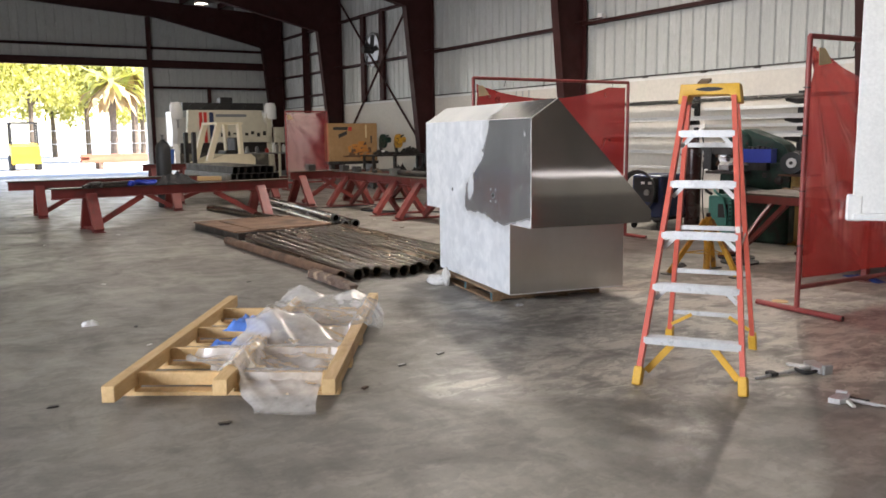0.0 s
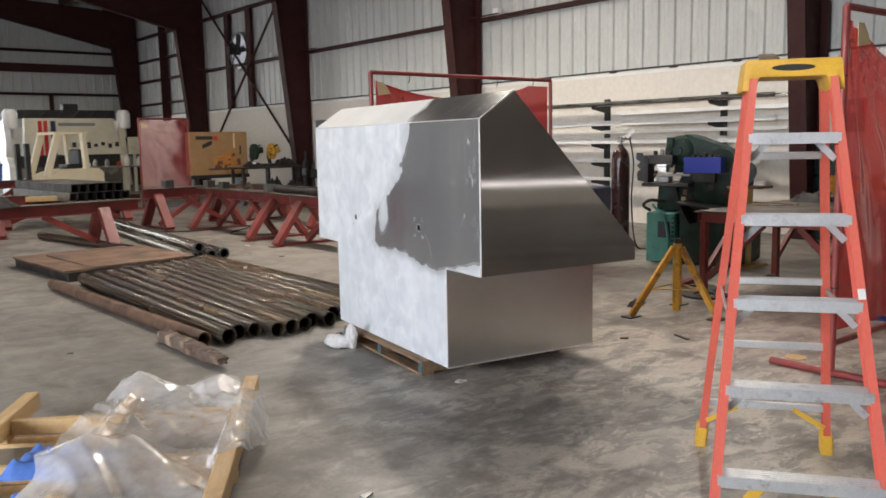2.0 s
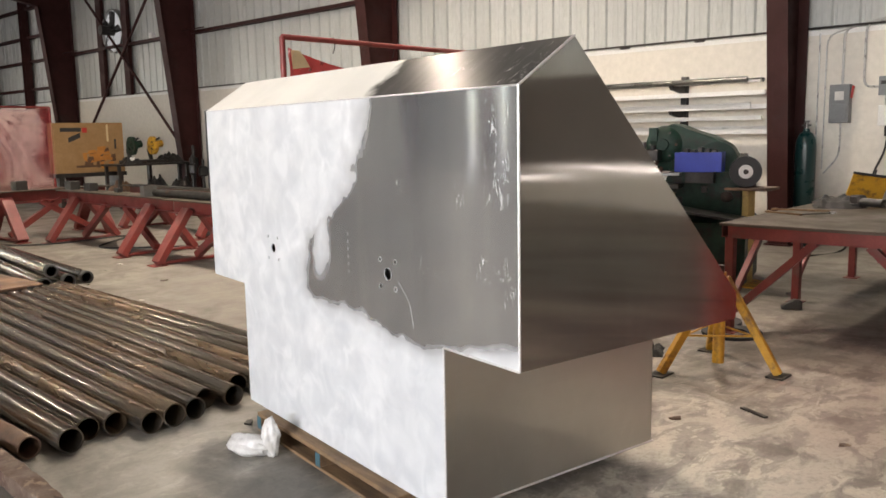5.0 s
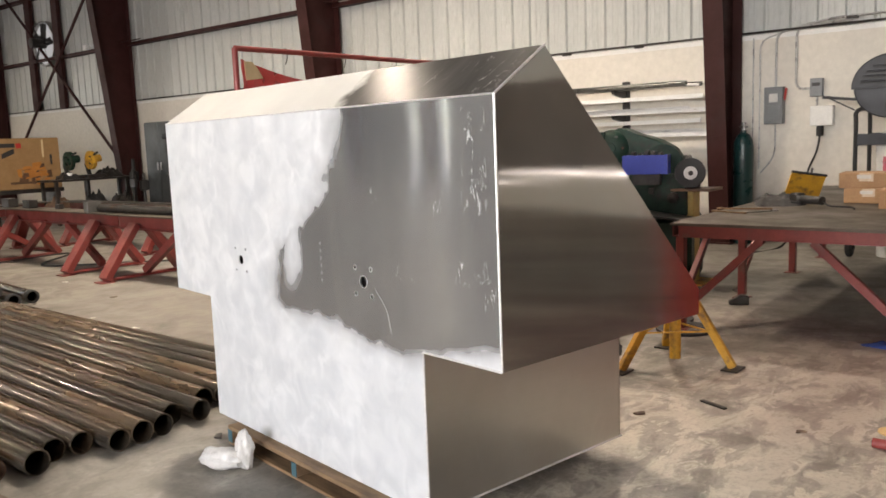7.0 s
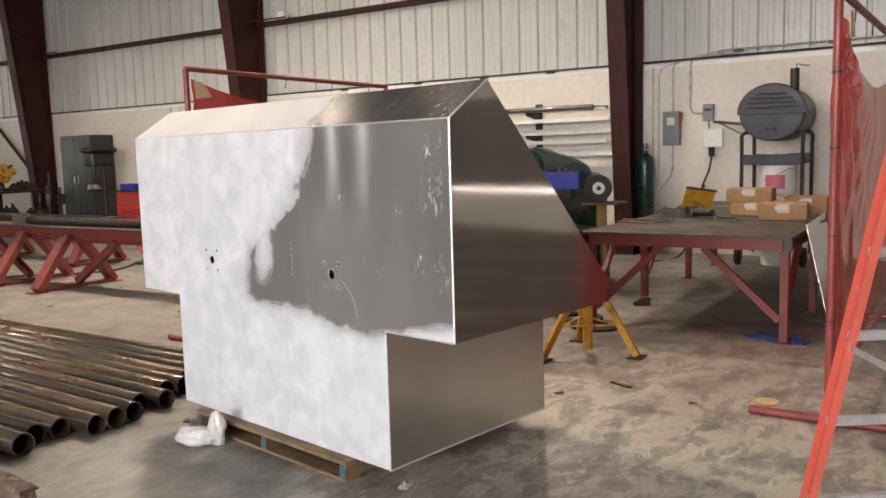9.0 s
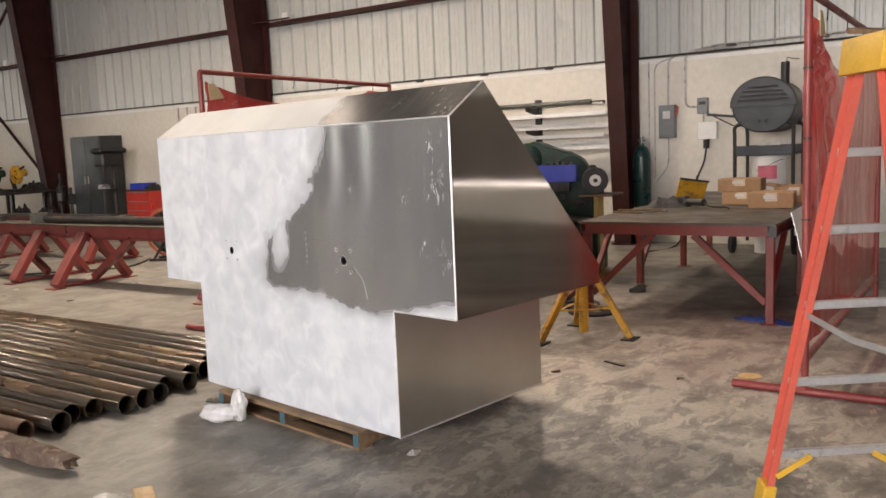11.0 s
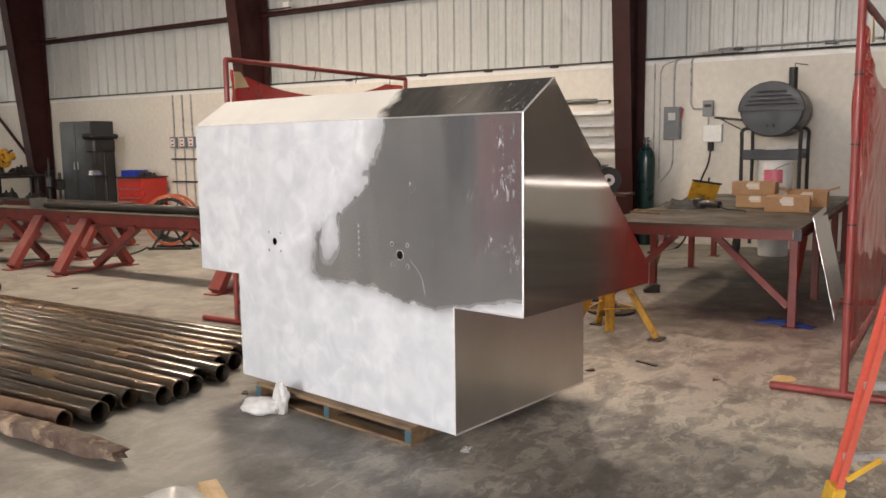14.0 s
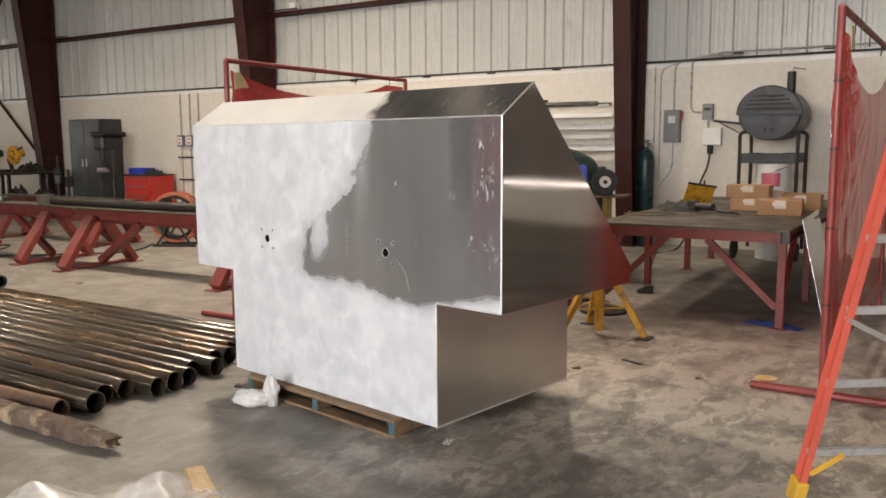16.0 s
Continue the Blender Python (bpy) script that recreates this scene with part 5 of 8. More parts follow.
# ---- welding screens ----
def welding_screen(m, width, height, sag, folds, low=0.27, droop=0.0, seed=1, label="red vinyl welding curtain in a red tube frame", vinyl=CURTAIN, margin=0.05, pleats=0.0):
    """Local x along the screen, post at x = 0."""
    t = thing("welding_screen", label, "welding screen", m, "welding screens")
    r = 0.021
    for x in (0, width):
        bm = B()
        rod(bm, (x, 0, 0.03), (x, 0, height), r, 14)
        part("post", bm, SCREEN_TUBE, t)
        bm = B()
        tube(bm, (x, -0.40, 0.024), (x, 0.38, 0.024), 0.022, 0.004, 14)
        part("foot", bm, SCREEN_TUBE, t)
        for y in (-0.40, 0.38):
            bm = B()
            rod(bm, (x, y - 0.002, 0.024), (x, y + 0.002, 0.024), 0.0175, 12)
            part("foot_plug", bm, HOLE_BLACK, t)
    for z in (height, low - 0.07):
        bm = B()
        rod(bm, (0, 0, z), (width, 0, z), r * 0.95, 14)
        part("rail", bm, SCREEN_TUBE, t)
    for q in (0.18, 0.42, 0.66, 0.88):
        bm = B()
        sweep(bm, smooth_line([(width * q, 0.0, height + 0.024), (width * q + 0.02, 0.0, height + 0.01), (width * q + 0.018, 0.0, height - 0.05), (width * q, 0.0, height - 0.09)], 4), 0.004, 6)
        part("hook", bm, DARK_STEEL, t)
    bm = B()
    n, k = 200, 30
    rows = []
    for i in range(n + 1):
        a = i / n
        x = margin + (width - 2 * margin) * a
        top = height - margin * 1.4 - sag * (math.sin(math.pi * min(1, a * 1.15)) ** 0.8) - droop * a
        row = []
        for j in range(k + 1):
            b = j / k
            z = low + (top - low) * b
            # tension folds fan out of the hanging corner and die away below
            drop = top - z + 0.04
            th, far = math.atan2(x, drop), math.hypot(x, drop)
            amp = min(0.004, folds) + folds * min(1.0, far / 0.25) * math.exp(-(far / 1.15) ** 2)
            yy = amp * (math.sin(th * 17 + 1.2 * noise.noise(Vector((th * 2, seed, 0)))) + 0.15 * noise.noise(Vector((th * 3, far * 0.4, seed * 3))))
            yy += (0.02 if folds > 0.001 else 0.008) * noise.noise(Vector((x * 1.5, z * 1.5, seed)))
            yy += pleats * math.sin(x * 34 + 4.0 * noise.noise(Vector((x * 3, z * 0.5, seed)))) * (0.6 + 0.8 * noise.noise(Vector((x * 4, z * 0.7, 5.0))))
            row.append(bm.verts.new((x, yy, z)))
        rows.append(row)
    for i in range(n):
        for j in range(k):
            bm.faces.new((rows[i][j], rows[i + 1][j], rows[i + 1][j + 1], rows[i][j + 1]))
    g = bmesh.ops.extrude_face_region(bm, geom=bm.faces[:])
    bmesh.ops.translate(bm, vec=(0, 0.0012, 0), verts=[v for v in g["geom"] if isinstance(v, bmesh.types.BMVert)])
    part("curtain", bm, vinyl, t, "glossy translucent red vinyl sheet", 60)
    bm = B()
    prism(bm, [(0.05, height - 0.09), (0.06, height - 0.22), (0.21, height - 0.20), (0.17, height - 0.14), (0.12, height - 0.09)], "y", -0.022 - folds, -0.019 - folds)
    part("label_tag", bm, PAPER_YELLOW, t, "pale printed warning tag")
    for z in (height * 0.25, height * 0.45, height * 0.65, height * 0.82):
        bm = B()
        lathe(bm, [(r + 0.001, -0.004), (r + 0.004, -0.004), (r + 0.004, 0.004), (r + 0.001, 0.004)], 12, pose(0, 0, z), True)
        bx(bm, -0.045, -0.02, -0.003, 0.003, z - 0.003, z + 0.003)
        part("cable_tie", bm, BLACK, t, "black cable tie")
    return t


welding_screen(pose(5.68, 4.03, 0, 0, 0, -1.5), 2.9, 2.13, 0.26, 0.024, 0.27, 0.12, 1, "tall red vinyl welding curtain in a tube frame by the ladder", NEAR_CURTAIN, 0.05, 0.0035)
welding_screen(pose(5.50, 8.42, 0, 0, 0, 0), 2.50, 2.09, 0.16, 0.009, 0.25, 0.0, 4, "sagging red welding curtain in a red frame behind the enclosure")
welding_screen(pose(7.64, 20.7, 0, 0, 0, 2), 1.18, 2.06, 0.02, 0.0005, 0.27, 0.0, 9, "small flat glossy red welding curtain behind the trestles", PALE_CURTAIN, 0.015)

# unseen stand-in for the unknown red thing the front sheet mirrors
welding_screen(pose(-1.36, 10.26, 0, 0, 0, 43), 0.8, 2.06, 0.05, 0.006, 0.27, 0.0, 6, "unseen red curtain added for the red patch mirrored in the enclosure")

# ---- white board beside the ladder ----
board = thing("white_board", "blank white sheet board on a thin steel stand", "board", pose(4.07, 2.585, 0, 0, 0, -52))
bm = B()
bx(bm, 0.0, 1.3, -0.015, 0.015, 0.99, 2.75, 0.004)
part("sheet", bm, WHITE, board)
bm = B()
bx(bm, 0.0, 1.3, -0.03, 0.03, 0.955, 0.99, 0.006)
part("tray", bm, WHITE, board)
bm = B()
bx(bm, -0.03, 0.05, -0.02, 0.02, 0.95, 1.09, 0.01)
part("corner_clip", bm, WHITE, board)
for x in (0.62, 1.22):
    bm = B()
    bx(bm, x, x + 0.04, 0.015, 0.055, 0.02, 1.6)
    bx(bm, x - 0.02, x + 0.06, -0.3, 0.35, 0.0, 0.03)
    part("stand_leg", bm, GREY_PAINT, board)

# ---- steel work table and what lies on it ----
TX0, TX1, TY0, TY1, TZ = 7.35, 11.25, 4.50, 6.06, 0.765
table = thing("work_table", "long steel work table with red frame and scuffed plate top", "work table", pose(TX0, TY0, 0))
L, Wd = TX1 - TX0, TY1 - TY0
bm = B()
bx(bm, 0, L, 0, Wd, TZ - 0.02, TZ, 0.002)
part("table_top", bm, PLATE_TOP, table, "worn brown steel plate")
for y in (0.0, Wd - 0.06):
    bm = B()
    c_beam(bm, (0.03, y + 0.03, TZ - 0.06), (L - 0.03, y + 0.03, TZ - 0.06), 0.05, 0.08)
    part("apron", bm, RED_PAINT, table)
for x in (0.0, L - 0.06):
    bm = B()
    c_beam(bm, (x + 0.03, 0.06, TZ - 0.06), (x + 0.03, Wd - 0.06, TZ - 0.06), 0.05, 0.08)
    part("apron", bm, RED_PAINT, table)
for x in (0.06, 1.33, 2.75, L - 0.08):
    for y in (0.05, Wd - 0.06):
        bm = B()
        bx(bm, x - 0.03, x + 0.03, y - 0.03, y + 0.03, 0.006, TZ - 0.10, 0.004)
        part("leg", bm, RED_PAINT, table)
        bm = B()
        bx(bm, x - 0.06, x + 0.06, y - 0.06, y + 0.06, 0, 0.006)
        part("foot_plate", bm, RED_PAINT, table)
        if x < 2:
            bm = B()
            bar(bm, (x + 0.02, y, 0.2), (x + 0.55, y, TZ - 0.11), 0.04, 0.04)
            part("brace", bm, RED_PAINT, table)
for y0, y1 in ((0.08, 0.62), (Wd - 0.10, Wd - 0.62)):
    bm = B()
    bar(bm, (0.06, y0, 0.16 if y0 < 0.5 else 0.16), (0.06, y1, TZ - 0.10), 0.045, 0.05)
    part("brace", bm, RED_PAINT, table)

bm = B()
bx(bm, -0.004, 0.045, -0.004, 0.006, TZ - 0.10, TZ - 0.022)
bx(bm, -0.004, 0.004, 0.006, 0.05, TZ - 0.10, TZ - 0.022)
part("corner_plate", bm, BLACK, table, "black steel corner plate")


def carton(m, sx, sy, sz, open_top=False, label="taped brown cardboard carton on the work table"):
    t = thing("cardboard_box", label, "cardboard box", m, "cartons on the table")
    bm = B()
    if open_top:
        for b in ((0, sx, 0, 0.006, 0, sz), (0, sx, sy - 0.006, sy, 0, sz), (0, 0.006, 0.006, sy - 0.006, 0, sz), (sx - 0.006, sx, 0.006, sy - 0.006, 0, sz), (0.006, sx - 0.006, 0.006, sy - 0.006, 0, 0.006)):
            bx(bm, *b)
        part("body", bm, CARTON, t, "", None)
        for a, b in (((0, 0.0, sz), (0, -0.10, sz + 0.03)), ((0, sy, sz), (0, sy + 0.10, sz + 0.02))):
            bm = B()
            prism(bm, [(a[1], a[2]), (b[1], b[2]), (b[1], b[2] + 0.005), (a[1], a[2] + 0.005)], "x", 0.005, sx - 0.005)
            part("flap", bm, CARTON, t, "", None)
    else:
        bx(bm, 0, sx, 0, sy, 0, sz, 0.006)
        part("body", bm, CARTON, t)
    bm = B()
    bx(bm, -0.0015, 0.0, sy * 0.36, sy * 0.62, sz * 0.45, sz * 0.98)
    part("tape", bm, TAPE, t, "shiny packing tape")
    bm = B()
    bx(bm, -0.002, 0.0, sy * 0.40, sy * 0.66, sz * 0.62, sz * 0.86)
    part("shipping_label", bm, PAPER, t, "white label")
    return t


carton(pose(8.74, 4.62, TZ, 0, 0, 6), 0.36, 0.38, 0.14)
carton(pose(9.15, 4.98, TZ, 0, 0, -4), 0.34, 0.37, 0.12)
carton(pose(9.20, 4.99, TZ + 0.121, 0, 0, 3), 0.30, 0.40, 0.125, False, "brown cardboard carton stacked on another on the table")
carton(pose(9.45, 4.56, TZ, 0, 0, 4), 0.44, 0.36, 0.15, True, "open brown cardboard carton with raised flaps")

dust = thing("dust_pan", "yellow metal dustpan with a black upright handle on the table", "dustpan", pose(9.62, 5.80, TZ + 0.012, 9, 0, 30) @ Matrix.Scale(0.9, 4))
bm = B()
prism(bm, [(0.0, 0.0), (0.03, 0.0), (-0.10, 0.24), (-0.13, 0.24)], "y", -0.16, 0.16)
part("pan", bm, YELLOW_PAINT, dust, "yellow worn sheet metal")
bm = B()
bx(bm, -0.15, -0.10, -0.165, 0.165, 0.225, 0.25, 0.004)
part("rim", bm, BLACK, dust)
bm = B()
rod(bm, (-0.06, -0.04, 0.16), (0.02, -0.06, 0.29), 0.011, 8)
part("handle", bm, BLACK, dust)

def crumple(name, m, sx, sy, h, mat, label, cat, seed=0, amp=1.0):
    """A rumpled cloth, bag or rag."""
    bm = B()
    n = 18
    rows = []
    for i in range(n + 1):
        row = []
        for j in range(n + 1):
            a, b = i / n * 2 - 1, j / n * 2 - 1
            rr = 1 + 0.25 * noise.noise(Vector((math.atan2(b, a + 1e-4) * 1.2, seed, 0)))
            e = max(0, 1 - max(abs(a), abs(b)) ** 3)
            z = h * e * (0.45 + 0.8 * abs(noise.noise(Vector((a * 2.2 + seed, b * 2.2, 1)))) * amp + 0.3 * noise.noise(Vector((a * 5, b * 5, seed))))
            row.append(bm.verts.new((a * sx / 2 * rr, b * sy / 2 * rr, max(0.002, z))))
        rows.append(row)
    for i in range(n):
        for j in range(n):
            bm.faces.new((rows[i][j], rows[i + 1][j], rows[i + 1][j + 1], rows[i][j + 1]))
    g = bmesh.ops.extrude_face_region(bm, geom=bm.faces[:])
    for v in g["geom"]:
        if isinstance(v, bmesh.types.BMVert):
            v.co.z = max(0.0, v.co.z - 0.004) if v.co.z > 0.006 else 0.0
    return tagged(part(name, bm, mat, None, "", 60, m), label, cat)


crumple("work_glove", pose(9.05, 5.84, TZ, 0, 0, 20), 0.62, 0.36, 0.10, DARK_CLOTH, "dark grey work gloves in a heap on the table", "gloves", 3)
grinder = thing("angle_grinder", "black angle grinder lying on the table", "power tool", pose(8.86, 5.55, TZ, 0, 0, 60))
bm = B()
rod(bm, (-0.16, 0, 0.05), (0.06, 0, 0.05), 0.034, 14)
part("body", bm, BLACK, grinder)
bm = B()
bx(bm, 0.05, 0.15, -0.045, 0.045, 0.02, 0.10, 0.012)
part("gear_head", bm, DARK_STEEL, grinder)
bm = B()
lathe(bm, [(0.0, 0), (0.085, 0), (0.085, 0.035), (0.0, 0.035)], 20, pose(0.12, 0, 0.0))
part("guard", bm, BLACK, grinder)
bm = B()
sweep(bm, smooth_line([(-0.16, 0, 0.05), (-0.28, 0.05, 0.02), (-0.40, -0.03, 0.012), (-0.52, 0.06, 0.012)]), 0.007)
part("cord", bm, BLACK_RUBBER, grinder)
for (x, y, a, l) in ((8.45, 5.90, 100, 0.40), (8.25, 5.72, -35, 0.26), (8.15, 5.92, 70, 0.3)):
    bm = B()
    bx(bm, -l / 2, l / 2, -0.014, 0.014, 0, 0.012, 0.003)
    lathe(bm, [(0.0, 0), (0.025, 0), (0.025, 0.014), (0.0, 0.014)], 10, pose(l / 2, 0, 0))
    tagged(part("hand_tool", bm, GREY_STEEL if a < 50 else PALLET_WOOD, None, "", 35, pose(x, y, TZ, 0, 0, a)), "small steel hand tool lying on the table", "hand tool", "tools on the table")

lean = thing("aluminium_sheet", "bare aluminium sheet leaning against the work table", "metal sheet", pose(7.86, 4.30, 0, -13, 0, 2))
bm = B()
bx(bm, 0, 1.2, -0.002, 0.002, 0.0, 0.83)
part("sheet", bm, ALU, lean, "", None)
crumple("blue_rag", pose(7.50, 4.60, 0.0, 0, 0, 75), 0.44, 0.13, 0.035, BLUE_TAPE, "crumpled dark blue rag round the table leg", "rag", 5)
shoe = B()
prism(shoe, [(0, 0), (0.15, 0), (0.155, 0.03), (0.11, 0.05), (0.06, 0.08), (0.0, 0.075)], "y", -0.035, 0.035, pose(8.42, 5.86, 0, 0, 0, 115))
bev(shoe, shoe.verts[:], 0.008, 1)
tagged(part("pedal_box", shoe, DARK_STEEL), "small dark steel foot pedal on the floor", "foot pedal")

# ---- barbecue by the wall ----
grill = thing("barrel_grill", "dark grey barrel barbecue on a wheeled stand", "barbecue", pose(11.60, 5.41, 0))
WIDE = Matrix.Translation((0, 0, 1.77)) @ Matrix.Diagonal((1, 0.357, 0.317, 1))        # the barrel is an oval, wider than high
bm = B()
lathe(bm, [(0.0, -0.30), (0.96, -0.30), (1.0, -0.285), (1.0, 0.47), (0.95, 0.50), (0.0, 0.50)], 40, WIDE @ pose(0, 0, 0, 0, 90, 0))
barrel = part("barrel", bm, GRILL, grill)
bm = B()
arc = [(1.03 * math.cos(a), 1.03 * math.sin(a)) for a in (math.pi * (k / 24) for k in range(25))]
prism(bm, arc, "x", -0.322, -0.302, WIDE)
lid = part("lid_end", bm, GRILL, barrel, "rounded lid end plate")
bm = B()
rim_pts = [Vector((-0.315, 0.366 * math.cos(a), 1.77 + 0.325 * math.sin(a))) for a in (math.pi * (k / 28) for k in range(29))]
sweep(bm, rim_pts, 0.010, 8)
part("lid_rim", bm, GRILL, lid)
bm = B()
bx(bm, -0.334, -0.318, -0.372, 0.372, 1.757, 1.775, 0.003)
part("lid_seam", bm, GRILL, lid)
for k, w in enumerate((0.285, 0.26, 0.225, 0.17)):
    zz = 1.825 + 0.05 * k
    bm = B()
    bx(bm, -0.326, -0.321, -w, w, zz - 0.012, zz + 0.012, 0.002)
    part("vent_louvre", bm, BLACK, lid)
    bm = B()
    rod(bm, (-0.328, -w, zz + 0.010), (-0.328, w, zz + 0.010), 0.008, 8)
    part("louvre_lip", bm, GRILL, lid)
bm = B()
lathe(bm, [(0.0, 0), (0.062, 0), (0.062, 0.008), (0.0, 0.008)], 18, pose(-0.30, 0, 1.585, 0, -90, 0))
part("air_vent", bm, GRILL, barrel)
for s in (-1, 1):
    bm = B()
    prism(bm, [(s * 0.008, 1.585), (s * 0.05, 1.555), (s * 0.05, 1.615)], "x", -0.312, -0.308)
    part("vent_hole", bm, HOLE_BLACK, barrel)
bm = B()
rod(bm, (0.05, -0.18, 2.02), (0.05, -0.18, 2.28), 0.05, 14)
part("chimney", bm, BLACK, grill)
bm = B()
sweep(bm, [(0.03, -0.20, 2.28), (0.03, -0.20, 2.33), (0.03, -0.26, 2.31), (0.03, -0.34, 2.30)], 0.006, 6)
part("chimney_damper", bm, BLACK, grill)
for sx in (-0.26, 0.40):
    bm = B()
    sweep(bm, smooth_line([(sx, -0.33, 0.08), (sx, -0.33, 1.3), (sx, -0.33, 1.52), (sx, -0.25, 1.56)], 5), 0.022, 8)
    part("leg", bm, BLACK, grill)
    bm = B()
    sweep(bm, smooth_line([(sx, 0.33, 0.08), (sx, 0.33, 1.3), (sx, 0.33, 1.52), (sx, 0.25, 1.56)], 5), 0.022, 8)
    part("leg", bm, BLACK, grill)
    bm = B()
    bx(bm, sx - 0.012, sx + 0.012, -0.33, 0.33, 1.18, 1.30, 0.004)
    part("shelf_rail", bm, GRILL, grill)
bm = B()
bx(bm, -0.26, 0.26, -0.31, 0.31, 1.18, 1.195)
part("shelf", bm, BLACK, grill)
for s in (0.36, -0.36):
    bm = B()
    lathe(bm, [(0.0, -0.03), (0.1, -0.03), (0.115, -0.02), (0.115, 0.02), (0.1, 0.03), (0.0, 0.03)], 20, pose(-0.26, s, 0.115, 90, 0, 0))
    part("wheel", bm, BLACK_RUBBER, grill)
bm = B()
bar(bm, (-0.2, 0.34, 1.66), (-0.2, 0.68, 1.70), 0.012, 0.03)
bar(bm, (0.2, 0.34, 1.66), (0.2, 0.68, 1.70), 0.012, 0.03)
bar(bm, (-0.2, 0.67, 1.70), (0.2, 0.67, 1.70), 0.012, 0.03)
bar(bm, (-0.2, 0.36, 1.55), (-0.2, 0.62, 1.69), 0.012, 0.014)
part("side_shelf", bm, BLACK, grill)
crumple("plastic_bag", pose(11.60, 5.42, 1.196, 0, 0, 0), 0.34, 0.42, 0.20, PAPER, "crumpled pale plastic bag on the grill shelf", "plastic bag", 8)
bucket = thing("bucket", "white plastic bucket with a pink label under the barbecue", "bucket", pose(11.55, 5.38, 0.0))
bm = B()
lathe(bm, [(0.0, 0.0), (0.17, 0.0), (0.20, 1.15), (0.205, 1.15), (0.205, 1.17), (0.19, 1.17), (0.19, 1.15), (0.16, 0.02), (0.0, 0.02)], 22)
part("bin_body", bm, WHITE, bucket)
bm = B()
rows = []
for k in range(8):
    a = math.pi + (k - 2.0) * 0.16 - 0.2
    rows.append([bm.verts.new(((0.198) * math.cos(a), 0.198 * math.sin(a), z)) for z in (0.90, 1.06)] + [bm.verts.new(((0.203) * math.cos(a), 0.203 * math.sin(a), z)) for z in (1.06, 0.90)])
for a, b in zip(rows, rows[1:]):
    for k in range(4):
        bm.faces.new((a[k], b[k], b[(k + 1) % 4], a[(k + 1) % 4]))
part("wrap_label", bm, PINK, bucket, "pink wrap-round label")
bm = B()
sweep(bm, smooth_line([(-0.02, 0.2, 1.12), (-0.17, 0.1, 1.0), (-0.2, 0.0, 1.05), (-0.15, -0.14, 1.12), (0, -0.2, 1.13)], 5), 0.005, 6)
part("bail_handle", bm, GREY_STEEL, bucket)

# ---- gas cylinder and electrics on the east wall ----
def gas_cylinder(m, h, r, mat, label):
    t = thing("gas_cylinder", label, "gas cylinder", m)
    bm = B()
    lathe(bm, [(0.0, 0.0), (r - 0.01, 0.0), (r, 0.015), (r, h - 0.22), (r * 0.93, h - 0.15), (r * 0.65, h - 0.08), (r * 0.3, h - 0.05), (r * 0.3, h - 0.02), (0.0, h - 0.02)], 24)
    part("body", bm, mat, t)
    bm = B()
    lathe(bm, [(0.0, h - 0.02), (0.02, h - 0.02), (0.02, h + 0.05), (0.035, h + 0.055), (0.035, h + 0.075), (0.0, h + 0.075)], 12)
    rod(bm, (0, -0.05, h + 0.02), (0, 0.05, h + 0.02), 0.012, 8)
    part("valve", bm, GREY_STEEL, t, "brass and steel valve")
    return t


gas_cylinder(pose(12.0, 7.13, 0), 1.40, 0.115, CYL_GREEN, "tall dark green gas cylinder standing at the wall")

def wall_box(name, y, z0, z1, w, d, mat, label, cat):
    t = thing(name, label, cat, pose(EX, y, 0))
    bm = B()
    bx(bm, -d, 0, -w / 2, w / 2, z0, z1, 0.006)
    part("housing", bm, mat, t)
    return t


sw = wall_box("safety_switch", 6.83, 1.44, 1.88, 0.22, 0.11, GREY_PAINT, "grey steel safety switch box on the wall", "switch box")
bm = B()
bx(bm, -0.113, -0.11, -0.05, 0.05, 1.70, 1.80)
part("notice_label", bm, PAPER, sw)
bm = B()
bx(bm, -0.125, -0.11, -0.09, 0.09, 1.47, 1.66, 0.004)
part("cover_plate", bm, GREY_PAINT, sw)
bm = B()
bar(bm, (-0.06, -0.115, 1.72), (-0.06, -0.135, 1.86), 0.03, 0.02)
part("switch_lever", bm, RED_CABINET, sw)
mt = wall_box("junction_box", 6.36, 1.74, 1.95, 0.14, 0.07, GREY_PAINT, "small grey junction box on the wall", "junction box")
bm = B()
bx(bm, -0.073, -0.07, -0.045, 0.045, 1.86, 1.90)
part("window_strip", bm, BLACK, mt)
wb = wall_box("outlet_box", 6.29, 1.40, 1.63, 0.25, 0.10, WHITE, "white outlet box with a heavy black plug", "outlet box")
bm = B()
rod(bm, (-0.06, 0.02, 1.40), (-0.06, 0.02, 1.28), 0.04, 12)
part("plug", bm, BLACK_RUBBER, wb)
bm = B()
sweep(bm, smooth_line([(-0.06, 0.02, 1.30), (-0.07, 0.05, 1.1), (-0.10, 0.14, 0.85), (-0.2, 0.2, 0.4), (-0.5, 0.3, 0.02), (-1.2, 0.5, 0.015)]), 0.012)
part("cable", bm, BLACK_RUBBER, wb)

CONDUIT_GREY = surface("galvanised_conduit", (0.50, 0.50, 0.49), (0.40, 0.40, 0.39), 10.0, 0.32, 0.45, 90, 0.0002)


def conduit(pts, r=0.012, name="conduit"):
    bm = B()
    sweep(bm, pts, r, 8)
    return tagged(part(name, bm, CONDUIT_GREY), "thin galvanised electrical conduit fixed to the wall", "conduit", "conduits on the wall", "structure")


CX = EX - 0.02
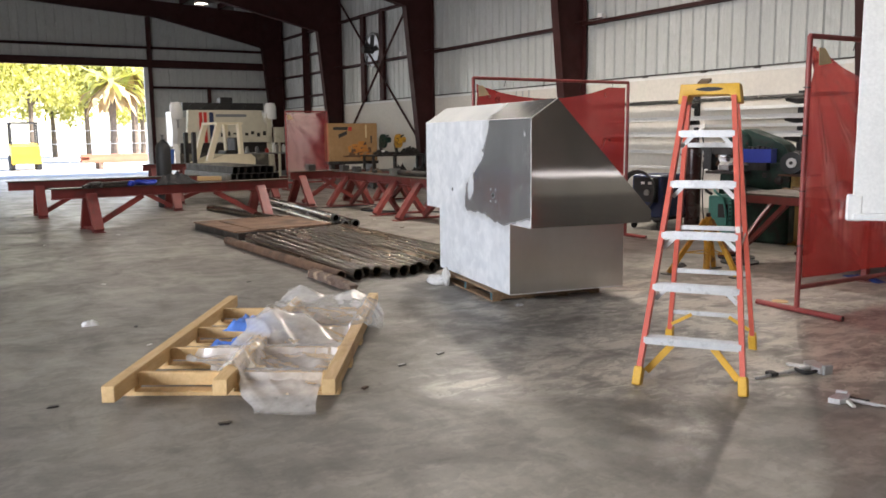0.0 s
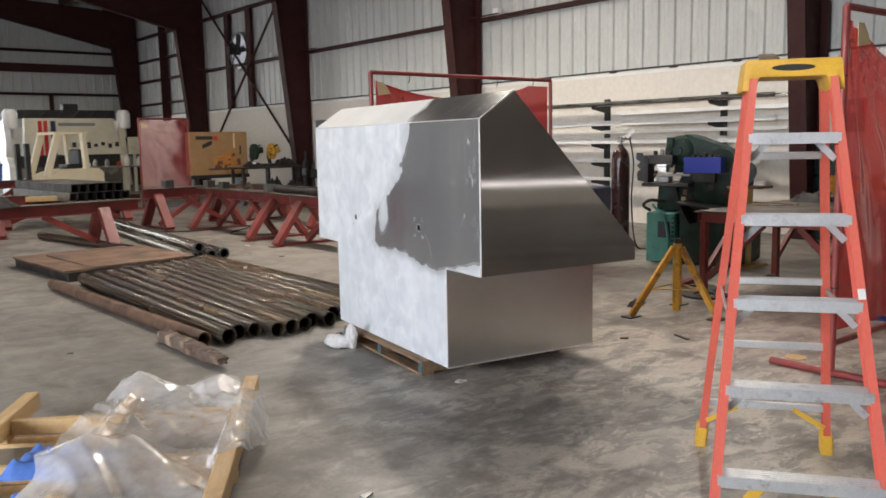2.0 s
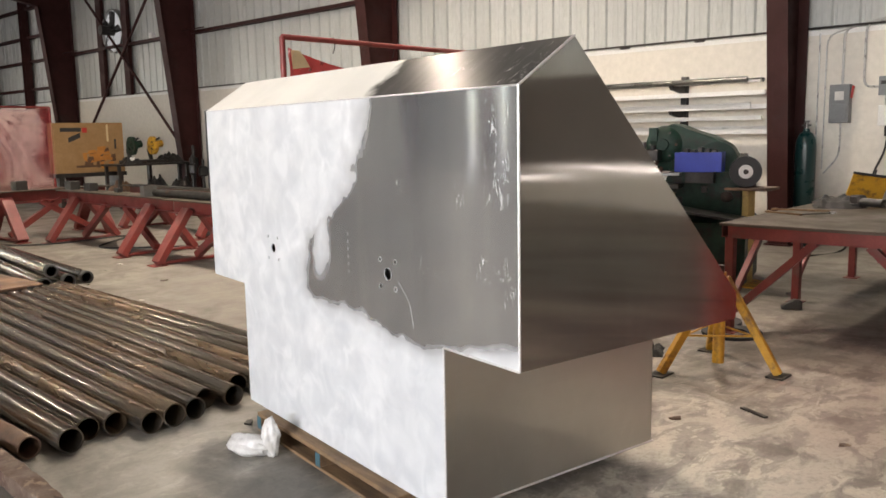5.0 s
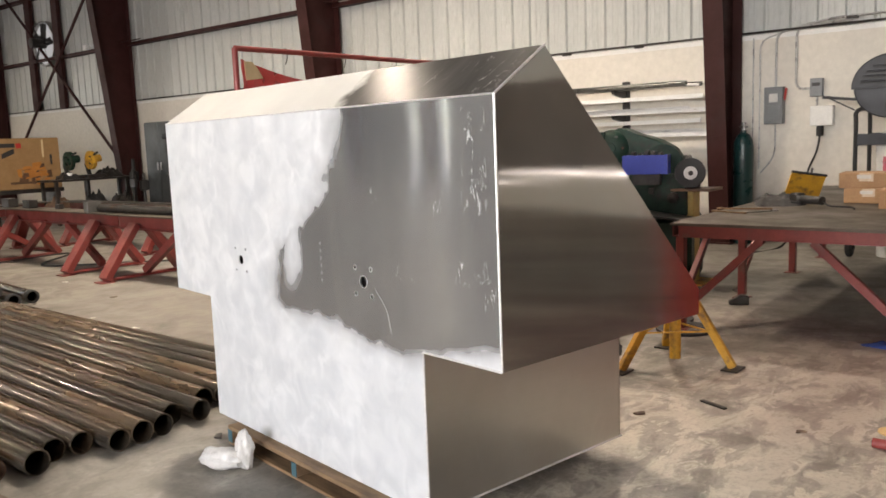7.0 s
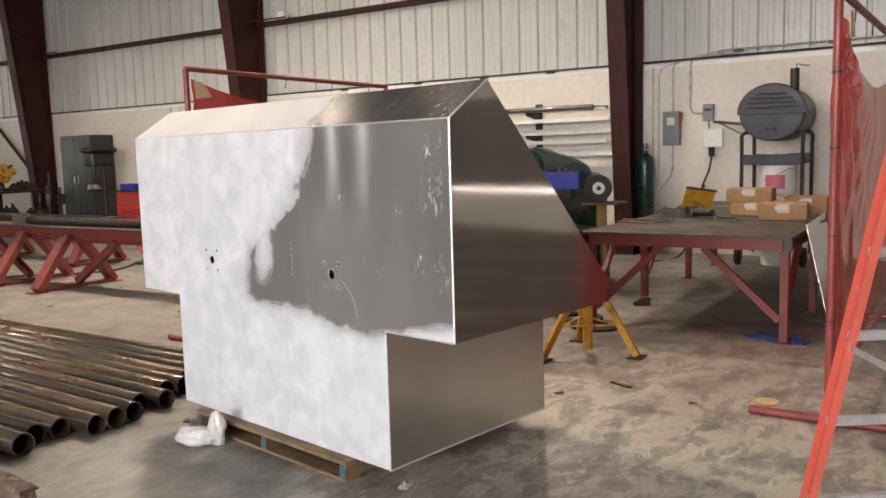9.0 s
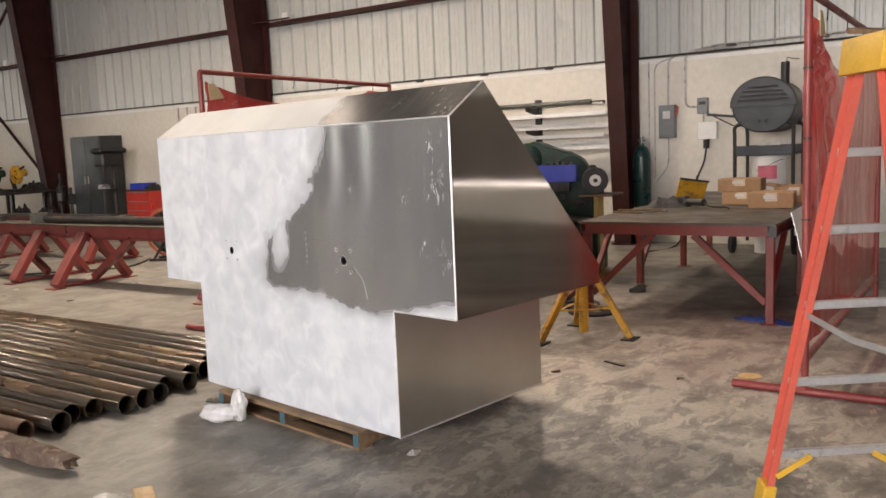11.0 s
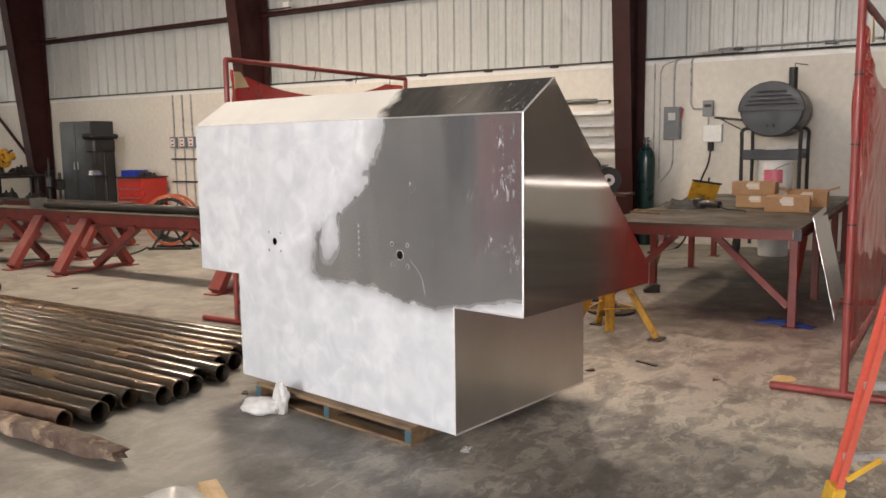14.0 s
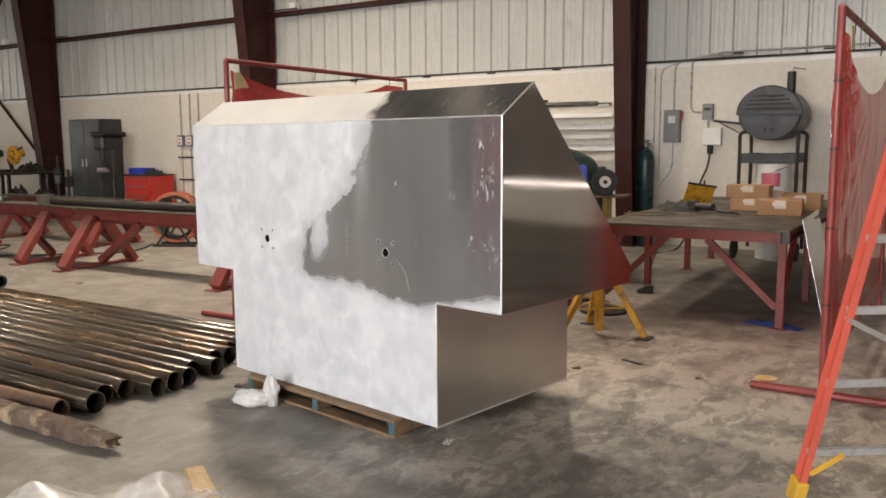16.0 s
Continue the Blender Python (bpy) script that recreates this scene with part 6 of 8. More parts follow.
def bend(pts, rad=0.12):
    """Round the corners of a polyline."""
    pts = [Vector(p) for p in pts]
    out = [pts[0]]
    for a, b, c in zip(pts, pts[1:], pts[2:]):
        u, v = (a - b).normalized(), (c - b).normalized()
        p, q = b + u * min(rad, (a - b).length / 2), b + v * min(rad, (c - b).length / 2)
        out += [p * (1 - t) ** 2 + b * 2 * t * (1 - t) + q * t * t for t in (0, 0.25, 0.5, 0.75, 1)]
    return out + [pts[-1]]


conduit(bend([(CX, 6.83, 1.88), (CX, 6.83, 2.52), (CX, 6.55, 2.56), (CX, 6.0, 2.58)]), 0.014)
conduit(bend([(CX, 6.43, 1.84), (CX, 6.60, 1.84), (CX, 6.60, 2.56), (CX, 6.2, 2.62), (CX, 3.0, 2.62)]), 0.014)
conduit([(CX, 7.10, 1.2), (CX, 7.10, 2.48)], 0.009)
conduit(bend([(CX, 7.02, 0.9), (CX, 7.02, 2.45), (CX, 6.7, 2.53)]), 0.009)
conduit(bend([(CX, 6.83, 1.44), (CX, 6.83, 1.05), (CX, 7.0, 0.85)]), 0.010)
conduit([(CX, 6.36, 1.63), (CX, 6.36, 1.74)], 0.012)
bm = B()
rod(bm, (EX - 0.025, 0.9, CONC + 0.065), (EX - 0.025, 33.0, CONC + 0.065), 0.013, 8)
tagged(part("sill_pipe", bm, DARK_STEEL), "thin dark pipe running along the wall sill", "pipe", "", "structure")
for y, z in ((6.0, 2.60), (4.9, 2.60), (8.6, 2.52), (9.7, 2.52), (10.9, 2.52), (12.4, 2.52)):
    bm = B()
    bx(bm, EX - 0.05, EX + 0.02, y - 0.06, y + 0.06, z - 0.012, z + 0.02, 0.003)
    tagged(part("bracket_clip", bm, DARK_STEEL), "small dark steel clip on the sill", "clip", "sill clips", "structure")
for y in (16.30, 16.55, 16.82):
    conduit([(CX, y, 0.3), (CX, y, 2.46)], 0.016)
    ob = thing("socket_outlet", "grey wall socket box with a pale face plate on conduit", "socket", pose(EX, y, 0), "wall sockets")
    bm = B()
    bx(bm, -0.07, 0, -0.085, 0.085, 1.42, 1.64, 0.005)
    part("housing", bm, GREY_PAINT, ob)
    bm = B()
    bx(bm, -0.076, -0.07, -0.065, 0.065, 1.45, 1.61, 0.002)
    part("face_plate", bm, WHITE, ob)
    for z in (1.49, 1.565):
        bm = B()
        bx(bm, -0.079, -0.076, -0.03, 0.03, z - 0.015, z + 0.015)
        part("socket_face", bm, RED_CABINET, ob)
for z in (0.75, 1.2):
    bm = B()
    bx(bm, EX - 0.045, EX, 16.2, 16.92, z - 0.015, z + 0.015)
    tagged(part("strut_channel", bm, DARK_STEEL), "dark strut rail holding the conduits", "strut", "conduit struts", "structure")

# ---- bar rack along the east wall ----
rack = thing("bar_rack", "wall rack with dark cantilever arms holding long metal bars", "storage rack", pose(EX, 0, 0))
for y in (8.78, 11.0, 13.1):
    bm = B()
    bx(bm, -0.08, 0.0, y - 0.04, y + 0.04, 0.2, 2.08, 0.004)
    up = part("upright", bm, BLACK, rack)
    for z in (0.72, 1.02, 1.33, 1.63, 1.95):
        bm = B()
        prism(bm, [(-0.08, z - 0.10), (-0.42, z - 0.045), (-0.45, z), (-0.08, z)], "y", y - 0.02, y + 0.02)
        part("arm", bm, BLACK, up)
RACK_ALU = surface("bright_bar_stock", (0.78, 0.78, 0.77), (0.66, 0.66, 0.66), 6.0, 0.34, 0.35, 120, 0.0002, stretch=(12, 0.6, 12))
BAR_GREY = surface("dull_grey_tube", (0.20, 0.20, 0.195), (0.14, 0.14, 0.135), 6.0, 0.28, 0.85, 90, 0.0003, stretch=(10, 0.4, 10))


def rack_bar(kind, x, z, s, h, y0, y1, mat, label):
    """Tube, channel (open to the hall) or angle, lying on the arms."""
    bm = B()
    if kind == "tube":
        tube(bm, (x + s, y0, z + s), (x + s, y1, z + s), s, 0.006, 18)
    elif kind == "channel":
        prism(bm, [(x, z), (x + s, z), (x + s, z + h), (x, z + h), (x, z + h - 0.006), (x + s - 0.008, z + h - 0.006), (x + s - 0.008, z + 0.006), (x, z + 0.006)], "y", y0, y1)
    elif kind == "angle":
        prism(bm, [(x, z), (x + s, z), (x + s, z + h), (x + s - 0.006, z + h), (x + s - 0.006, z + 0.006), (x, z + 0.006)], "y", y0, y1)
    else:
        prism(bm, [(x, z), (x + s, z), (x + s, z + h), (x, z + h)], "y", y0, y1)
    tagged(part("metal_bar", bm, mat, None, "", 40, pose(EX, 0, 0.001)), label, "metal bar", "bars on the rack")


BARE = "long bare aluminium bar lying on the wall rack"
for row in (("tube", -0.42, 1.95, 0.036, 0, 7.80, 13.9, BAR_GREY, "long dull grey steel tube on the wall rack"), ("flat", -0.33, 1.95, 0.05, 0.03, 7.66, 13.6, RACK_ALU, BARE), ("tube", -0.26, 1.95, 0.028, 0, 7.66, 12.9, BAR_GREY, "long dull grey steel tube on the wall rack"),
            ("channel", -0.42, 1.63, 0.06, 0.075, 7.76, 13.8, RACK_ALU, BARE), ("flat", -0.34, 1.63, 0.05, 0.035, 7.58, 13.2, RACK_ALU, BARE), ("angle", -0.26, 1.63, 0.06, 0.06, 7.6, 13.5, RACK_ALU, BARE),
            ("flat", -0.30, 1.80, 0.03, 0.055, 7.62, 10.6, WHITE, "long white bar lying on the wall rack"), ("flat", -0.28, 1.50, 0.03, 0.05, 7.66, 10.9, WHITE, "long white bar lying on the wall rack"),
            ("angle", -0.52, 1.33, 0.08, 0.05, 7.40, 13.7, RACK_ALU, BARE), ("channel", -0.43, 1.33, 0.07, 0.095, 7.44, 13.4, RACK_ALU, BARE), ("flat", -0.25, 1.33, 0.05, 0.04, 7.6, 13.0, WHITE, "long white bar lying on the wall rack"),
            ("channel", -0.42, 1.02, 0.06, 0.06, 8.0, 13.6, RACK_ALU, BARE), ("flat", -0.34, 1.02, 0.08, 0.05, 8.2, 13.0, BAR_GREY, "long dull grey steel tube on the wall rack"),
            ("flat", -0.42, 0.72, 0.06, 0.05, 7.9, 13.4, RACK_ALU, BARE), ("angle", -0.34, 0.72, 0.05, 0.05, 8.1, 13.6, GREY_STEEL, BARE)):
    rack_bar(*row)

# ---- ironworker machine ----
iw = thing("ironworker", "dark green ironworker punching machine with teal base", "metalworking machine", pose(9.12, 7.42, 0, 0, 0, 14))


def iw_box(name, b, mat, label="", r=0.006, parent=None):
    bm = B()
    bx(bm, *b, r)
    return part(name, bm, mat, parent or iw, label)


iw_box("base", (-0.36, 0.45, -0.80, -0.10, 0.0, 0.60), GREEN_MACHINE, "dark green base", 0.03)
door_p = iw_box("access_door", (-0.42, 0.30, -0.095, 0.24, 0.02, 0.58), TEAL, "lighter teal side box", 0.012)
iw_box("door_window", (-0.426, -0.42, -0.04, 0.10, 0.30, 0.48), BLACK, "", 0.002, door_p)
for k in range(6):
    iw_box("louvre", (-0.43, -0.42, -0.085, -0.06, 0.26 + 0.05 * k, 0.28 + 0.05 * k), GREEN_MACHINE, "", 0.002, door_p)
bm = B()
sweep(bm, smooth_line([(-0.44, -0.02, 0.05), (-0.45, -0.03, 0.3), (-0.45, 0.02, 0.55), (-0.44, 0.11, 0.62), (-0.38, 0.18, 0.66)], 6), 0.016, 8)
part("air_pipe", bm, TEAL, iw)
bm = B()
sweep(bm, smooth_line([(-0.40, 0.20, 0.60), (-0.46, 0.26, 0.66), (-0.45, 0.18, 0.72), (-0.36, 0.05, 0.70)], 6), 0.018, 8)
part("cable", bm, BLACK_RUBBER, iw)
bm = B()
prism(bm, [(0.18, 0.60), (0.16, 0.87), (-0.04, 0.87), (-0.10, 0.60)], "x", -0.26, 0.10)
part("neck", bm, GREEN_MACHINE, iw)
iw_box("work_shelf", (-0.40, 0.18, -0.23, 0.31, 0.872, 0.912), DARK_STEEL, "scuffed steel shelf", 0.004)
bm = B()
prism(bm, [(-0.06, 0.62), (-0.06, 0.93), (-0.10, 1.02), (-0.66, 1.02), (-0.74, 0.85), (-0.74, 0.62)], "x", -0.22, 0.30)
bev(bm, bm.verts[:], 0.02, 2)
part("lower_frame", bm, GREEN_MACHINE, iw)
bm = B()
prism(bm, [(0.03, 1.02), (0.04, 1.30), (-0.02, 1.42), (-0.10, 1.455), (-0.18, 1.43), (-0.26, 1.395), (-0.46, 1.33), (-0.60, 1.25), (-0.68, 1.12), (-0.70, 1.0)], "x", -0.14, 0.22)
bev(bm, bm.verts[:], 0.025, 2)
part("upper_frame", bm, GREEN_MACHINE, iw, "rounded dark green casting")
bm = B()
lathe(bm, [(0.0, 0.075), (0.05, 0.072), (0.055, 0.06), (0.12, 0.05), (0.165, 0.02), (0.175, -0.03), (0.175, -0.30), (0.0, -0.30)], 34, pose(-0.13, -0.03, 1.265, 0, -90, 0))
part("pivot_cover", bm, GREEN_MACHINE, iw)
for k in range(6):
    a = k * math.pi / 3
    bm = B()
    rod(bm, (-0.17, -0.03 + 0.12 * math.cos(a), 1.265 + 0.12 * math.sin(a)), (-0.192, -0.03 + 0.12 * math.cos(a), 1.265 + 0.12 * math.sin(a)), 0.012, 6)
    part("bolt", bm, DARK_STEEL, iw)
bm = B()
lathe(bm, [(0.0, -0.02), (0.15, -0.02), (0.17, 0.0), (0.17, 0.04), (0.0, 0.04)], 32, pose(-0.16, -0.52, 1.12, 0, -90, 0))
part("gear_guard", bm, GREEN_MACHINE, iw)
# punch station in a black frame
bm = B()
prism(bm, [(0.262, 0.912), (0.40, 0.93), (0.41, 1.02), (0.37, 1.06), (0.41, 1.10), (0.37, 1.14), (0.42, 1.18), (0.42, 1.25), (0.36, 1.25), (0.33, 1.20), (0.262, 1.22)], "x", -0.30, -0.26)
part("toothed_plate", bm, BLACK, iw, "black toothed stop plate")
iw_box("side_plate", (-0.33, -0.14, 0.262, 0.315, 0.912, 1.22), BLACK, "", 0.004)
iw_box("crosshead", (-0.32, -0.10, -0.02, 0.262, 1.12, 1.22), DARK_STEEL, "", 0.006)
iw_box("bright_die", (-0.33, -0.22, 0.05, 0.15, 1.03, 1.12), ALU, "bright machined die", 0.003)
iw_box("die_holder", (-0.30, -0.16, 0.03, 0.17, 0.912, 0.98), GREY_STEEL, "", 0.004)
for y, z0, z1, mat in ((0.22, 1.22, 1.27, BLACK), (0.14, 1.22, 1.29, GREY_STEEL), (0.05, 1.22, 1.26, BLACK)):
    bm = B()
    rod(bm, (-0.22, y, z0), (-0.22, y, z1), 0.024, 10)
    part("adjuster", bm, mat, iw)
for y, z in ((0.21, 1.10), (0.00, 1.09), (-0.03, 1.00), (0.20, 0.98)):
    bm = B()
    rod(bm, (-0.30, y, z), (-0.24, y, z + 0.05), 0.020, 8)
    part("adjuster_bolt", bm, RUSTY_PIPE, iw)
iw_box("stripper_arm", (-0.31, -0.25, -0.22, 0.03, 0.985, 1.01), GREY_STEEL, "", 0.003)
iw_box("switch_box", (-0.20, -0.10, 0.02, 0.10, 1.29, 1.42), GREEN_MACHINE, "small dark green switch box", 0.006)
for y, z, mat in ((-0.14, 0.80, PALLET_WOOD), (-0.20, 0.76, DARK_STEEL), (-0.12, 0.72, PAPER_YELLOW), (-0.42, 0.86, DARK_STEEL)):
    iw_box("name_plate", (-0.235, -0.22, y - 0.025, y + 0.025, z - 0.03, z + 0.03), mat, "", 0.002)
bm = B()
lathe(bm, [(0.0, 0.0), (0.05, 0.0), (0.05, 0.03), (0.02, 0.05), (0.0, 0.05)], 18, pose(-0.24, -0.62, 0.80, 0, -90, 0))
part("pin_cap", bm, DARK_STEEL, iw)
bm = B()
prism(bm, [(-0.17, 0.70), (-0.88, 0.60), (-0.88, 0.618), (-0.17, 0.718)], "x", -0.62, -0.26)
part("feed_plate", bm, BLACK, iw, "black steel feed plate")
bm = B()
prism(bm, [(-0.18, 0.70), (-0.30, 0.48), (-0.32, 0.48), (-0.20, 0.70)], "x", -0.60, -0.30)
part("feed_guard", bm, BLACK, iw)
bin_ = thing("parts_bin", "blue plastic parts bin on the ironworker", "storage bin", pose(8.87, 6.93, 1.03, 0, 0, 14))
bm = B()
for b in ((-0.14, 0.02, -0.20, 0.20, 0.0, 0.008), (-0.14, -0.132, -0.20, 0.20, 0.008, 0.17), (0.012, 0.02, -0.20, 0.20, 0.008, 0.17), (-0.132, 0.012, -0.20, -0.192, 0.008, 0.17), (-0.132, 0.012, 0.192, 0.20, 0.008, 0.17)):
    bx(bm, *b)
part("bin_shell", bm, BLUE, bin_)
bm = B()
bx(bm, -0.08, 0.02, -0.12, 0.12, -0.10, 0.0)
part("bin_bracket", bm, DARK_STEEL, bin_)
bm = B()
for k in range(5):
    bx(bm, -0.11, -0.02, -0.15 + 0.06 * k, -0.11 + 0.06 * k, 0.05, 0.19 + 0.01 * (k % 3), 0.004)
part("bolts", bm, DARK_STEEL, bin_)

PALE_YELLOW = surface("faded_yellow_paint", (0.66, 0.50, 0.18), (0.56, 0.40, 0.13), 5.0, 0.6, 0, 60, 0.0006, (0.3, 0.2, 0.1), 8.0, (0.56, 0.72))
# bench grinder on a yellow post
gp = thing("pedestal_grinder", "bench grinder with a white wheel on a yellow post", "bench grinder", pose(9.21, 6.68, 0, 0, 0, 0))
bm = B()
bx(bm, -0.075, 0.075, -0.075, 0.075, 0.01, 0.855, 0.006)
part("post", bm, PALE_YELLOW, gp, "faded pale yellow square post")
bm = B()
bx(bm, -0.2, 0.2, -0.2, 0.2, 0, 0.012)
part("base_plate", bm, YELLOW_PAINT, gp)
bm = B()
bx(bm, -0.16, 0.16, -0.26, 0.20, 0.855, 0.88, 0.004)
part("shelf_plate", bm, RUST_PLATE, gp)
GA = Vector((0.90, 0.436, 0))
def gpt(k, dz=0.0):
    return GA * k + Vector((0, 0, 1.025 + dz))
bm = B()
rod(bm, gpt(-0.16), gpt(0.16), 0.085, 22)
bx(bm, -0.08, 0.08, -0.08, 0.08, 0.88, 0.96, 0.008)
part("motor", bm, BLACK, gp)
for k, r in ((-0.15, 0.135), (0.17, 0.12)):
    bm = B()
    rod(bm, gpt(k - 0.04), gpt(k + 0.04), r, 26)
    part("wheel_guard", bm, BLACK, gp)
bm = B()
rod(bm, gpt(-0.19), gpt(-0.215), 0.06, 24)
part("grinding_wheel", bm, WHITE, gp, "white grinding wheel")
bm = B()
rod(bm, gpt(-0.215), gpt(-0.235), 0.022, 12)
part("arbor_nut", bm, DARK_STEEL, gp)
bm = B()
bar(bm, gpt(0.05, 0.07), gpt(0.20, 0.14), 0.07, 0.03, 0.006)
part("spark_shield", bm, BLACK, gp)

# ---- yellow tripod stand ----
tri = thing("tripod_stand", "worn yellow steel tripod stand on the floor", "tripod stand", pose(6.50, 5.66, 0))
TOPZ = 0.55
feet = [Vector((-0.32, 0.20, 0)), Vector((0.06, -0.33, 0)), Vector((0.36, 0.22, 0))]
for f in feet:
    bm = B()
    d = f.normalized()
    bar(bm, f + Vector((0, 0, 0.012)), Vector((d.x * 0.03, d.y * 0.03, TOPZ)), 0.045, 0.045, 0.004)
    part("leg", bm, YELLOW_PAINT, tri)
    bm = B()
    bx(bm, f.x - 0.07, f.x + 0.07, f.y - 0.05, f.y + 0.05, 0, 0.01, 0.002)
    part("foot_pad", bm, DARK_STEEL, tri)
bm = B()
rod(bm, (0, 0, 0.04), (0, 0, TOPZ + 0.03), 0.034, 14)
part("socket_tube", bm, YELLOW_PAINT, tri)
bm = B()
rod(bm, (0, 0, TOPZ + 0.02), (0, 0, TOPZ + 0.07), 0.022, 12)
part("jack_post", bm, DARK_STEEL, tri)
for a, b in ((0, 1), (1, 2), (2, 0)):
    bm = B()
    bar(bm, feet[a] * 0.6 + Vector((0, 0, 0.22)), feet[b] * 0.6 + Vector((0, 0, 0.22)), 0.009, 0.009)
    part("brace", bm, YELLOW_PAINT, tri)
for x, y, l, a in ((7.35, 5.95, 0.5, 20), (7.6, 6.2, 0.42, 35)):
    bm = B()
    lathe(bm, [(0.10, 0.0), (0.20, 0.0), (0.20, 0.02), (0.10, 0.02)], 22, pose(x, y, 0), True)
    tagged(part("cable_coil", bm, BLACK_RUBBER), "flat coil of black cable on the floor", "cable", "cable coils")
bm = B()
bar(bm, (7.45, 6.3, 0.03), (8.1, 6.45, 0.03), 0.06, 0.05)
tagged(part("angle_bar", bm, RED_PAINT), "short red painted steel bar on the floor", "steel bar")

# ---- welder cart with cylinder behind the enclosure ----
cart = thing("welder_cart", "dark blue welding machine on a cart with coiled hose", "welding machine", pose(9.15, 8.95, 0, 0, 0, 12))
bm = B()
bx(bm, -0.30, 0.36, -0.26, 0.26, 0.18, 0.80, 0.02)
part("body", bm, NAVY, cart)
bm = B()
bx(bm, -0.315, -0.30, -0.20, 0.22, 0.40, 0.76, 0.006)
fp = part("front_panel", bm, BLACK, cart)
for y in (-0.06, 0.06):
    bm = B()
    bx(bm, -0.32, -0.315, y - 0.03, y + 0.03, 0.66, 0.70)
    part("display", bm, WHITE, fp, "lit white display")
bm = B()
rod(bm, (-0.315, -0.02, 0.54), (-0.345, -0.02, 0.54), 0.045, 16)
part("dial", bm, GREY_STEEL, fp)
bm = B()
bx(bm, -0.34, 0.62, -0.28, 0.28, 0.14, 0.18, 0.004)
part("tray", bm, BLACK, cart)
for y in (-0.31, 0.31):
    bm = B()
    rod(bm, (0.5, y - 0.03, 0.13), (0.5, y + 0.03, 0.13), 0.13, 20)
    part("wheel", bm, BLACK_RUBBER, cart)
for y in (-0.22, 0.22):
    bm = B()
    rod(bm, (-0.28, y - 0.015, 0.06), (-0.28, y + 0.015, 0.06), 0.06, 14)
    bx(bm, -0.30, -0.26, y - 0.02, y + 0.02, 0.10, 0.15)
    part("caster", bm, BLACK_RUBBER, cart)
for k in range(4):
    bm = B()
    sweep(bm, [(-0.34 - 0.022 * k, 0.10 + (0.27 + 0.01 * k) * math.cos(a), 0.56 + (0.27 + 0.012 * k) * math.sin(a)) for a in (2 * math.pi * j / 24 for j in range(24))], 0.014, 6)
    part("hose_coil", bm, BLACK_RUBBER, cart)
gas_cylinder(pose(9.42, 8.52, 0.0, 0, 0, 0), 1.36, 0.115, CYL_BROWN, "brown gas cylinder with regulator beside the welder cart")
reg = thing("gas_regulator", "steel gas regulator with a hose on the cylinder", "regulator", pose(9.42, 8.52, 1.40))
bm = B()
rod(bm, (0, -0.05, 0.02), (0, -0.14, 0.02), 0.03, 12)
part("regulator_body", bm, GREY_STEEL, reg)
for z in (0.08, 0.03):
    bm = B()
    rod(bm, (-0.03, -0.12 - z, 0.02 + z), (-0.05, -0.12 - z, 0.02 + z), 0.032, 14)
    part("gauge", bm, WHITE, reg)
bm = B()
sweep(bm, smooth_line([(0, -0.14, 0.0), (0.0, -0.20, -0.3), (0.02, -0.16, -0.8), (0.05, -0.22, -1.35), (0.3, -0.3, -1.385)]), 0.01, 6)
part("hose", bm, BLACK_RUBBER, reg)

# ---- red trestles ----
def trestle(m, length, spread=0.48, h=0.70, inset=0.42, label="long red painted steel trestle on the floor"):
    """Beam along local y, centred."""
    t = thing("steel_trestle", label, "trestle", m, "steel trestles")
    bm = B()
    i_beam(bm, (0, -length / 2, h - 0.085), (0, length / 2, h - 0.085), 0.14, 0.16, 0.01, 0.008)
    part("beam", bm, RED_PAINT, t)
    bm = B()
    bx(bm, -0.16, 0.16, -length / 2 - 0.02, length / 2 + 0.02, h - 0.01, h + 0.006)
    part("top_plate", bm, PLATE_TOP, t, "scuffed rusty plate")
    for e in (-1, 1):
        y = e * (length / 2 - inset)
        for s in (-1, 1):
            bm = B()
            bar(bm, (s * spread, y, 0.03), (s * 0.07, y, h - 0.10), 0.075, 0.16, 0.005, (0, 1, 0))
            part("leg", bm, RED_PAINT, t)
        for s in (-1, 1):
            bm = B()
            bx(bm, s * spread - 0.08, s * spread + 0.08, y - 0.085, y + 0.085, 0, 0.012, 0.002)
            part("foot_pad", bm, RED_PAINT, t)
        bm = B()
        bx(bm, -spread, spread, y - 0.05, y + 0.05, 0.013, 0.04, 0.003)
        part("floor_bar", bm, RED_PAINT, t)
        bm = B()
        bar(bm, (0, y - e * 0.04, 0.07), (0, y - e * 0.80, h - 0.165), 0.07, 0.08)
        part("brace", bm, RED_PAINT, t)
    return t


trestle(pose(6.88, 10.87, 0, 0, 0, 0), 3.35)
trestle(pose(6.94, 14.16, 0, 0, 0, 0), 2.96)
trestle(pose(6.87, 16.12, 0, 0, 0, -86), 1.75, 0.49, 0.70, 0.22, "short red steel trestle set across the end of the row")
trestle(pose(3.25, 13.85, 0, 0, 0, -84), 3.9, 0.38, 0.67, 0.55, "red painted steel trestle bench with tools on it")
trestle(pose(2.6, 16.75, 0, 0, 0, -88), 3.4, 0.36, 0.66, 0.5, "red painted steel trestle bench behind another")
trestle(pose(5.3, 18.4, 0, 0, 0, -86), 3.0, 0.36, 0.50, 0.4, "low red steel trestle carrying square tubes")
trestle(pose(8.35, 15.0, 0, 0, 0, 0), 3.2, 0.4, 0.66, 0.45, "red steel trestle behind the front row")

def on_trestle(name, bm, mat, label, cat, m, group=""):
    return tagged(part(name, bm, mat, None, "", 35, m), label, cat, group)


bm = B()
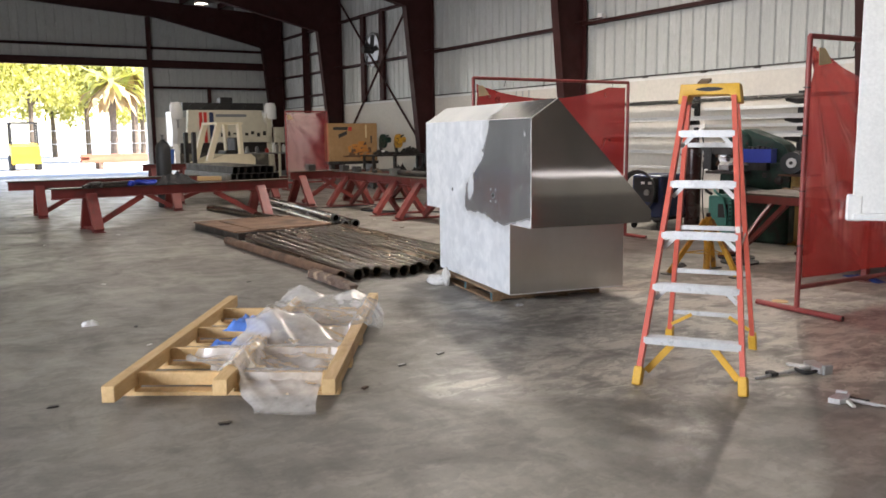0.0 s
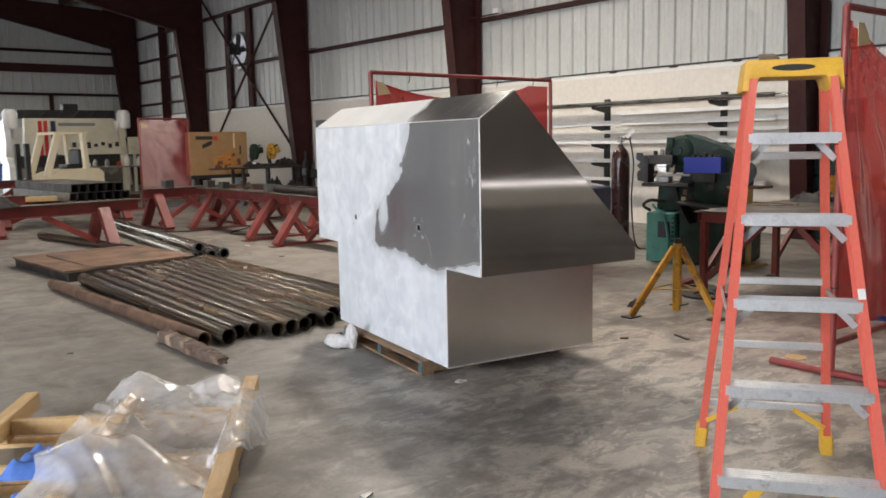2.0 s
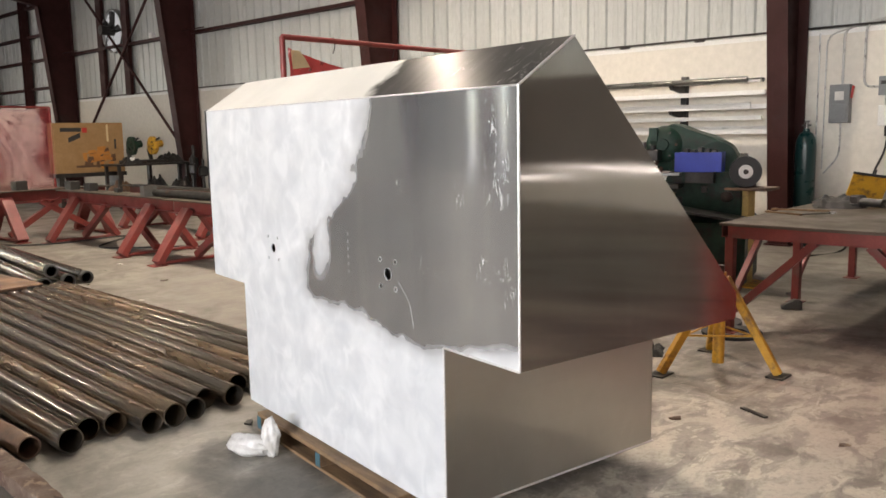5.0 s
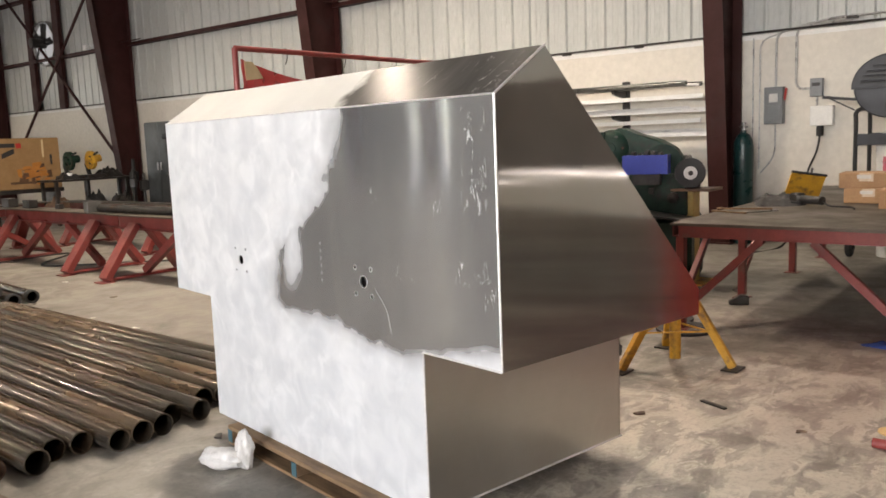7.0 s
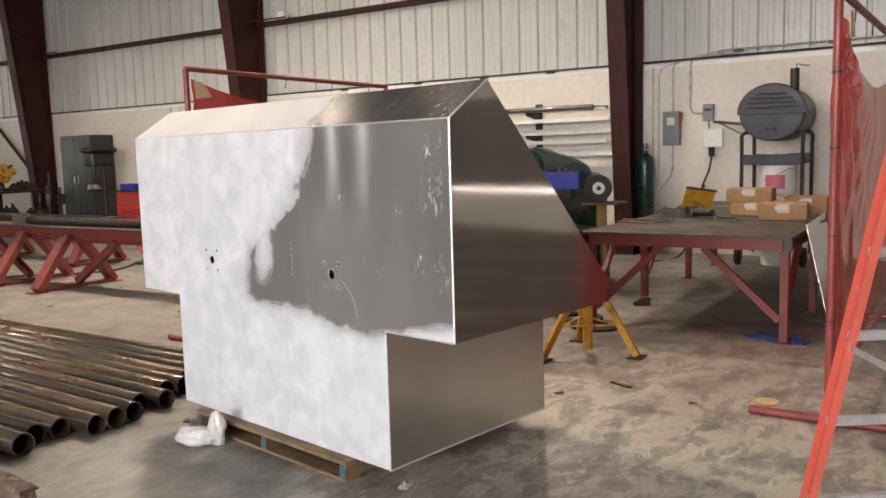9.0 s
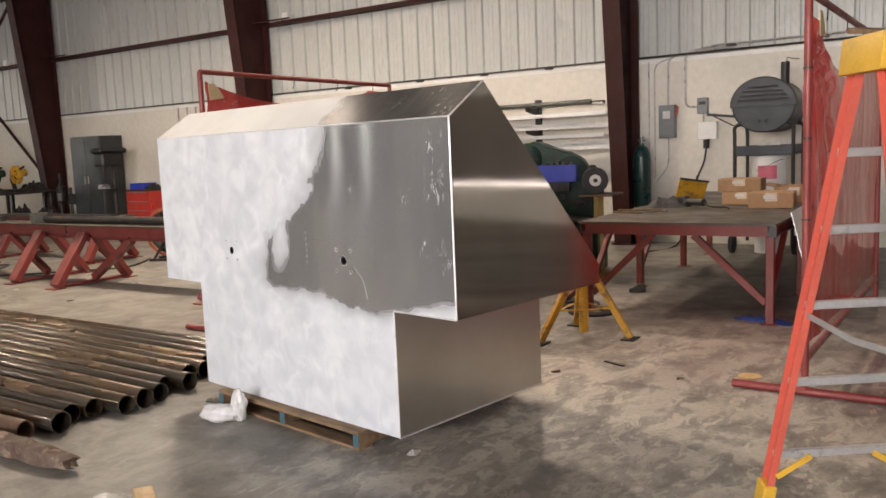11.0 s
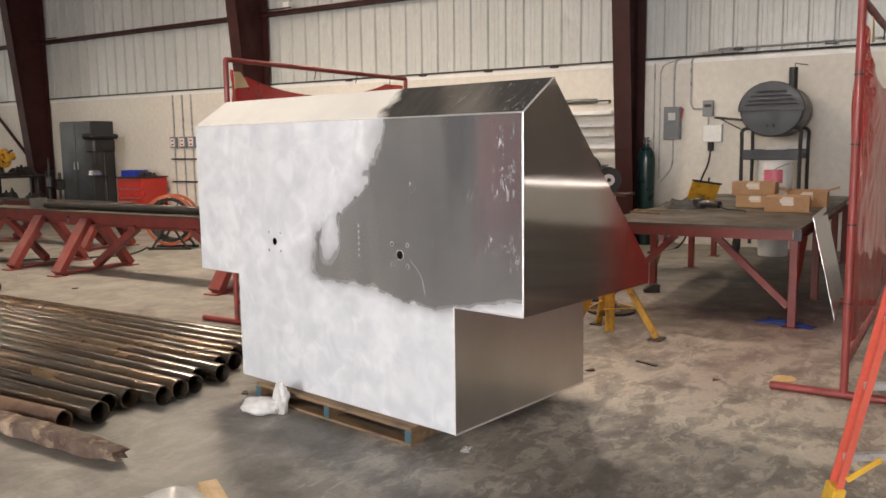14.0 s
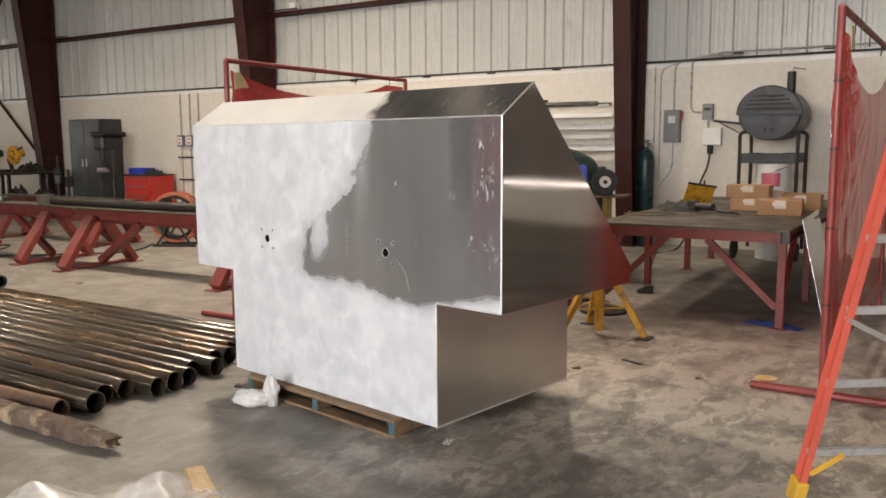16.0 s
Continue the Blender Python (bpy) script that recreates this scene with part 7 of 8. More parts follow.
tube(bm, (0, -1.9, 0.047), (0, 1.75, 0.047), 0.047, 0.006, 20)
on_trestle("steel_pipe", bm, DARK_STEEL, "dark steel pipe lying along the trestle", "pipe", pose(6.90, 11.25, 0.708))
bk = thing("steel_bracket", "grey steel bracket at the end of a pipe", "bracket", pose(6.86, 13.10, 0.706) @ Matrix.Scale(0.85, 4))
bm = B()
bx(bm, -0.10, 0.10, -0.06, -0.05, 0, 0.15)
bx(bm, -0.10, 0.10, 0.05, 0.06, 0, 0.15)
bx(bm, -0.10, -0.09, -0.05, 0.05, 0, 0.15)
part("channel_body", bm, GREY_STEEL, bk, "", None)
for x, y, s, mat in ((6.95, 14.9, 0.09, DARK_STEEL), (6.46, 16.13, 0.11, DARK_STEEL), (6.95, 15.50, 0.10, DARK_STEEL), (7.0, 14.2, 0.05, DARK_STEEL)):
    bm = B()
    bx(bm, -s * 0.7, s * 0.7, -s, s, 0, s * 1.2, 0.006)
    on_trestle("steel_block", bm, mat, "dark steel block lying on the trestle", "steel block", pose(x, y, 0.707), "blocks on the trestles")
bm = B()
bx(bm, -0.08, 0.08, -1.4, 1.4, 0, 0.012)
on_trestle("steel_plate", bm, DARK_STEEL, "long dark steel strip along the trestle", "steel plate", pose(8.3, 15.0, 0.667))
for k, (x, y, l, a, mat) in enumerate(((2.2, 13.45, 0.5, 20, DARK_STEEL), (2.7, 13.7, 0.35, -30, BLUE), (1.9, 13.5, 0.4, 60, DARK_STEEL), (3.0, 13.75, 0.3, 10, BLACK), (2.45, 13.55, 0.22, 80, BLUE))):
    bm = B()
    bx(bm, -l / 2, l / 2, -0.05, 0.05, 0, 0.08, 0.02)
    rod(bm, (-l / 2, 0, 0.05), (-l * 0.8, 0.04, 0.03), 0.02, 8)
    on_trestle("power_tool", bm, mat, "dark power tool lying on the trestle bench", "power tool", pose(x, y, 0.678, 0, 0, a), "tools on the bench")

# square tube stack
for r_ in range(2):
    for k in range(7 if r_ == 0 else 6):
        bm = B()
        w = 0.14
        for b in ((-w / 2, w / 2, -1.5, 1.5, 0, 0.005), (-w / 2, w / 2, -1.5, 1.5, 0.145, 0.15), (-w / 2, -w / 2 + 0.005, -1.5, 1.5, 0.005, 0.145), (w / 2 - 0.005, w / 2, -1.5, 1.5, 0.005, 0.145)):
            bx(bm, *b)
        on_trestle("square_tube", bm, DARK_STEEL if k > 0 or r_ > 0 else GREY_STEEL, "square steel tube in a stack on trestles", "steel tube", pose(4.95 + 0.15 * k + 0.04 * r_, 18.3, 0.508 + 0.151 * r_, 0, 0, 4), "stacked square tubes")
bm = B()
bx(bm, -0.9, 0.0, -0.07, 0.07, 0, 0.09, 0.004)
on_trestle("timber", bm, PINE, "pale timber baulk beside the tube stack", "timber", pose(5.0, 17.4, 0.508, 0, 0, -20))

# cylinder and drum behind the bench
gas_cylinder(pose(3.80, 17.45, 0), 1.40, 0.15, BLACK, "dark blackened gas cylinder standing behind the bench")
trestle(pose(4.9, 22.0, 0, 0, 0, -88), 1.3, 0.30, 0.74, 0.25, "short red steel trestle with a blue bucket on it")
drum = thing("plastic_bucket", "blue plastic bucket with a white funnel on a trestle", "bucket", pose(4.9, 22.0, 0.745))
bm = B()
lathe(bm, [(0.0, 0), (0.14, 0), (0.165, 0.34), (0.175, 0.34), (0.175, 0.37), (0.16, 0.37), (0.13, 0.01), (0.0, 0.01)], 24)
part("bucket_body", bm, BLUE_CLOTH, drum)
bm = B()
lathe(bm, [(0.03, 0.28), (0.12, 0.46), (0.125, 0.46), (0.035, 0.28)], 18, pose(0.02, 0, 0, 8, 0, 0))
part("funnel", bm, WHITE, drum, "white plastic funnel")
crumple("rag_heap", pose(3.15, 13.75, 0.676, 0, 0, 12), 0.75, 0.40, 0.17, DARK_CLOTH, "dark heap of rags and cables on the trestle bench", "rags", 21, 1.2)
crumple("black_rag", pose(3.0, 13.62, 0.676, 0, 0, -20), 0.42, 0.22, 0.07, BLACK, "black crumpled rag on the trestle bench", "rag", 22, 1.2)

# printed carton crate
crate2 = thing("machine_carton", "large brown printed machine carton on a dark stand", "carton", pose(9.52, 20.9, -0.09, 0, 0, -4))
bm = B()
bx(bm, -0.70, 0.70, -0.35, 0.35, 0.82, 1.84, 0.012)
cb = part("carton_body", bm, CHIPBOARD, crate2)
bm = B()
bx(bm, -0.72, 0.72, -0.37, 0.37, 0.74, 0.82, 0.004)
for x in (-0.6, 0.6):
    bx(bm, x - 0.05, x + 0.05, -0.35, 0.35, 0.09, 0.74)
part("stand", bm, DARK_STEEL, crate2)
for k, (x0, x1, z0, z1, mat) in enumerate(((-0.57, -0.16, 1.66, 1.74, BLACK), (-0.14, -0.04, 1.64, 1.74, RED_CABINET), (-0.42, -0.18, 1.44, 1.58, BLACK), (0.35, 0.39, 1.45, 1.8, PAPER_YELLOW), (0.5, 0.54, 1.3, 1.5, BLACK))):
    bm = B()
    prism(bm, [(x0, z0), (x1, z0 + (0.10 if k == 2 else 0)), (x1, z1 + (0.06 if k == 2 else 0)), (x0, z1 - (0.04 if k == 2 else 0))], "y", -0.353, -0.35)
    part("printed_mark", bm, mat, cb, "", None)
PRINT_ORANGE = surface("orange_print", (0.50, 0.20, 0.03), (0.38, 0.14, 0.025), 6.0, 0.7)
PRINT_BROWN = surface("brown_print", (0.12, 0.055, 0.025), (0.08, 0.04, 0.02), 6.0, 0.7)
random.seed(5)
for k in range(26):
    # a machine picture: ragged blocks, densest low in the middle
    x, z = 0.14 + random.gauss(0, 0.16), 1.14 + random.gauss(0, 0.09)
    x, z = min(0.5, max(-0.3, x)), min(1.42, max(0.99, z))
    w, h_ = random.uniform(0.03, 0.11), random.uniform(0.02, 0.08)
    sk = random.uniform(-0.03, 0.03)
    bm = B()
    prism(bm, [(x - w, z - h_), (x + w, z - h_ + sk), (x + w * 0.8, z + h_), (x - w * 0.7 + sk, z + h_ * 0.8)], "y", -0.3545 - 0.0004 * k, -0.35)
    part("printed_picture", bm, PRINT_BROWN if k % 3 == 0 else PRINT_ORANGE, cb, "", None)
bm = B()
bx(bm, -0.3, 0.55, -0.353, -0.35, 0.93, 0.975)
part("printed_mark", bm, PRINT_BROWN, cb, "", None)

# saws on a dark bench
sb = thing("saw_bench", "dark steel bench carrying two chop saws", "workbench", pose(10.5, 20.0, 0))
bm = B()
bx(bm, -0.9, 0.9, -0.35, 0.35, 0.86, 0.90, 0.004)
part("bench_top", bm, DARK_STEEL, sb)
for x in (-0.82, 0.82):
    for y in (-0.28, 0.28):
        bm = B()
        bx(bm, x - 0.03, x + 0.03, y - 0.03, y + 0.03, 0, 0.86)
        part("leg", bm, DARK_STEEL, sb)
bm = B()
bx(bm, -0.85, 0.85, -0.3, 0.3, 0.3, 0.33)
part("shelf", bm, DARK_STEEL, sb)
for x, mat, lab in ((-0.32, GREEN_MACHINE, "dark green chop saw on the bench"), (0.14, YELLOW_PAINT, "yellow chop saw on the bench")):
    s = thing("chop_saw", lab, "chop saw", pose(10.42 + x, 19.95, 0.9))
    bm = B()
    bx(bm, -0.2, 0.2, -0.22, 0.22, 0, 0.07, 0.01)
    part("saw_base", bm, DARK_STEEL, s)
    bm = B()
    lathe(bm, [(0.10, -0.035), (0.19, -0.035), (0.19, 0.035), (0.10, 0.035)], 26, pose(0, 0, 0.36, 0, 90, 0), True)
    part("blade_guard", bm, mat, s)
    bm = B()
    rod(bm, (-0.006, 0.0, 0.36), (0.006, 0.0, 0.36), 0.165, 24)
    part("cutting_disc", bm, DARK_STEEL, s)
    bm = B()
    bar(bm, (-0.03, -0.12, 0.30), (-0.03, 0.14, 0.44), 0.05, 0.05, 0.008)
    rod(bm, (-0.05, 0.02, 0.37), (0.06, 0.02, 0.37), 0.05, 14)
    part("arm_casting", bm, mat, s)
    bm = B()
    rod(bm, (0.03, 0.0, 0.38), (0.2, 0.0, 0.40), 0.075, 16)
    part("motor", bm, mat, s)
    bm = B()
    bar(bm, (0, 0.1, 0.06), (0, 0.2, 0.3), 0.05, 0.08)
    part("arm", bm, BLACK, s)
    bm = B()
    bar(bm, (0, -0.1, 0.46), (0, -0.3, 0.52), 0.04, 0.04, 0.01)
    part("saw_handle", bm, BLACK, s)

# clutter on and under the saw bench
for k, (x, y, z, sx, sy, h) in enumerate(((10.0, 19.85, 0.901, 0.36, 0.34, 0.20), (10.95, 20.0, 0.901, 0.5, 0.4, 0.26), (9.85, 20.05, 0.331, 0.5, 0.4, 0.3), (10.6, 19.95, 0.331, 0.7, 0.45, 0.36), (11.15, 19.9, 0.331, 0.4, 0.4, 0.28))):
    crumple("scrap_pile", pose(x, y, z, 0, 0, 20 * k), sx, sy, h, (BLACK, DARK_STEEL, RUST_PLATE)[k % 3], "dark heap of scrap steel on the saw bench", "scrap heap", 30 + k, 0.8)
for k, (x, y, h, tilt) in enumerate(((11.2, 19.45, 1.25, 7), (11.32, 19.3, 0.95, -5), (11.05, 19.25, 1.05, 12))):
    bm = B()
    rod(bm, (0, 0, 0), (0, 0, h), 0.03, 10)
    bx(bm, -0.12, 0.12, -0.09, 0.09, 0.0, 0.05, 0.01)
    bx(bm, -0.09, 0.09, -0.07, 0.07, h * 0.62, h * 0.62 + 0.22, 0.03)
    tagged(part("tool_stand", bm, BLACK, None, "", 35, pose(x, y, 0, 0, 0, tilt * 4)), "black upright tool stand at the saw bench", "tool stand", "tool stands")

# small items near the front trestle: worn bench with vise
cup = B()
lathe(cup, [(0.0, 0.0), (0.045, 0.0), (0.065, 0.13), (0.06, 0.13), (0.041, 0.006), (0.0, 0.006)], 18)
tagged(part("paper_cup", cup, WHITE, None, "", 40, pose(10.0, 19.78, 0.9)), "white paper cup standing on the saw bench", "cup")
vb = thing("vise_bench", "dark steel bench with clutter at the column", "workbench", pose(11.3, 21.6, 0))
bm = B()
bx(bm, -0.5, 0.5, -1.0, 1.0, 0.84, 0.88, 0.004)
part("bench_top", bm, DARK_STEEL, vb)
for x in (-0.45, 0.45):
    for y in (-0.9, 0.9):
        bm = B()
        bx(bm, x - 0.03, x + 0.03, y - 0.03, y + 0.03, 0, 0.84)
        part("leg", bm, DARK_STEEL, vb)

# ---- cabinet, drill press, tool chest at the east wall ----
cab = thing("steel_cabinet", "tall dark grey two-door steel cabinet against the wall", "cabinet", pose(11.95, 19.2, 0))
bm = B()
bx(bm, -0.26, 0.28, -0.51, 0.51, 0.05, 2.0, 0.006)
part("body", bm, CABINET_GREY, cab)
for s in (-1, 1):
    bm = B()
    bx(bm, -0.282, -0.262, min(s * 0.006, s * 0.50), max(s * 0.006, s * 0.50), 0.08, 1.98, 0.004)
    d = part("door", bm, CABINET_GREY, cab)
    bm = B()
    bx(bm, -0.31, -0.282, s * 0.06 - 0.012, s * 0.06 + 0.012, 1.0, 1.16, 0.004)
    part("handle", bm, GREY_STEEL, d)
bm = B()
bx(bm, -0.25, 0.27, -0.49, 0.49, 0, 0.05)
part("plinth", bm, BLACK, cab)
dp = thing("drill_press", "black floor-standing drill press beside the cabinet", "drill press", pose(11.35, 18.0, 0))
bm = B()
bx(bm, -0.25, 0.25, -0.2, 0.2, 0, 0.05, 0.01)
part("base", bm, BLACK, dp)
bm = B()
rod(bm, (0.12, 0, 0.05), (0.12, 0, 1.62), 0.045, 16)
part("column", bm, DARK_STEEL, dp)
bm = B()
bx(bm, -0.22, 0.28, -0.15, 0.15, 1.36, 1.62, 0.03)
part("head", bm, BLACK, dp)
bm = B()
bx(bm, -0.28, 0.36, -0.18, 0.18, 1.62, 1.72, 0.04)
part("belt_cover", bm, BLACK, dp)
bm = B()
bx(bm, -0.24, 0.08, -0.16, 0.16, 0.88, 0.91, 0.006)
part("work_table", bm, DARK_STEEL, dp)
bm = B()
rod(bm, (-0.1, 0, 1.14), (-0.1, 0, 1.38), 0.03, 12)
part("quill", bm, DARK_STEEL, dp)
for a in (0, 120, 240):
    bm = B()
    ca, sa = math.cos(radians(a)), math.sin(radians(a))
    rod(bm, (-0.05, -0.18, 1.44), (-0.05 + 0.18 * ca, -0.2, 1.44 + 0.18 * sa), 0.009, 6)
    part("feed_handle", bm, BLACK, dp)
vz = thing("bench_vise", "small steel drill vise on the drill table", "vise", pose(11.22, 18.0, 0.91))
bm = B()
bx(bm, -0.1, 0.1, -0.06, 0.06, 0, 0.03)
bx(bm, -0.09, -0.06, -0.06, 0.06, 0.03, 0.09)
bx(bm, 0.03, 0.06, -0.06, 0.06, 0.03, 0.09)
part("vise_body", bm, ALU, vz)
bm = B()
rod(bm, (0, -0.06, 0.05), (0, -0.2, 0.05), 0.01, 8)
part("screw_handle", bm, ALU, vz)
chest = thing("tool_chest", "red steel tool chest with a blue tray on top", "tool chest", pose(11.8, 17.33, 0) @ Matrix.Diagonal((1, 0.76, 1, 1)))
bm = B()
bx(bm, -0.30, 0.30, -0.50, 0.50, 0.08, 0.84, 0.01)
part("body", bm, RED_CABINET, chest)
for k in range(4):
    bm = B()
    bx(bm, -0.315, -0.30, -0.47, 0.47, 0.12 + 0.18 * k, 0.28 + 0.18 * k, 0.004)
    d = part("drawer", bm, RED_CABINET, chest)
    bm = B()
    bx(bm, -0.335, -0.315, -0.4, 0.4, 0.26 + 0.18 * k, 0.275 + 0.18 * k)
    part("handle", bm, GREY_STEEL, d)
bm = B()
bx(bm, -0.32, 0.32, -0.52, 0.52, 0.84, 0.87, 0.006)
part("top", bm, BLACK_RUBBER, chest)
for x in (-0.22, 0.22):
    for y in (-0.42, 0.42):
        bm = B()
        rod(bm, (x, y - 0.02, 0.04), (x, y + 0.02, 0.04), 0.04, 12)
        bx(bm, x - 0.02, x + 0.02, y - 0.02, y + 0.02, 0.04, 0.09)
        part("caster", bm, BLACK, chest)
tray = B()
for b in ((-0.15, 0.15, -0.22, 0.22, 0, 0.01), (-0.15, -0.14, -0.22, 0.22, 0.01, 0.12), (0.14, 0.15, -0.22, 0.22, 0.01, 0.12), (-0.14, 0.14, -0.22, -0.21, 0.01, 0.12), (-0.14, 0.14, 0.21, 0.22, 0.01, 0.12)):
    bx(tray, *b)
tagged(part("blue_tray", tray, BLUE, None, "", None, pose(11.75, 17.48, 0.871)), "blue plastic tray on the tool chest", "tray")
crumple("tool_bag", pose(11.75, 17.12, 0.871), 0.34, 0.26, 0.14, BLACK, "slumped black tool bag on the red tool chest", "tool bag", 12)

# hose reel
reel = thing("hose_reel", "orange-rimmed reel of black hose on a floor stand", "hose reel", pose(8.75, 12.93, 0, 0, 0, 28) @ Matrix.Scale(0.9, 4))
for x in (-0.12, 0.12):
    bm = B()
    lathe(bm, [(0.36, -0.015), (0.40, -0.015), (0.40, 0.015), (0.36, 0.015)], 36, pose(x, 0, 0.46, 0, 90, 0), True)
    part("rim", bm, ORANGE, reel, "orange painted steel rim")
    for k in range(6):
        a = math.pi * k / 3
        bm = B()
        bar(bm, (x, 0, 0.46), (x, 0.37 * math.cos(a), 0.46 + 0.37 * math.sin(a)), 0.01, 0.02)
        part("spoke", bm, DARK_STEEL, reel)
for k in range(5):
    bm = B()
    lathe(bm, [(0.30, -0.022), (0.345, -0.022), (0.345, 0.022), (0.30, 0.022)], 30, pose(-0.09 + 0.045 * k, 0, 0.46, 0, 90, 0), True)
    part("hose_wrap", bm, BLACK_RUBBER, reel)
for x in (-0.17, 0.17):
    bm = B()
    bar(bm, (x, -0.28, 0.02), (x, 0, 0.46), 0.03, 0.03)
    bar(bm, (x, 0.28, 0.02), (x, 0, 0.46), 0.03, 0.03)
    bar(bm, (x, -0.34, 0.02), (x, 0.34, 0.02), 0.04, 0.04)
    part("stand_frame", bm, DARK_STEEL, reel)
hl = B()
sweep(hl, smooth_line([(8.6, 13.3, 0.015), (7.9, 12.9, 0.012), (7.3, 13.4, 0.012), (6.7, 14.2, 0.012), (7.5, 15.1, 0.012), (6.2, 15.2, 0.012), (5.4, 17.0, 0.012)], 8), 0.012, 6)
tagged(part("air_hose", hl, BLACK_RUBBER), "thin black air hose snaking across the floor", "hose")

# ---- press brake and forklift at the far end ----
GRIMY = surface("grimy_dark_paint", (0.10, 0.092, 0.075), (0.05, 0.046, 0.04), 2.0, 0.6, 0, 30, 0.001, (0.22, 0.2, 0.15), 1.5, (0.56, 0.7))
pb = thing("press_brake", "large cream press brake with red and blue stripes", "press brake", pose(0, 29.6, 0))
bm = B()
prism(bm, [(7.22, 1.22), (7.30, 2.36), (9.90, 2.36), (10.20, 1.22)], "y", -0.25, 0.0)
ram = part("ram", bm, CREAM, pb, "cream painted ram")
for x, mat in ((7.66, RED_CABINET), (7.82, RED_CABINET), (8.02, NAVY)):
    bm = B()
    bx(bm, x, x + 0.11 if mat is RED_CABINET else x + 0.15, -0.254, -0.25, 1.22, 2.28)
    part("stripe", bm, mat, ram, "", None)
bm = B()
bx(bm, 8.25, 9.35, -0.254, -0.25, 2.12, 2.22)
part("name_bar", bm, GREY_PAINT, ram, "", None)
for x0 in (6.72, 10.10):
    bm = B()
    prism(bm, [(-0.5, 0), (0.6, 0), (0.6, 2.3), (-0.2, 2.3), (-0.35, 1.6), (-0.2, 1.2), (-0.5, 0.9)], "x", x0, x0 + 0.16)
    part("side_frame", bm, WHITE if x0 < 8 else CREAM, pb)
    bm = B()
    lathe(bm, [(0.0, 2.05), (0.19, 2.05), (0.21, 2.1), (0.21, 2.5), (0.15, 2.62), (0.0, 2.64)], 22, pose(x0 + 0.20, -0.12, 0))
    part("hydraulic_cylinder", bm, WHITE, pb)
    bm = B()
    rod(bm, (x0 + 0.2, -0.12, 1.75), (x0 + 0.2, -0.12, 2.05), 0.07, 14)
    part("piston_rod", bm, ALU, pb)
bm = B()
bx(bm, 6.9, 10.15, -0.3, 0.1, 0.0, 0.85, 0.01)
part("bed", bm, GRIMY, pb, "grimy dark bed")
bm = B()
bx(bm, 7.0, 10.1, -0.18, -0.06, 0.85, 1.22)
part("tooling", bm, DARK_STEEL, pb, "dark steel dies")
bm = B()
bx(bm, 7.15, 10.05, -0.1, 0.5, 2.36, 2.62, 0.02)
bx(bm, 8.5, 8.95, 0.0, 0.4, 2.62, 2.82, 0.02)
for k in range(6):
    rod(bm, (7.3 + 0.48 * k, -0.12, 2.40), (7.5 + 0.48 * k, -0.12, 2.58), 0.03, 8)
part("top_deck", bm, BLACK, pb, "dark hydraulic deck with hoses")
bm = B()
bx(bm, 10.25, 10.6, -0.7, -0.5, 1.2, 1.75, 0.01)
bx(bm, 10.38, 10.46, -0.64, -0.56, 0, 1.2)
part("control_pendant", bm, CREAM, pb)
bm = B()
for k in range(8):
    bx(bm, 8.4 + 0.22 * k, 8.52 + 0.22 * k, -0.262, -0.25, 1.42 + 0.04 * (k % 3), 1.56 + 0.05 * (k % 2), 0.003)
part("back_gauge", bm, DARK_STEEL, pb)
wt = thing("machine_table", "grey steel table in front of the press brake", "table", pose(8.6, 25.2, 0))
bm = B()
bx(bm, -0.9, 0.9, -0.4, 0.4, 0.88, 0.92)
part("table_top", bm, GREY_STEEL, wt)
for x in (-0.8, 0.8):
    for y in (-0.32, 0.32):
        bm = B()
        bx(bm, x - 0.03, x + 0.03, y - 0.03, y + 0.03, 0, 0.88)
        part("leg", bm, DARK_STEEL, wt)
random.seed(21)
for k in range(7):
    bm = B()
    h = random.uniform(0.08, 0.32)
    lathe(bm, [(0.0, 0), (0.06, 0), (0.06, h * 0.7), (0.03, h * 0.85), (0.03, h), (0.0, h)], 12)
    tagged(part("shop_can", bm, random.choice([RED_CABINET, GREY_STEEL, BLACK, WHITE]), None, "", 35, pose(7.85 + 0.24 * k, 25.2 + random.uniform(-0.25, 0.25), 0.921)), "small can standing on the machine table", "can", "cans on the table")

FORK_CREAM = surface("forklift_cream", (0.78, 0.70, 0.50), (0.70, 0.62, 0.43), 3.0, 0.4)
fk = thing("forklift", "small cream forklift with an open overhead guard", "forklift", pose(6.5, 22.6, 0, 0, 0, 10))
bm = B()
prism(bm, [(-0.75, 0.25), (-0.75, 0.75), (-0.15, 0.95), (0.62, 0.95), (0.75, 0.85), (0.75, 0.25)], "y", -0.45, 0.45)
part("body", bm, FORK_CREAM, fk)
for x0, z0, x1, z1 in ((-0.60, 0.8, -0.28, 1.78), (0.34, 0.95, 0.30, 1.78)):
    for y in (-0.42, 0.42):
        bm = B()
        bar(bm, (x0, y, z0), (x1, y, z1), 0.10, 0.14)
        part("guard_post", bm, FORK_CREAM, fk)
bm = B()
for y in (-0.42, -0.2, 0, 0.2, 0.42):
    bar(bm, (-0.34, y, 1.78), (0.38, y, 1.78), 0.05, 0.05)
for x in (-0.34, 0.38):
    bar(bm, (x, -0.45, 1.78), (x, 0.45, 1.78), 0.06, 0.06)
part("overhead_guard", bm, FORK_CREAM, fk)
bm = B()
bx(bm, -0.02, 0.34, -0.24, 0.24, 0.95, 1.05, 0.02)
bx(bm, 0.26, 0.34, -0.24, 0.24, 1.05, 1.4, 0.02)
part("seat", bm, BLACK, fk)
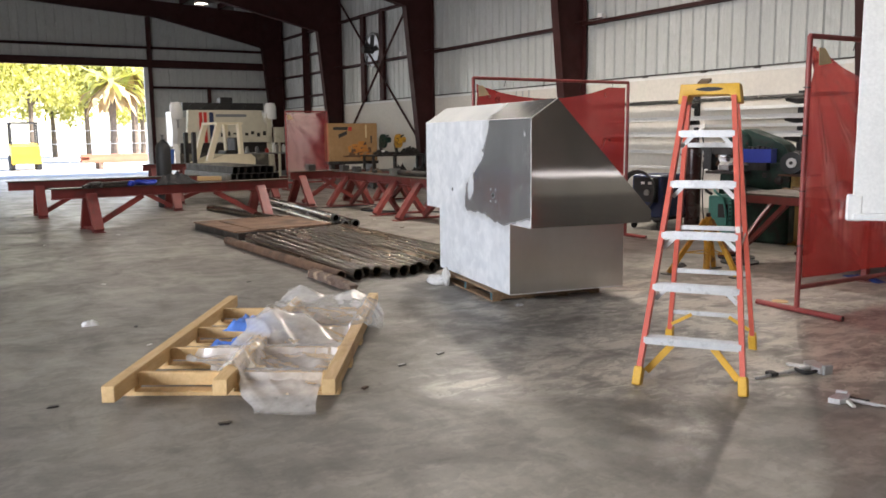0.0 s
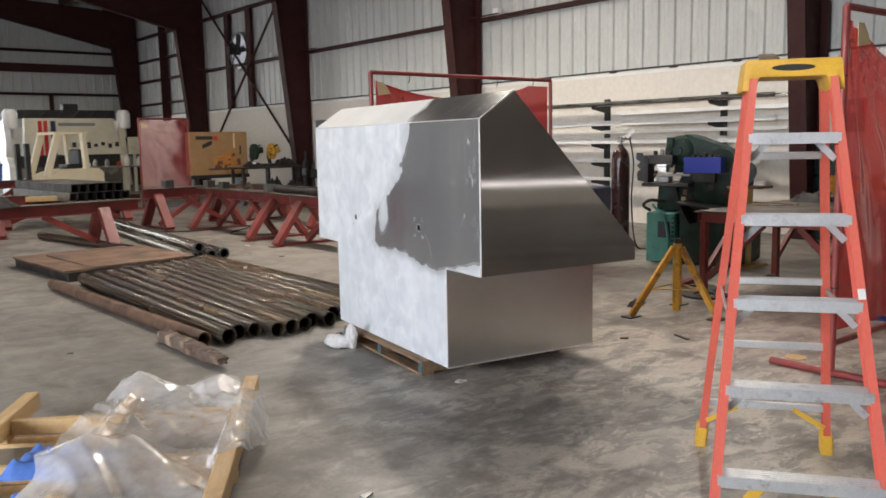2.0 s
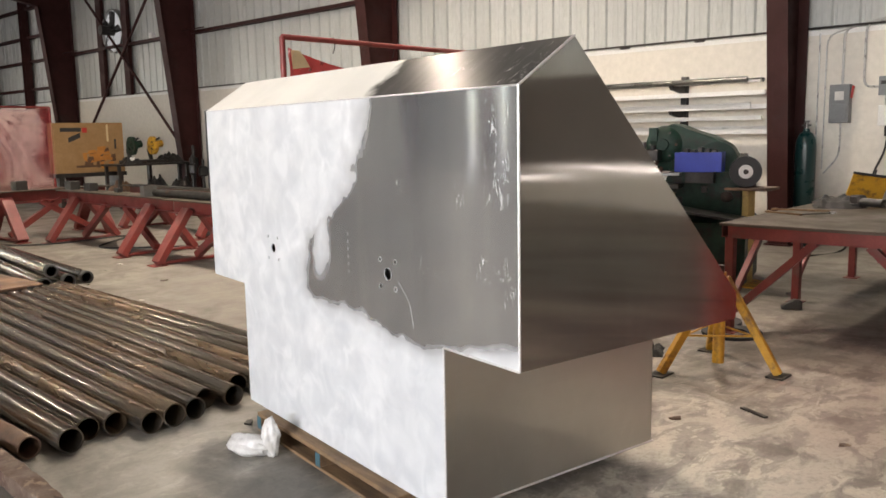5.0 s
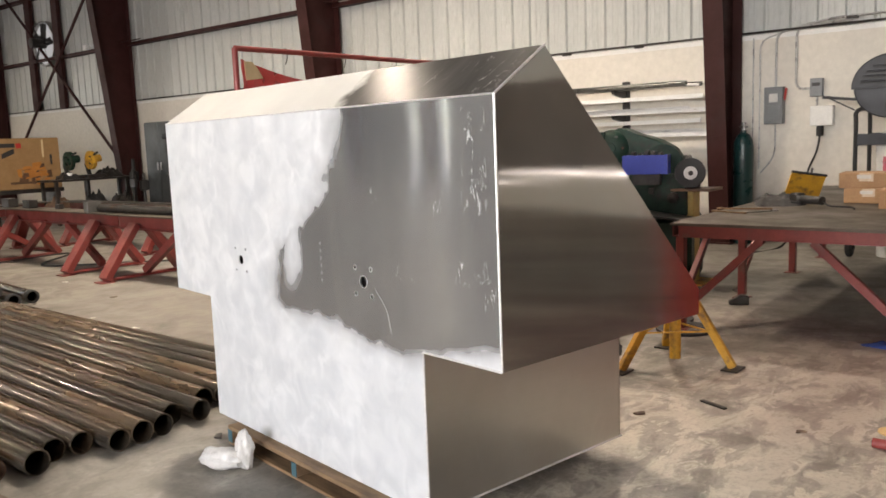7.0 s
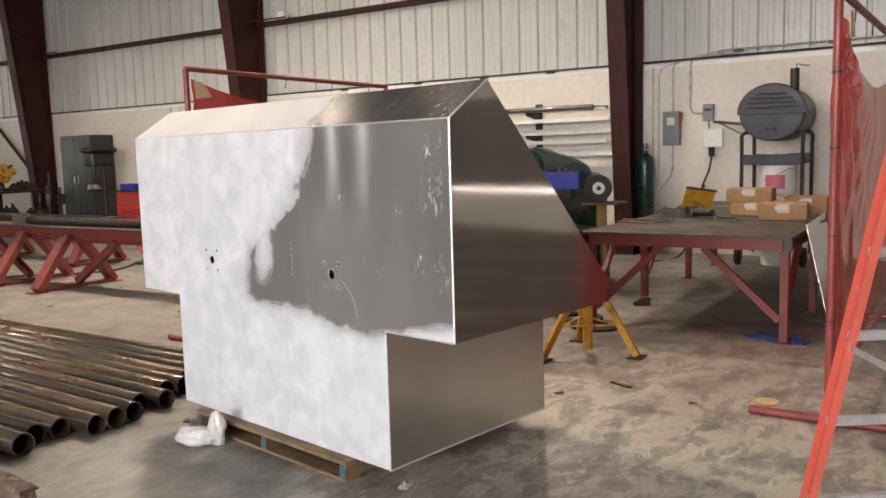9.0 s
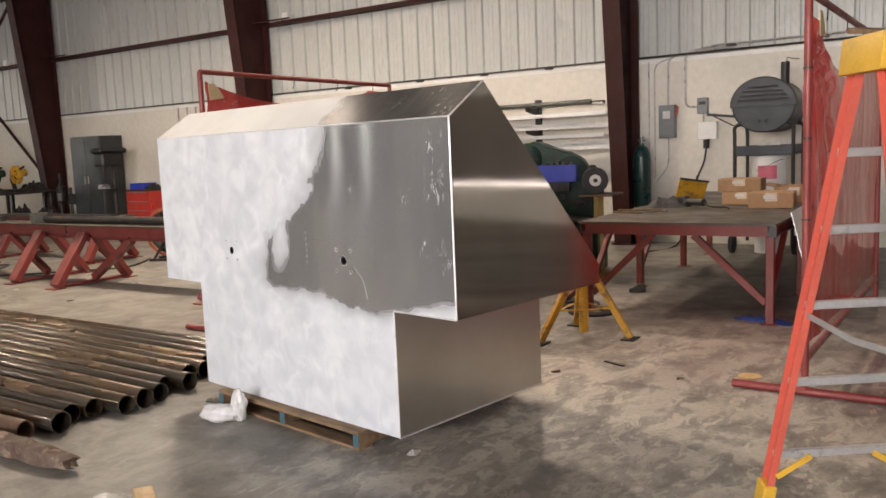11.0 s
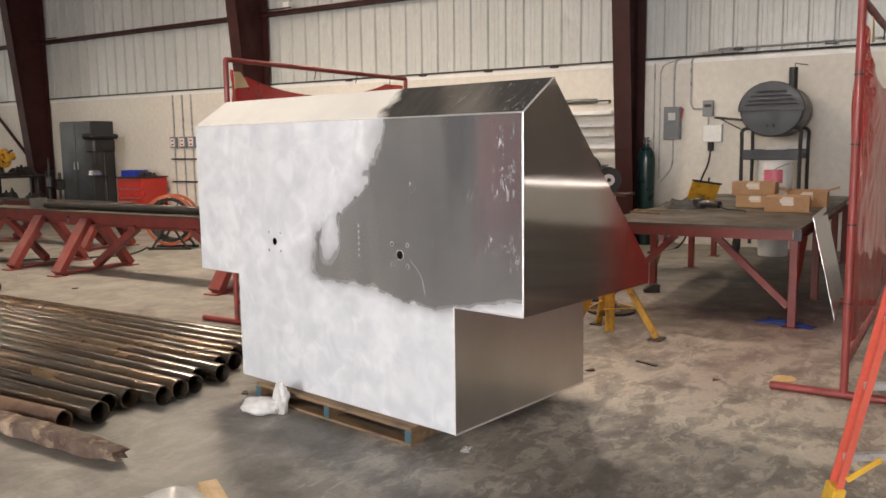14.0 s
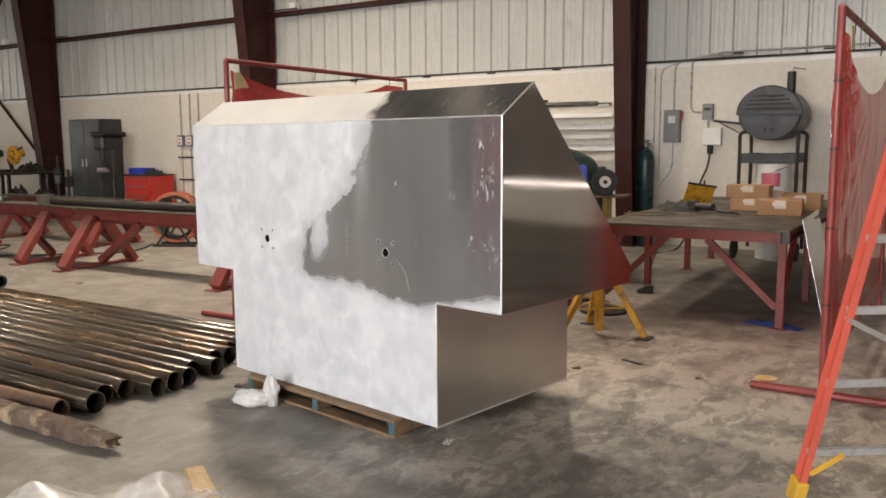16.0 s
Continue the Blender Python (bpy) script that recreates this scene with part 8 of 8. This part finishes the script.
for x in (-0.5, 0.5):
    for y in (-0.42, 0.42):
        bm = B()
        rod(bm, (x, y - 0.08, 0.24), (x, y + 0.08, 0.24), 0.24, 24)
        w_ = part("tyre", bm, BLACK_RUBBER, fk)
        bm = B()
        rod(bm, (x, y - 0.085, 0.24), (x, y + 0.085, 0.24), 0.13, 16)
        part("rim", bm, CREAM, w_)
bm = B()
for y in (-0.25, 0.25):
    bx(bm, -0.98, -0.88, y - 0.05, y + 0.05, 0.05, 1.55)
    bx(bm, -1.9, -0.98, y - 0.06, y + 0.06, 0.05, 0.09)
bx(bm, -0.98, -0.9, -0.3, 0.3, 0.4, 0.48)
bx(bm, -0.9, -0.74, -0.3, 0.3, 0.3, 0.4)
part("mast", bm, BLACK, fk)
bm = B()
rod(bm, (-0.32, -0.05, 0.95), (-0.2, -0.05, 1.2), 0.02, 8)
lathe(bm, [(0.13, -0.012), (0.155, -0.012), (0.155, 0.012), (0.13, 0.012)], 20, pose(-0.2, -0.05, 1.2, 0, -30, 0), True)
part("steering_wheel", bm, BLACK, fk)

# ---- wall fan, bracing and posts on the east wall, far bays ----
fan = thing("wall_fan", "round wall exhaust fan with dark blades in a steel ring", "exhaust fan", pose(EX - 0.02, 24.75, 4.18))
bm = B()
lathe(bm, [(0.52, -0.02), (0.56, -0.02), (0.56, 0.14), (0.52, 0.14)], 32, pose(-0.05, 0, 0, 0, 90, 0), True)
part("ring", bm, GREY_STEEL, fan)
bm = B()
lathe(bm, [(0.0, 0.0), (0.515, 0.0), (0.515, 0.004), (0.0, 0.004)], 32, pose(-0.006, 0, 0, 0, 90, 0))
part("skylit_opening", bm, FAN_GLOW, fan, "glowing disc standing in for daylight behind the blades")
for k in range(5):
    a = 2 * math.pi * k / 5 + 0.3
    bm = B()
    m_ = pose(-0.06, 0, 0) @ Matrix.Rotation(a, 4, "X") @ pose(0, 0, 0, 0, 0, 28)
    prism(bm, [(-0.07, 0.08), (0.07, 0.08), (0.13, 0.48), (-0.05, 0.50)], "x", -0.004, 0.004, m_)
    part("blade", bm, BLACK, fan)
bm = B()
rod(bm, (-0.02, 0, 0), (-0.38, 0, 0), 0.12, 16)
part("motor", bm, DARK_STEEL, fan)
for a in (0, 60, 120):
    ca, sa = math.cos(radians(a)), math.sin(radians(a))
    bm = B()
    bar(bm, (-0.16, -0.54 * ca, -0.54 * sa), (-0.16, 0.54 * ca, 0.54 * sa), 0.02, 0.02)
    part("guard_bar", bm, BLACK, fan)
for y in (24.05, 25.45):
    bm = B()
    bx(bm, EX - 0.10, EX - 0.005, y - 0.14, y + 0.14, CONC + 0.05, 5.4)
    tagged(part("wall_post", bm, RED_STEEL), "dark red steel post framing the wall fan", "wall post", "fan posts", "structure")
for a, b in (((21.2, 1.0), (27.0, 6.0)), ((27.0, 1.0), (21.2, 6.0))):
    bm = B()
    rod(bm, (EX - 0.18, a[0], a[1]), (EX - 0.18, b[0], b[1]), 0.035, 8)
    tagged(part("cross_brace", bm, RED_STEEL), "dark steel diagonal wind brace", "brace", "wind braces", "structure")
bm = B()
i_beam(bm, (EX - 0.12, 30.4, 0), (EX - 0.12, 30.4, 6.0), 0.2, 0.24, up=(0, 1, 0))
tagged(part("wall_post", bm, RED_STEEL), "dark red steel wall post", "wall post", "", "structure")
for z in (2.95, 4.5):
    bm = B()
    c_beam(bm, (EX - 0.03, 27.4, z), (EX - 0.03, 33.1, z), 0.16, 0.07)
    tagged(part("girt", bm, RED_STEEL, None), "dark red steel wall girt", "girt", "wall girts", "structure")
# lamps and boxes fixed to the girts
for y, z in ((13.62, 3.86), (22.6, 3.86), (5.2, 3.86)):
    gl = thing("girt_box", "small white electrical box on the wall girt", "junction box", pose(EX - 0.12, y, z))
    bm = B()
    bx(bm, -0.06, 0.06, -0.07, 0.07, -0.05, 0.07, 0.006)
    part("housing", bm, WHITE, gl)
for y in COLS[1:]:
    for z in (3.78,):
        bm = B()
        rod(bm, (EX - 0.30, y - 0.9, z + 0.02), (EX - 0.30, y + 0.6, z + 0.02), 0.014, 8)
        tagged(part("conduit", bm, RED_STEEL), "thin pipe crossing the column at girt height", "conduit", "column conduits", "structure")

# ---- small litter on the floor ----
random.seed(31)
FOAM = surface("translucent_bag", (0.64, 0.63, 0.61), (0.50, 0.49, 0.47), 9.0, 0.28, 0, 40, 0.004)
foam = thing("foam_packing", "crumpled white translucent packing bag on the floor", "packing", pose(3.95, 6.64, 0, 0, 0, 205))


def lump(bm, c, r, seed, rough=0.25):
    """A rumpled pillow of film, flat on the floor."""
    g = bmesh.ops.create_icosphere(bm, subdivisions=4, radius=1.0)
    for v in g["verts"]:
        d = v.co.normalized()
        k = 1 + rough * noise.noise(d * 1.7 + Vector((seed, 0, 0))) - 0.22 * abs(noise.noise(d * 4.2 + Vector((0, seed, 0))))
        v.co = Vector((c[0] + d.x * r[0] * k, c[1] + d.y * r[1] * k, max(0.001, c[2] + d.z * r[2] * k)))


bm = B()
lump(bm, (0, -0.03, 0.045), (0.055, 0.12, 0.052), 3.0)
part("bag_base", bm, FOAM, foam, "", 60)
bm = B()
lump(bm, (0.0, 0.075, 0.085), (0.035, 0.042, 0.095), 8.0, 0.35)
part("bag_neck", bm, FOAM, foam, "", 60)
crumple("work_glove", pose(6.60, 6.13, 0, 0, 0, 25), 0.24, 0.12, 0.05, DARK_CLOTH, "dark work glove lying on the floor by the tripod", "glove", 23, 1.2)
crumple("foil_scrap", pose(8.95, 6.15, 0, 0, 0, 40), 0.07, 0.05, 0.02, ALU, "small shiny scrap of foil on the floor", "scrap", 24)
crumple("plastic_scrap", pose(4.02, 5.46, 0, 0, 0, 10), 0.07, 0.05, 0.02, FILM, "small scrap of clear plastic at the pallet", "plastic scrap", 14)
crumple("paper_scrap", pose(0.86, 6.69, 0, 0, 0, 0), 0.12, 0.10, 0.05, PAPER, "small crumpled scrap of white paper on the floor", "paper scrap", 15)
crumple("blue_jacket", crate_m @ pose(1.04, 0.58, 0.141, 0, 0, 10), 0.30, 0.38, 0.085, BLUE_CLOTH, "crumpled blue cloth jacket lying inside the crate frame", "cloth", 17, 1.3)
crumple("blue_sleeve", crate_m @ pose(0.80, 0.45, 0.022, 0, 0, -10), 0.13, 0.32, 0.13, BLUE_CLOTH, "blue cloth sleeve hanging inside the crate frame", "cloth", 18, 0.6)
bm = B()
lathe(bm, [(0.0, 0), (0.066, 0), (0.066, 0.006), (0.0, 0.006)], 24)
tagged(part("wood_disc", bm, PINE, None, "", 35, pose(5.93, 4.37, 0.0)), "round pale wooden disc lying on the floor", "disc")
bm = B()
bx(bm, -0.08, 0.08, -0.013, 0.013, 0, 0.008)
tagged(part("steel_offcut", bm, DARK_STEEL, None, "", 35, pose(5.88, 5.19, 0, 0, 0, 66)), "short dark steel offcut lying on the floor", "offcut")

def clamp(m, label, mat):
    """A welding earth clamp: long arm along -x, wide head across y at 0, a short side prong and a scrap of lead."""
    t = thing("welding_clamp", label, "clamp", m, "clamps on the floor")
    bm = B()
    bar(bm, (-0.43, 0.0, 0.012), (-0.20, 0.004, 0.016), 0.014, 0.014, 0.003)
    bar(bm, (-0.20, 0.004, 0.016), (0.0, 0.0, 0.024), 0.026, 0.02, 0.004)
    part("arm", bm, mat, t)
    bm = B()
    prism(bm, [(-0.02, -0.085), (0.055, -0.10), (0.10, 0.075), (0.03, 0.085), (-0.015, 0.03)], "z", 0.006, 0.04)
    bx(bm, 0.0, 0.07, -0.10, -0.075, 0.0, 0.055, 0.004)
    part("jaw", bm, mat, t)
    bm = B()
    bar(bm, (-0.01, 0.02, 0.022), (-0.06, 0.13, 0.02), 0.03, 0.018, 0.006)
    part("grip", bm, PAPER, t, "pale worn grip")
    bm = B()
    sweep(bm, smooth_line([(-0.01, -0.06, 0.02), (-0.09, -0.05, 0.014), (-0.13, 0.0, 0.03)], 5), 0.011, 8)
    part("lead", bm, BLACK_RUBBER, t, "short black rubber lead")
    bm = B()
    bx(bm, -0.31, -0.26, -0.014, 0.05, 0.004, 0.028, 0.005)
    part("jaw_pad", bm, BLACK_RUBBER, t)


CLAMP_GREY = surface("dull_clamp_grey", (0.50, 0.50, 0.50), (0.38, 0.38, 0.38), 12.0, 0.5, 0.35, 90, 0.0003)
clamp(pose(4.34, 2.96, 0, 0, 0, -8), "grey steel clamp lying on the floor by the ladder", CLAMP_GREY)
clamp(pose(3.98, 2.50, 0, 0, 0, 118) @ Matrix.Scale(0.8, 4), "grey steel clamp with a pale grip on the floor", CLAMP_GREY)
for k in range(46):
    x, y = random.uniform(-0.5, 7.5), random.uniform(2.2, 13)
    s = random.uniform(0.012, 0.035)
    bm = B()
    prism(bm, [(-s, -s * 0.5), (s, -s * 0.3), (s * 0.8, s * 0.4), (-s * 0.5, s * 0.6)], "z", 0.0, s * 0.25)
    tagged(part("debris_chip", bm, random.choice([PAPER, DARK_STEEL, OLD_WOOD, GREY_STEEL]), None, "", None, pose(x, y, 0, 0, 0, random.uniform(0, 360))), "small chip of debris on the floor", "debris", "debris chips")
lg = B()
bar(lg, (5.15, 8.1, 0.03), (5.45, 7.75, 0.03), 0.12, 0.05)
tagged(part("scrap_bar", lg, DARK_STEEL), "dark scrap bar lying behind the enclosure", "scrap")

# ---- outside the north door ----
def leaf_cloud(bm, c, r, n, size, rng):
    for _ in range(n):
        d = Vector((rng.gauss(0, 1), rng.gauss(0, 1), rng.gauss(0, 0.8)))
        d = d.normalized() * r * rng.uniform(0.35, 1.0)
        p = Vector(c) + d
        s = size * rng.uniform(0.6, 1.4)
        m = Matrix.Translation(p) @ Euler((rng.uniform(0, 6.3), rng.uniform(0, 6.3), rng.uniform(0, 6.3))).to_matrix().to_4x4()
        vs = [bm.verts.new(m @ Vector(q)) for q in ((-s, 0, 0), (0, -s * 0.45, 0.1 * s), (s, 0, 0), (0, s * 0.45, 0.1 * s))]
        bm.faces.new(vs)


def tree(x, y, h, seed, mat):
    rng = random.Random(seed)
    t = thing("tree", "leafy sunlit tree beyond the yard", "tree", pose(x, y, 0), "trees beyond the yard")
    bm = B()
    lathe(bm, [(0.22, -0.05), (0.16, h * 0.3), (0.1, h * 0.6), (0.0, h * 0.7)], 9)
    for k in range(5):
        a = 2 * math.pi * k / 5 + rng.random()
        rod(bm, (0, 0, h * 0.35 + 0.1 * k), (math.cos(a) * h * 0.22, math.sin(a) * h * 0.22, h * 0.62 + 0.2 * k), 0.07, 6, 0.02)
    part("trunk", bm, BARK, t)
    bm = B()
    for k in range(20):
        a = rng.uniform(0, 6.3)
        rr = rng.uniform(0.05, 0.34) * h
        leaf_cloud(bm, (math.cos(a) * rr, math.sin(a) * rr, h * rng.uniform(0.33, 0.9)), h * rng.uniform(0.1, 0.18), 230, 0.20, rng)
    part("crown", bm, mat, t, "", None)


for i, (x, y, h) in enumerate(((1.0, 60, 9), (5.0, 62, 10), (9.0, 66, 10), (12.5, 64, 9), (-4, 66, 9.5), (17, 70, 10), (3.0, 70, 11), (7.2, 71, 11))):
    tree(x, y, h, i + 3, LEAF)


def palm(x, y, h, seed):
    rng = random.Random(seed)
    t = thing("palm_tree", "palm tree with dry brown hanging fronds", "palm", pose(x, y, 0), "palms beyond the yard")
    bm = B()
    lathe(bm, [(0.28, -0.05), (0.2, h * 0.4), (0.24, h * 0.85), (0.0, h)], 10)
    part("trunk", bm, BARK, t)
    for dry in (0, 1):
        bm = B()
        for k in range(44):
            a = rng.uniform(0, 6.3)
            droop = rng.uniform(0.5, 1.3) if dry else rng.uniform(-0.5, 0.5)
            p0 = Vector((0, 0, h * 0.92))
            l = rng.uniform(1.4, 2.2)
            d = Vector((math.cos(a), math.sin(a), -droop)).normalized()
            side = Vector((-math.sin(a), math.cos(a), 0))
            q = p0 + d * l
            e = q + Vector((d.x * 0.4, d.y * 0.4, -0.6))
            w = 0.2
            vs = [bm.verts.new(v) for v in (p0 - side * 0.04, p0 + side * 0.04, q + side * w, e, q - side * w)]
            bm.faces.new(vs)
        part("dry_fronds" if dry else "fronds", bm, DRY_LEAF if dry else LEAF, t, "", None)


palm(8.6, 52.5, 5.2, 2)
palm(10.2, 54.5, 6.0, 6)
fence = thing("fence", "pale metal fence along the yard", "fence", pose(0, 52, 0))
for k in range(16):
    bm = B()
    rod(bm, (-6 + 1.5 * k, 0, 0), (-6 + 1.5 * k, 0, 1.9), 0.03, 6)
    part("post", bm, GALV, fence)
for z in (0.3, 1.1, 1.85):
    bm = B()
    rod(bm, (-6, 0, z), (16.5, 0, z), 0.02, 6)
    part("rail", bm, GALV, fence)
for k in range(9):
    bm = B()
    bx(bm, -2.2, 2.2, -0.12, 0.12, 0, 0.13, 0.004)
    tagged(part("steel_beam", bm, LUMBER, None, "", 35, pose(7.6 + 0.3 * (k % 2), 42.0 + 0.27 * (k % 3), 0.13 * (k // 3) + 0.3 - 0.03)), "reddish steel beam stacked in the yard", "steel beam", "beams in the yard")
for x in (6.2, 9.2):
    bm = B()
    bx(bm, -0.1, 0.1, -0.3, 0.9, -0.04, 0.27)
    tagged(part("timber_bearer", bm, OLD_WOOD, None, "", 35, pose(x, 42, 0)), "timber bearer under the beam stack", "timber", "bearers")
yf = thing("yard_forklift", "yellow forklift parked outside the open door", "forklift", pose(3.1, 43.5, -0.03))
bm = B()
prism(bm, [(-1.0, 0.3), (-1.0, 1.1), (-0.2, 1.2), (0.9, 1.25), (1.1, 1.0), (1.1, 0.3)], "x", -0.6, 0.6)
part("body", bm, FORK_YELLOW, yf)
for x in (-0.55, 0.55):
    for y in (-0.6, 0.5):
        bm = B()
        bar(bm, (x, y, 1.1), (x, y, 2.15), 0.08, 0.08)
        part("guard_post", bm, BLACK, yf)
        bm = B()
        rod(bm, (x - 0.1, y, 0.35), (x + 0.1, y, 0.35), 0.35, 20)
        part("tyre", bm, BLACK_RUBBER, yf)
bm = B()
bx(bm, -0.6, 0.6, -0.7, 0.6, 2.15, 2.22)
part("overhead_guard", bm, BLACK, yf)
